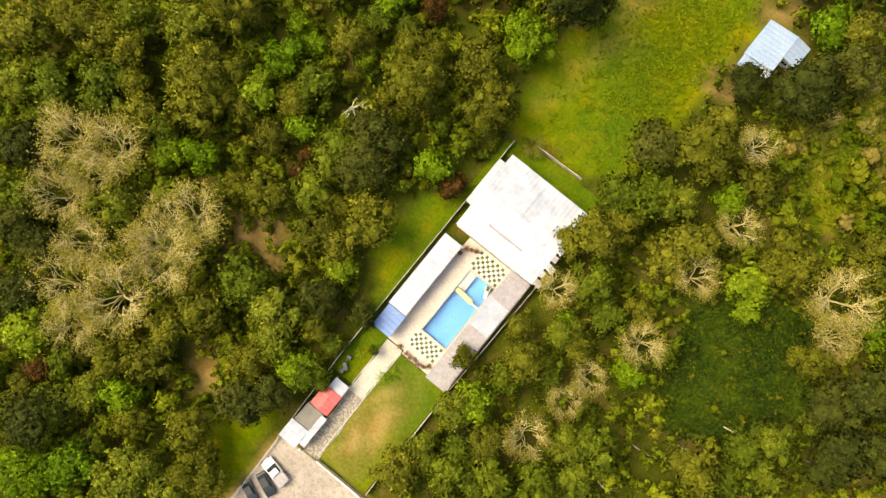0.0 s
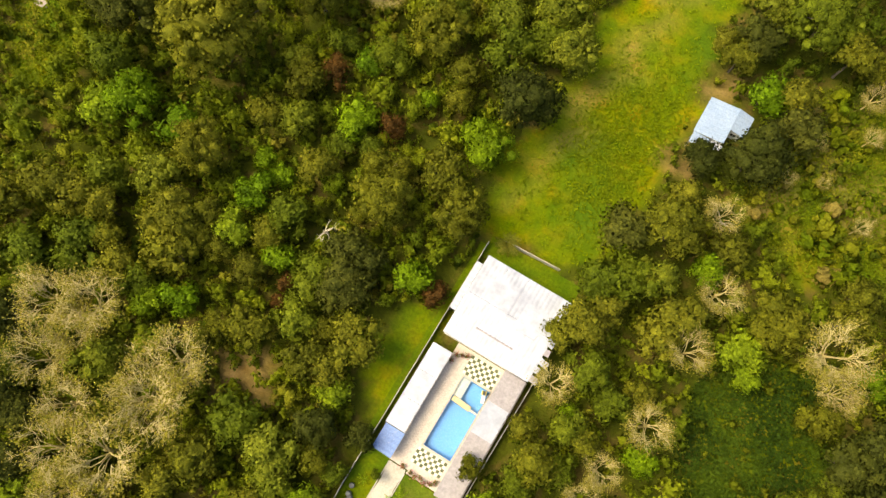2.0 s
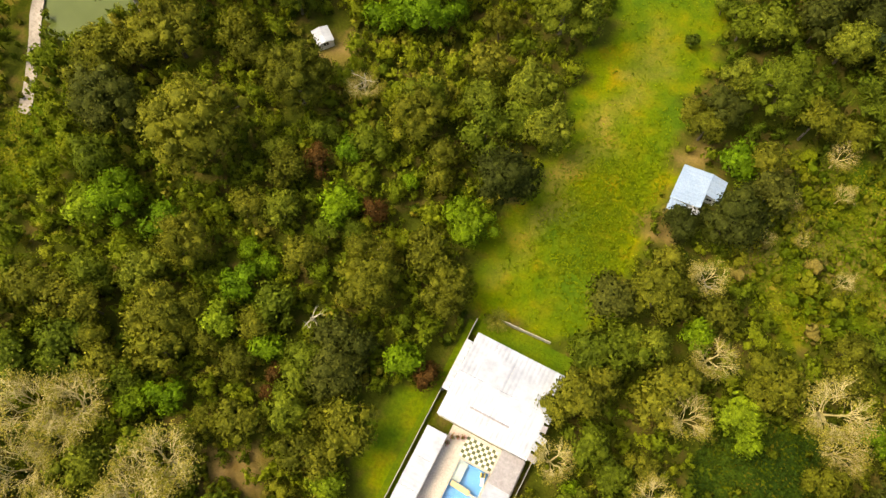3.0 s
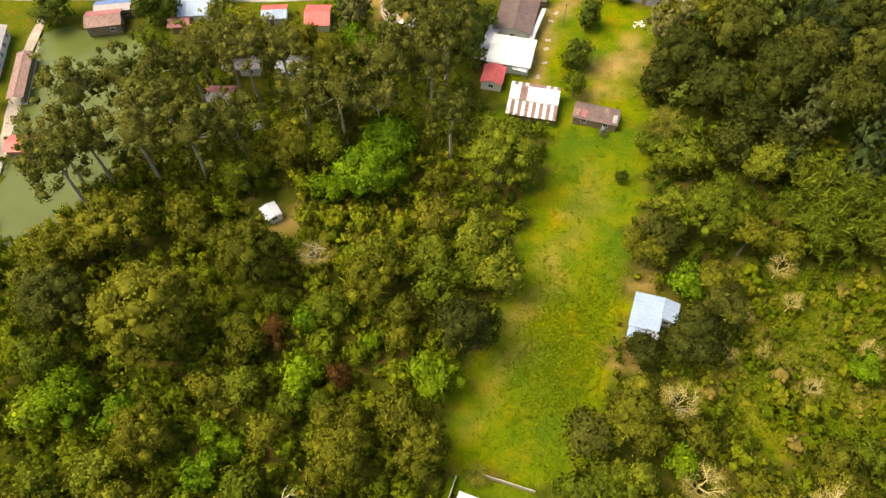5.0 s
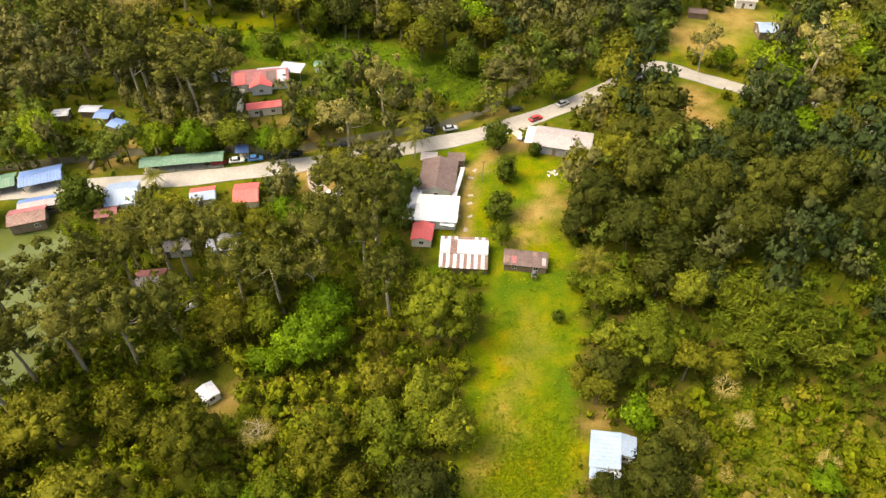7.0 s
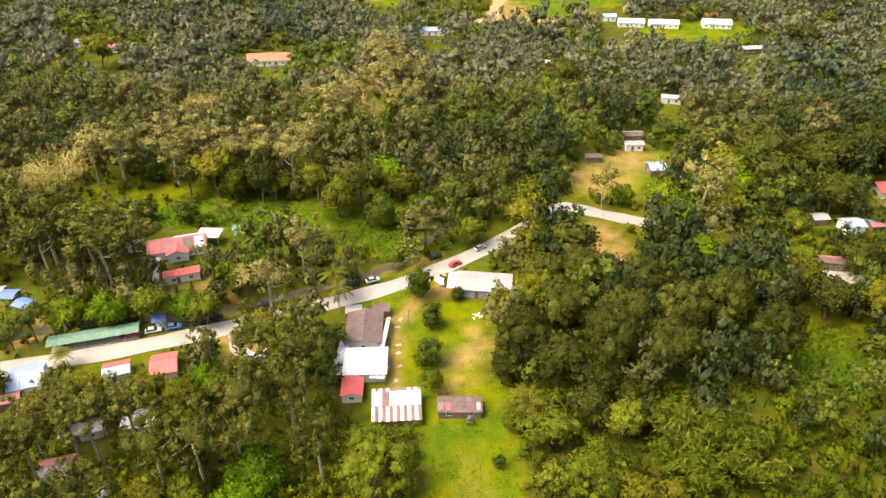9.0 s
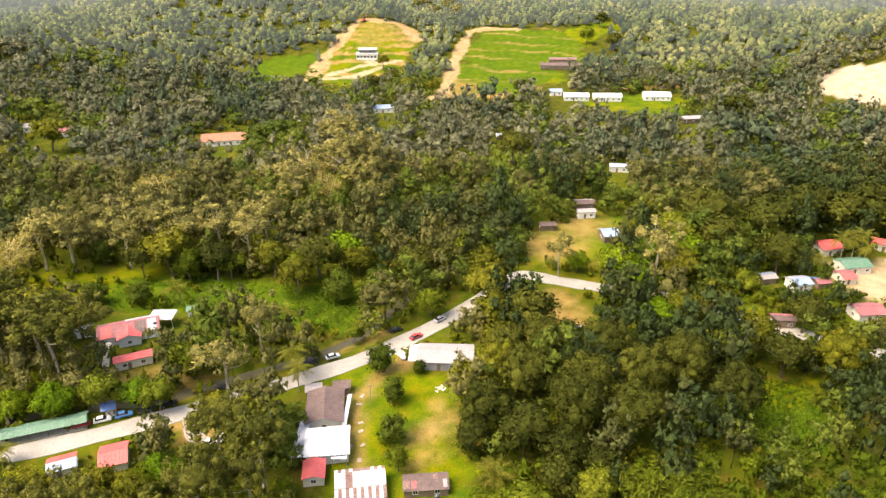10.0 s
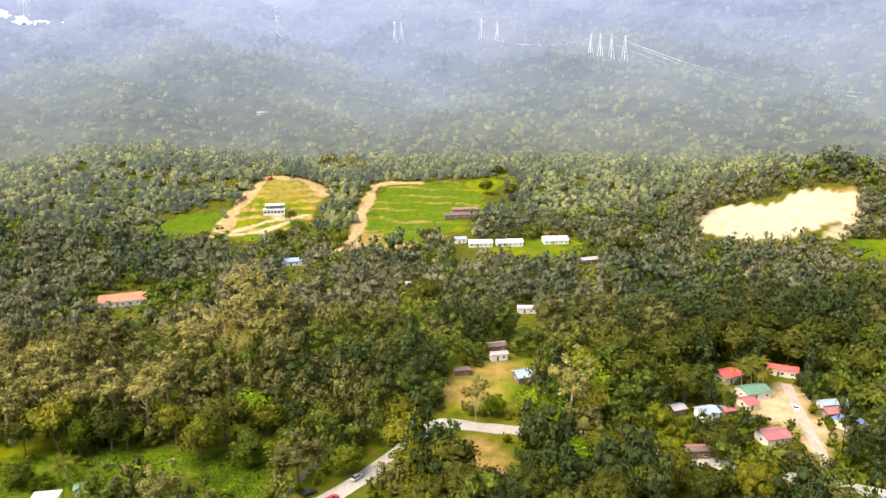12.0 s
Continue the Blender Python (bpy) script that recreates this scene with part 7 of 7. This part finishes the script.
def proto(seed, cards, length, width, lobes, shape, stem, tall=0.85, spread=0.62, fat=0.44, core=0.90):
    v, f, nrm, c = crown(seed, 4.5, tall, lobes, cards, length, width, spread, fat, shape=shape, core=core, low=-0.8, soft=0.16)
    v[:, 2] += stem
    n = len(v)  # a stem under the crown
    ring = np.array([(math.cos(k * 2.094) * 0.22, math.sin(k * 2.094) * 0.22) for k in range(3)])
    nrm = np.concatenate([nrm, np.c_[ring, np.zeros(3)] / 0.22, np.c_[ring, np.zeros(3)] / 0.22])
    v = np.concatenate([v, np.c_[ring, np.full(3, -0.5)], np.c_[ring * 0.6, np.full(3, stem)]])
    f = np.concatenate([f, np.array([(n + a, n + b, n + c) for k in range(3) for a, b, c in ((k, (k + 1) % 3, k + 3), ((k + 1) % 3, (k + 1) % 3 + 3, k + 3))])])
    return v, f, nrm


NEAR = [proto(200 + i, 230, 0.85, 0.5, 8, OCTA, 3.4 + 0.7 * (i % 3), core=0.75) for i in range(8)]
# where the eastern stand's deep shade is painted as a lower leaf tint
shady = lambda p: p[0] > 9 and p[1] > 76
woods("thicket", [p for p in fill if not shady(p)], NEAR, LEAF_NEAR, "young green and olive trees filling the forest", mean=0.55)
woods("thicket", [p for p in fill if shady(p)], NEAR, LEAF_NEAR, "young trees under the tall eastern stand, tinted dark for shade", mean=-0.02, vary=0.12)
saplings = scatter(17000, -110, 85, -66, 112, 0.9, 2.3, [(x, y, 0.72 * r) for x, y, r in planted + fill], 0.62)
LOW = [proto(250 + i, 62, 1.3, 0.85, 5, OCTA, 2.4 + 0.8 * (i % 3), core=0.75) for i in range(6)]
woods("thicket", [p for p in saplings if shady(p)], LOW, LEAF_NEAR, "saplings under the tall eastern stand, tinted dark for shade", mean=-0.02, vary=0.12)
woods("thicket", [p for p in saplings if not shady(p)], LOW, LEAF_NEAR, "saplings and shrubs crowding under the forest trees", rise=(0.8, 1.5), mean=0.55)
MID = [proto(300 + i, 250, 1.0, 0.5, 12, OCTA, 4.6 + 1.2 * (i % 4), 1.5, 0.72, 0.38, 0.66) for i in range(10)]
FAR = [proto(400 + i, 10, 1.3, 0.9, 6, ICO1, 2.2 + 0.5 * (i % 3), 1.1, 0.68, 0.38) for i in range(8)]
great_places = scatter(600, -330, 300, 120, 300, 7.5, 10.0, planted + [(x, y, 0.7 * r) for x, y, r in airy], 0.7)
mid_places = scatter(22000, -330, 300, 105, 300, 3.4, 7.0, great_places + planted + [(31.3, 128.8, 6.0)] + [(x, y, 0.7 * r) for x, y, r in airy] + fill, 0.50)
back_places = scatter(18000, -420, 400, 296, 500, 4.0, 8.8, mid_places, 0.50)
woods("woodland", great_places, [proto(350 + i, 520, 0.62, 0.34, 22, OCTA, 5.0 + 0.8 * (i % 3), 1.35, 0.78, 0.27, 0.70) for i in range(5)], LEAF_WOODS, "great broad-crowned forest trees above the rest", rise=(0.9, 1.2), mean=0.42)
BACK = [proto(500 + i, 115, 1.2, 0.64, 8, OCTA, 3.4 + 1.0 * (i % 3), 1.6, 0.72, 0.38, 0.76) for i in range(8)]
woods("woodland", [p for p in mid_places if is_fresh(p[0], p[1])], MID, LEAF_FRESH, "fresh green trees scattered through the forest", rise=(0.7, 1.3))
woods("woodland", [p for p in back_places if is_fresh(p[0], p[1])], BACK, LEAF_FRESH, "fresh green trees across the valley", rise=(0.7, 1.3))
mid_places, back_places = [p for p in mid_places if not is_fresh(p[0], p[1])], [p for p in back_places if not is_fresh(p[0], p[1])]
woods("woodland", [p for p in mid_places if p[0] < 14 or p[1] > 285], MID, LEAF_WOODS, "dense mixed forest of olive and dark green crowns", rise=(0.8, 1.55), mean=0.5)
# dark green trees, with deep shade put into a still lower tint
woods("woodland", [p for p in mid_places if not (p[0] < 14 or p[1] > 285)], MID, LEAF_WOODS, "tall dark green stand behind the village, tinted darker for shade", rise=(1.0, 1.7), mean=-0.06)
woods("woodland", back_places, BACK, LEAF_BACK, "forest of dark and olive crowns across the valley, haze in its colour", vary=0.22, rise=(0.8, 1.55))
far_places = [p for p in scatter(9500, -620, 620, 480, 800, 4.4, 9.4, back_places, 0.40) if math.hypot(p[0], p[1]) < 800]
woods("woodland", far_places, FAR, HILL_LEAF, "forest covering the low hills, with haze painted on", rise=(0.8, 1.6))

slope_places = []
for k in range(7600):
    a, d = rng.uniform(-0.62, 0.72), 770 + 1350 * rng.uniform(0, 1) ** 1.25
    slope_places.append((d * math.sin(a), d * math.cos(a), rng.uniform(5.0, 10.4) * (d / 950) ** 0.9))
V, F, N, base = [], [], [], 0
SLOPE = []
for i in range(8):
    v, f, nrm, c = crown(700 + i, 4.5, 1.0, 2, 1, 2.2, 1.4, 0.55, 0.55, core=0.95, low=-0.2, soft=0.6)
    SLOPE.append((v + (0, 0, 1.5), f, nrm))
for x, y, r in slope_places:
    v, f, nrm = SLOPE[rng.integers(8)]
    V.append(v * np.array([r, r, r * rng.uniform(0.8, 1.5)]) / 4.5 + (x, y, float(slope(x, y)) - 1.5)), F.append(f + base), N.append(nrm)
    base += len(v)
tagged(new("woodland", mesh_from("woodland", np.concatenate(V), np.concatenate(F), SLOPE_LEAF, normals=np.concatenate(N))), "forest on the lower slopes, paled by painted mist", "woodland", kind="stuff")

# undergrowth
SHRUB = []
for i in range(8):
    v, f, nrm, c = crown(600 + i, 1.6, 0.6, 2, 30, 0.56, 0.38, 0.66, 0.46, shape=ICO1, core=0.75)
    v[:, 2] += 0.55
    SHRUB.append((v * (4.5 / 1.6), f, nrm))
xs, ys = np.r_[rng.uniform(-190, 190, 1900), rng.uniform(60, 180, 550), rng.uniform(-150, -60, 150)], np.r_[rng.uniform(120, 275, 1900), rng.uniform(155, 235, 550), rng.uniform(134, 150, 150)]
ok = closed(xs, ys, np.full(2600, 1.0)) | (inside(xs, ys, MEADOW_WEST) & (rng.uniform(0, 1, 2600) < 0.35))
for hx, hy in houses:
    ok &= np.hypot(xs - hx, ys - hy) > 5.5
woods("undergrowth", [(x, y, r) for x, y, r in zip(xs[ok], ys[ok], rng.uniform(1.4, 3.6, ok.sum()))], SHRUB, LEAF_SHRUB, "bushes and saplings along the stream and road", "undergrowth")
xs, ys = rng.uniform(-125, 90, 9000), rng.uniform(-70, 140, 9000)
ok = (np.abs(xs) < 0.80 * np.abs(ys + 60) + 70)
for area in (LANE, POND_EDGE, LAWN_WEST, LAWN_SOUTH, PARK, [(-9, -60), (11, -60), (11.5, 31), (-9, 31)], [(12, 61), (23, 61), (23, 73), (12, 73)]):
    ok &= ~inside(xs, ys, area)
ok &= near_line(xs, ys, ROAD) > 5.0
for hx, hy in houses:
    ok &= np.hypot(xs - hx, ys - hy) > 5.0
shrubs = [(x, y, r) for x, y, r in zip(xs[ok], ys[ok], rng.uniform(0.7, 2.3, ok.sum()))][:1500]
woods("undergrowth", shrubs, SHRUB, LEAF_SHRUB, "tangled green and yellowish undergrowth on the forest floor", "undergrowth")

xs, ys = rng.uniform(-112, -8, 2300), rng.uniform(-66, 76, 2300)
ok = closed(xs, ys, np.full(2300, 1.5)) & (np.abs(xs) < 0.80 * np.abs(ys + 60) + 70)
for hx, hy in houses:
    ok &= np.hypot(xs - hx, ys - hy) > 5.0
woods("undergrowth", [(x, y, r) for x, y, r in zip(xs[ok], ys[ok], rng.uniform(1.0, 2.8, ok.sum()))], SHRUB, LEAF_NEAR, "fresh green shrubs crowding between the forest trees", "undergrowth", vary=0.4, mean=0.55)
xs, ys = rng.uniform(24, 68, 300), rng.uniform(48, 94, 300)
ok = inside(xs, ys, WILD_EAST)
woods("undergrowth", [(x, y, r) for x, y, r in zip(xs[ok], ys[ok], rng.uniform(0.5, 1.0, ok.sum()) ** 2 * 3.6)], SHRUB, LEAF_SCRUB, "low yellow-green bushes on the rough ground", "undergrowth", vary=0.4, mean=0.55)

# grass of the meadow lane
n = 30000
xs, ys = rng.uniform(-16, 13, n), rng.uniform(29, 130, n)
keep = inside(xs, ys, LANE)
thick = np.exp(-((xs - 4) / 7) ** 2 - ((ys - 56) / 13) ** 2) + 0.05
keep &= rng.uniform(0, 1, n) < thick
xs, ys = xs[keep], ys[keep]
at = np.stack([xs, ys, 0.15 + rng.uniform(0, 0.35, len(xs))], -1)
v, f = leaf_cards(rng, at, np.tile([0, 0, 2.5], (len(at), 1)), 0.7, 0.3)
tagged(new("meadow_grass", mesh_from("meadow_grass", v, f, GRASS_TUFT, tint=np.repeat(rng.uniform(0.2, 0.75, len(at)), 4))), "tall yellow-green grass of the meadow lane", "grass", kind="stuff")


def ground_leaves(name, area, count, length, width, low, high, material, label, category):
    """Leaves and blades lying thick over a patch of open ground."""
    ax, ay = np.array(area).T
    px, py = rng.uniform(ax.min(), ax.max(), count), rng.uniform(ay.min(), ay.max(), count)
    ok = inside(px + rng.normal(size=count), py + rng.normal(size=count), area)
    px, py = px[ok], py[ok]
    hump = 0.5 + 0.5 * np.sin(px * 0.9 + 2 * np.sin(py * 0.5)) * np.cos(py * 1.1)
    at = np.stack([px, py, low + (high - low) * hump * rng.uniform(0.3, 1, len(px))], -1)
    v, f = leaf_cards(rng, at, np.tile([0, 0, 1.0], (len(at), 1)), length, width)
    tone = np.clip(0.35 + 0.3 * np.sin(px * 0.35 + 1.5 * np.sin(py * 0.28)) + rng.normal(0, 0.16, len(px)), 0, 1)
    tagged(new(name, mesh_from(name, v, f, material, tint=np.repeat(tone, 4))), label, category, kind="stuff")


ground_leaves("creepers", VINE_EAST, 14000, 0.62, 0.46, 0.1, 0.7, LEAF_CREEPER, "mat of deep green creepers over open ground", "creepers")
ground_leaves("scrub", WEEDS_WEST, 4500, 0.7, 0.45, 0.05, 0.6, LEAF_SCRUB, "bright weeds and grass beside the pond dike", "weeds")
ground_leaves("scrub", WILD_EAST, 15000, 0.60, 0.36, 0.05, 0.8, LEAF_SCRUB, "rough yellow-green scrub with brown dry patches", "scrub")
ground_leaves("creepers", CLEARING_EAST, 3500, 0.7, 0.5, 0.1, 0.6, LEAF_WEED, "green creepers in a clearing of the forest", "creepers")
ground_leaves("creepers", MEADOW_MID, 5000, 0.8, 0.4, 0.05, 0.4, LEAF_WEED, "lush green weeds of the valley meadow", "weeds")
ground_leaves("creepers", MEADOW_NORTH, 4500, 0.8, 0.4, 0.05, 0.5, LEAF_WEED, "lush green weeds beside the stream", "weeds")


# ---- power line on the mountain ----
def pylon(x, y, tall):
    z = float(slope(x, y)) - 1.0
    ob = thing("pylon", pose(x, y, z, 0, 0, 25), "steel lattice power pylon on the mountainside, paled for haze", "pylon", "pylons of the power line")
    w = tall * 0.09
    for sx in (-1, 1):
        for sy in (-1, 1):
            bm = bmesh.new()
            tube(bm, [(sx * w, sy * w, 0), (sx * w * 0.3, sy * w * 0.3, tall * 0.7), (sx * 0.3, sy * 0.3, tall)], [0.55, 0.45, 0.35], 4)
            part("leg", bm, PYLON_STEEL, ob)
    for k in range(5):
        a, b = tall * k / 6, tall * (k + 1) / 6
        wa, wb = w * (1 - k / 7.5), w * (1 - (k + 1) / 7.5)
        bm = bmesh.new()
        tube(bm, [(-wa, -wa, a), (wb, -wb, b)], [0.3, 0.3], 3)
        tube(bm, [(wa, -wa, a), (-wb, -wb, b)], [0.3, 0.3], 3)
        part("brace", bm, PYLON_STEEL, ob)
    for h in (0.68, 0.80, 0.92):
        bm = bmesh.new()
        tube(bm, [(-tall * 0.13, 0, tall * h), (0, 0, tall * (h + 0.03)), (tall * 0.13, 0, tall * h)], [0.2, 0.55, 0.2], 4)
        part("arm", bm, PYLON_STEEL, ob)
    return Vector((x, y, z + tall * 0.85))


tops = [pylon(x, y, t) for x, y, t in ((453, 1277, 46), (468, 1267, 46), (487, 1261, 46), (492, 1210, 48), (-145, 1677, 78), (119, 1656, 48), (137, 1686, 48), (309, 1593, 48), (340, 1569, 40), (-730, 1814, 80))]
for k, (a, b, dz) in enumerate(((3, (760, 960, 78), 0), (3, (770, 940, 70), -5), (2, (770, 970, 84), 3), (2, (780, 950, 64), -9), (0, (340, 1569, 196), 0), (1, (309, 1593, 200), 2))):
    start, end = tops[a] + Vector((0, 0, dz)), Vector(b)
    bm = bmesh.new()
    tube(bm, [start.lerp(end, i / 12) + Vector((0, 0, -34 * 4 * (i / 12) * (1 - i / 12) * 0.5)) for i in range(13)], [0.13] * 13, 3)
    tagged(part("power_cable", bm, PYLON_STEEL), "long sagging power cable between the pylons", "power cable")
for x, y, w, label in ((-145, 1672, 16, "pale concrete terrace under the pylon"), (-119, 1033, 14, "white farm building on the misty slope"), (-24, 2246, 22, "white building high on the slope")):
    z = float(slope(x, y))
    far_house = thing("hill_building", pose(x, y, z, 0, 0, 8), label, "building")
    part("wall", block(-w / 2, w / 2, -3, 3, -8, 5), WHITE_WALL, far_house)
    sheet("roof_slope", w + 1, 4, 0.8, WHITE_TIN, far_house, pose(0, 0, 6))
    sheet("roof_slope", w + 1, 4, 0.8, WHITE_TIN, far_house, pose(0, 0, 6, 0, 0, 180))
cx, cy = np.meshgrid(np.linspace(-880, -660, 23), np.linspace(1770, 1850, 9))
cz = slope(cx, cy) + 9 - 14 * np.clip(np.hypot((cx + 770) / 105, (cy - 1810) / 38 + 0.2 * np.sin(cx / 17)) - 0.75, 0, 2)
g = np.arange(cx.size).reshape(cx.shape)
tagged(new("cutting", mesh_from("cutting", np.stack([cx.ravel(), cy.ravel(), cz.ravel()], -1), np.stack([g[:-1, :-1], g[:-1, 1:], g[1:, 1:], g[1:, :-1]], -1).reshape(-1, 4), WHITE_WALL, smooth=True)),
       "bare white cutting high on the mountainside", "cutting", kind="structure")
SNAGS = [(-31.8, 15.3, 7), (-24.7, 13.3, 6), (13.8, -14.5, 5), (-28.4, 29.0, 5), (-46.4, 57.6, 7), (24.4, 51.5, 4)]
GARDEN_PLANTS = [(1.1, -14.7, 0.8), (0.5, -16.0, 0.7), (-5.2, -15.1, 0.5)]


# ---- dead wood, garden plants, machines ----
def fallen_log(ax, ay, bx, by, girth=0.16):
    a, b = Vector((ax, ay, float(height(ax, ay)) + girth)), Vector((bx, by, float(height(bx, by)) + girth + 0.5))
    ob = thing("fallen_log", pose(0, 0, 0), "pale dead tree trunk lying among undergrowth", "log", "fallen trunks in the forest")
    bm = bmesh.new()
    mid = a.lerp(b, 0.5) + Vector((0.1, -0.15, 0.05))
    tube(bm, [a, mid, b], [girth, girth * 0.85, girth * 0.5], 7)
    part("trunk", bm, LOG, ob)
    bm = bmesh.new()
    tube(bm, [mid, mid + Vector((0.5, 0.6, 0.5))], [girth * 0.4, girth * 0.12], 5)
    part("stub", bm, LOG, ob)


for ends in ((48.1, 13.0, 53.1, 14.3), (38.6, 1.4, 42.4, 1.9), (36.6, -6.5, 40.6, -7.1), (44.2, 6.0, 46.2, 6.4)):
    fallen_log(*ends)
fallen_log(-123.3, 125.2, -125.9, 137.3, 0.45)


def snag(x, y, tall, seed):
    """A standing dead tree with a few bleached limbs."""
    r = random.Random(seed)
    ob = thing("dead_tree", pose(x, y, 0, 0, 0, r.uniform(0, 360)), "bleached dead tree standing with broken limbs", "dead tree", "dead trees")
    bm = bmesh.new()
    pts = [Vector((0, 0, -0.2)), Vector((0.2, 0.1, tall * 0.35)), Vector((0.5, -0.2, tall * 0.7)), Vector((0.9, 0.1, tall))]
    tube(bm, pts, [0.2, 0.16, 0.12, 0.05], 6)
    part("trunk", bm, LOG, ob)
    for k in range(7):
        s = pts[1].lerp(pts[3], r.uniform(0.0, 0.9))
        a = r.uniform(0, 6.28)
        e = s + Vector((math.cos(a), math.sin(a), r.uniform(0.2, 0.9))) * r.uniform(1.0, 2.6)
        bm = bmesh.new()
        tube(bm, [s, s.lerp(e, 0.5) + Vector((0, 0, 0.2)), e], [0.09, 0.065, 0.025], 5)
        for q in range(2):
            t = e + Vector((r.uniform(-0.8, 0.8), r.uniform(-0.8, 0.8), r.uniform(0.1, 0.7)))
            tube(bm, [s.lerp(e, 0.7), t], [0.04, 0.015], 4)
        part("limb", bm, LOG, ob)


for i, (x, y, tall) in enumerate(SNAGS):
    snag(x, y, tall, i)
for x, y, s in GARDEN_PLANTS:
    palm(x, y, 0.5, s, BANANA, 9)

digger = thing("excavator", pose(-66, 599, float(height(-66, 599)), 0, 0, 40), "small red excavator on the hilltop terrace", "excavator")
for s in (-1, 1):
    part("track", block(-1.8, 1.8, s * 1.1 - 0.3, s * 1.1 + 0.3, 0, 0.8, bevel=0.15), RUBBER, digger)
part("body", block(-1.6, 1.0, -1.3, 1.3, 0.85, 2.2, bevel=0.1), RED_TIN, digger)
part("cab", block(0.2, 1.5, -1.2, -0.1, 2.2, 3.2, bevel=0.08), GLASS, digger)
bm = bmesh.new()
tube(bm, [(1.0, 0.3, 2.0), (3.2, 0.3, 4.2), (5.2, 0.3, 3.2), (5.4, 0.3, 1.0)], [0.3, 0.26, 0.2, 0.16], 5)
part("boom", bm, RED_TIN, digger)
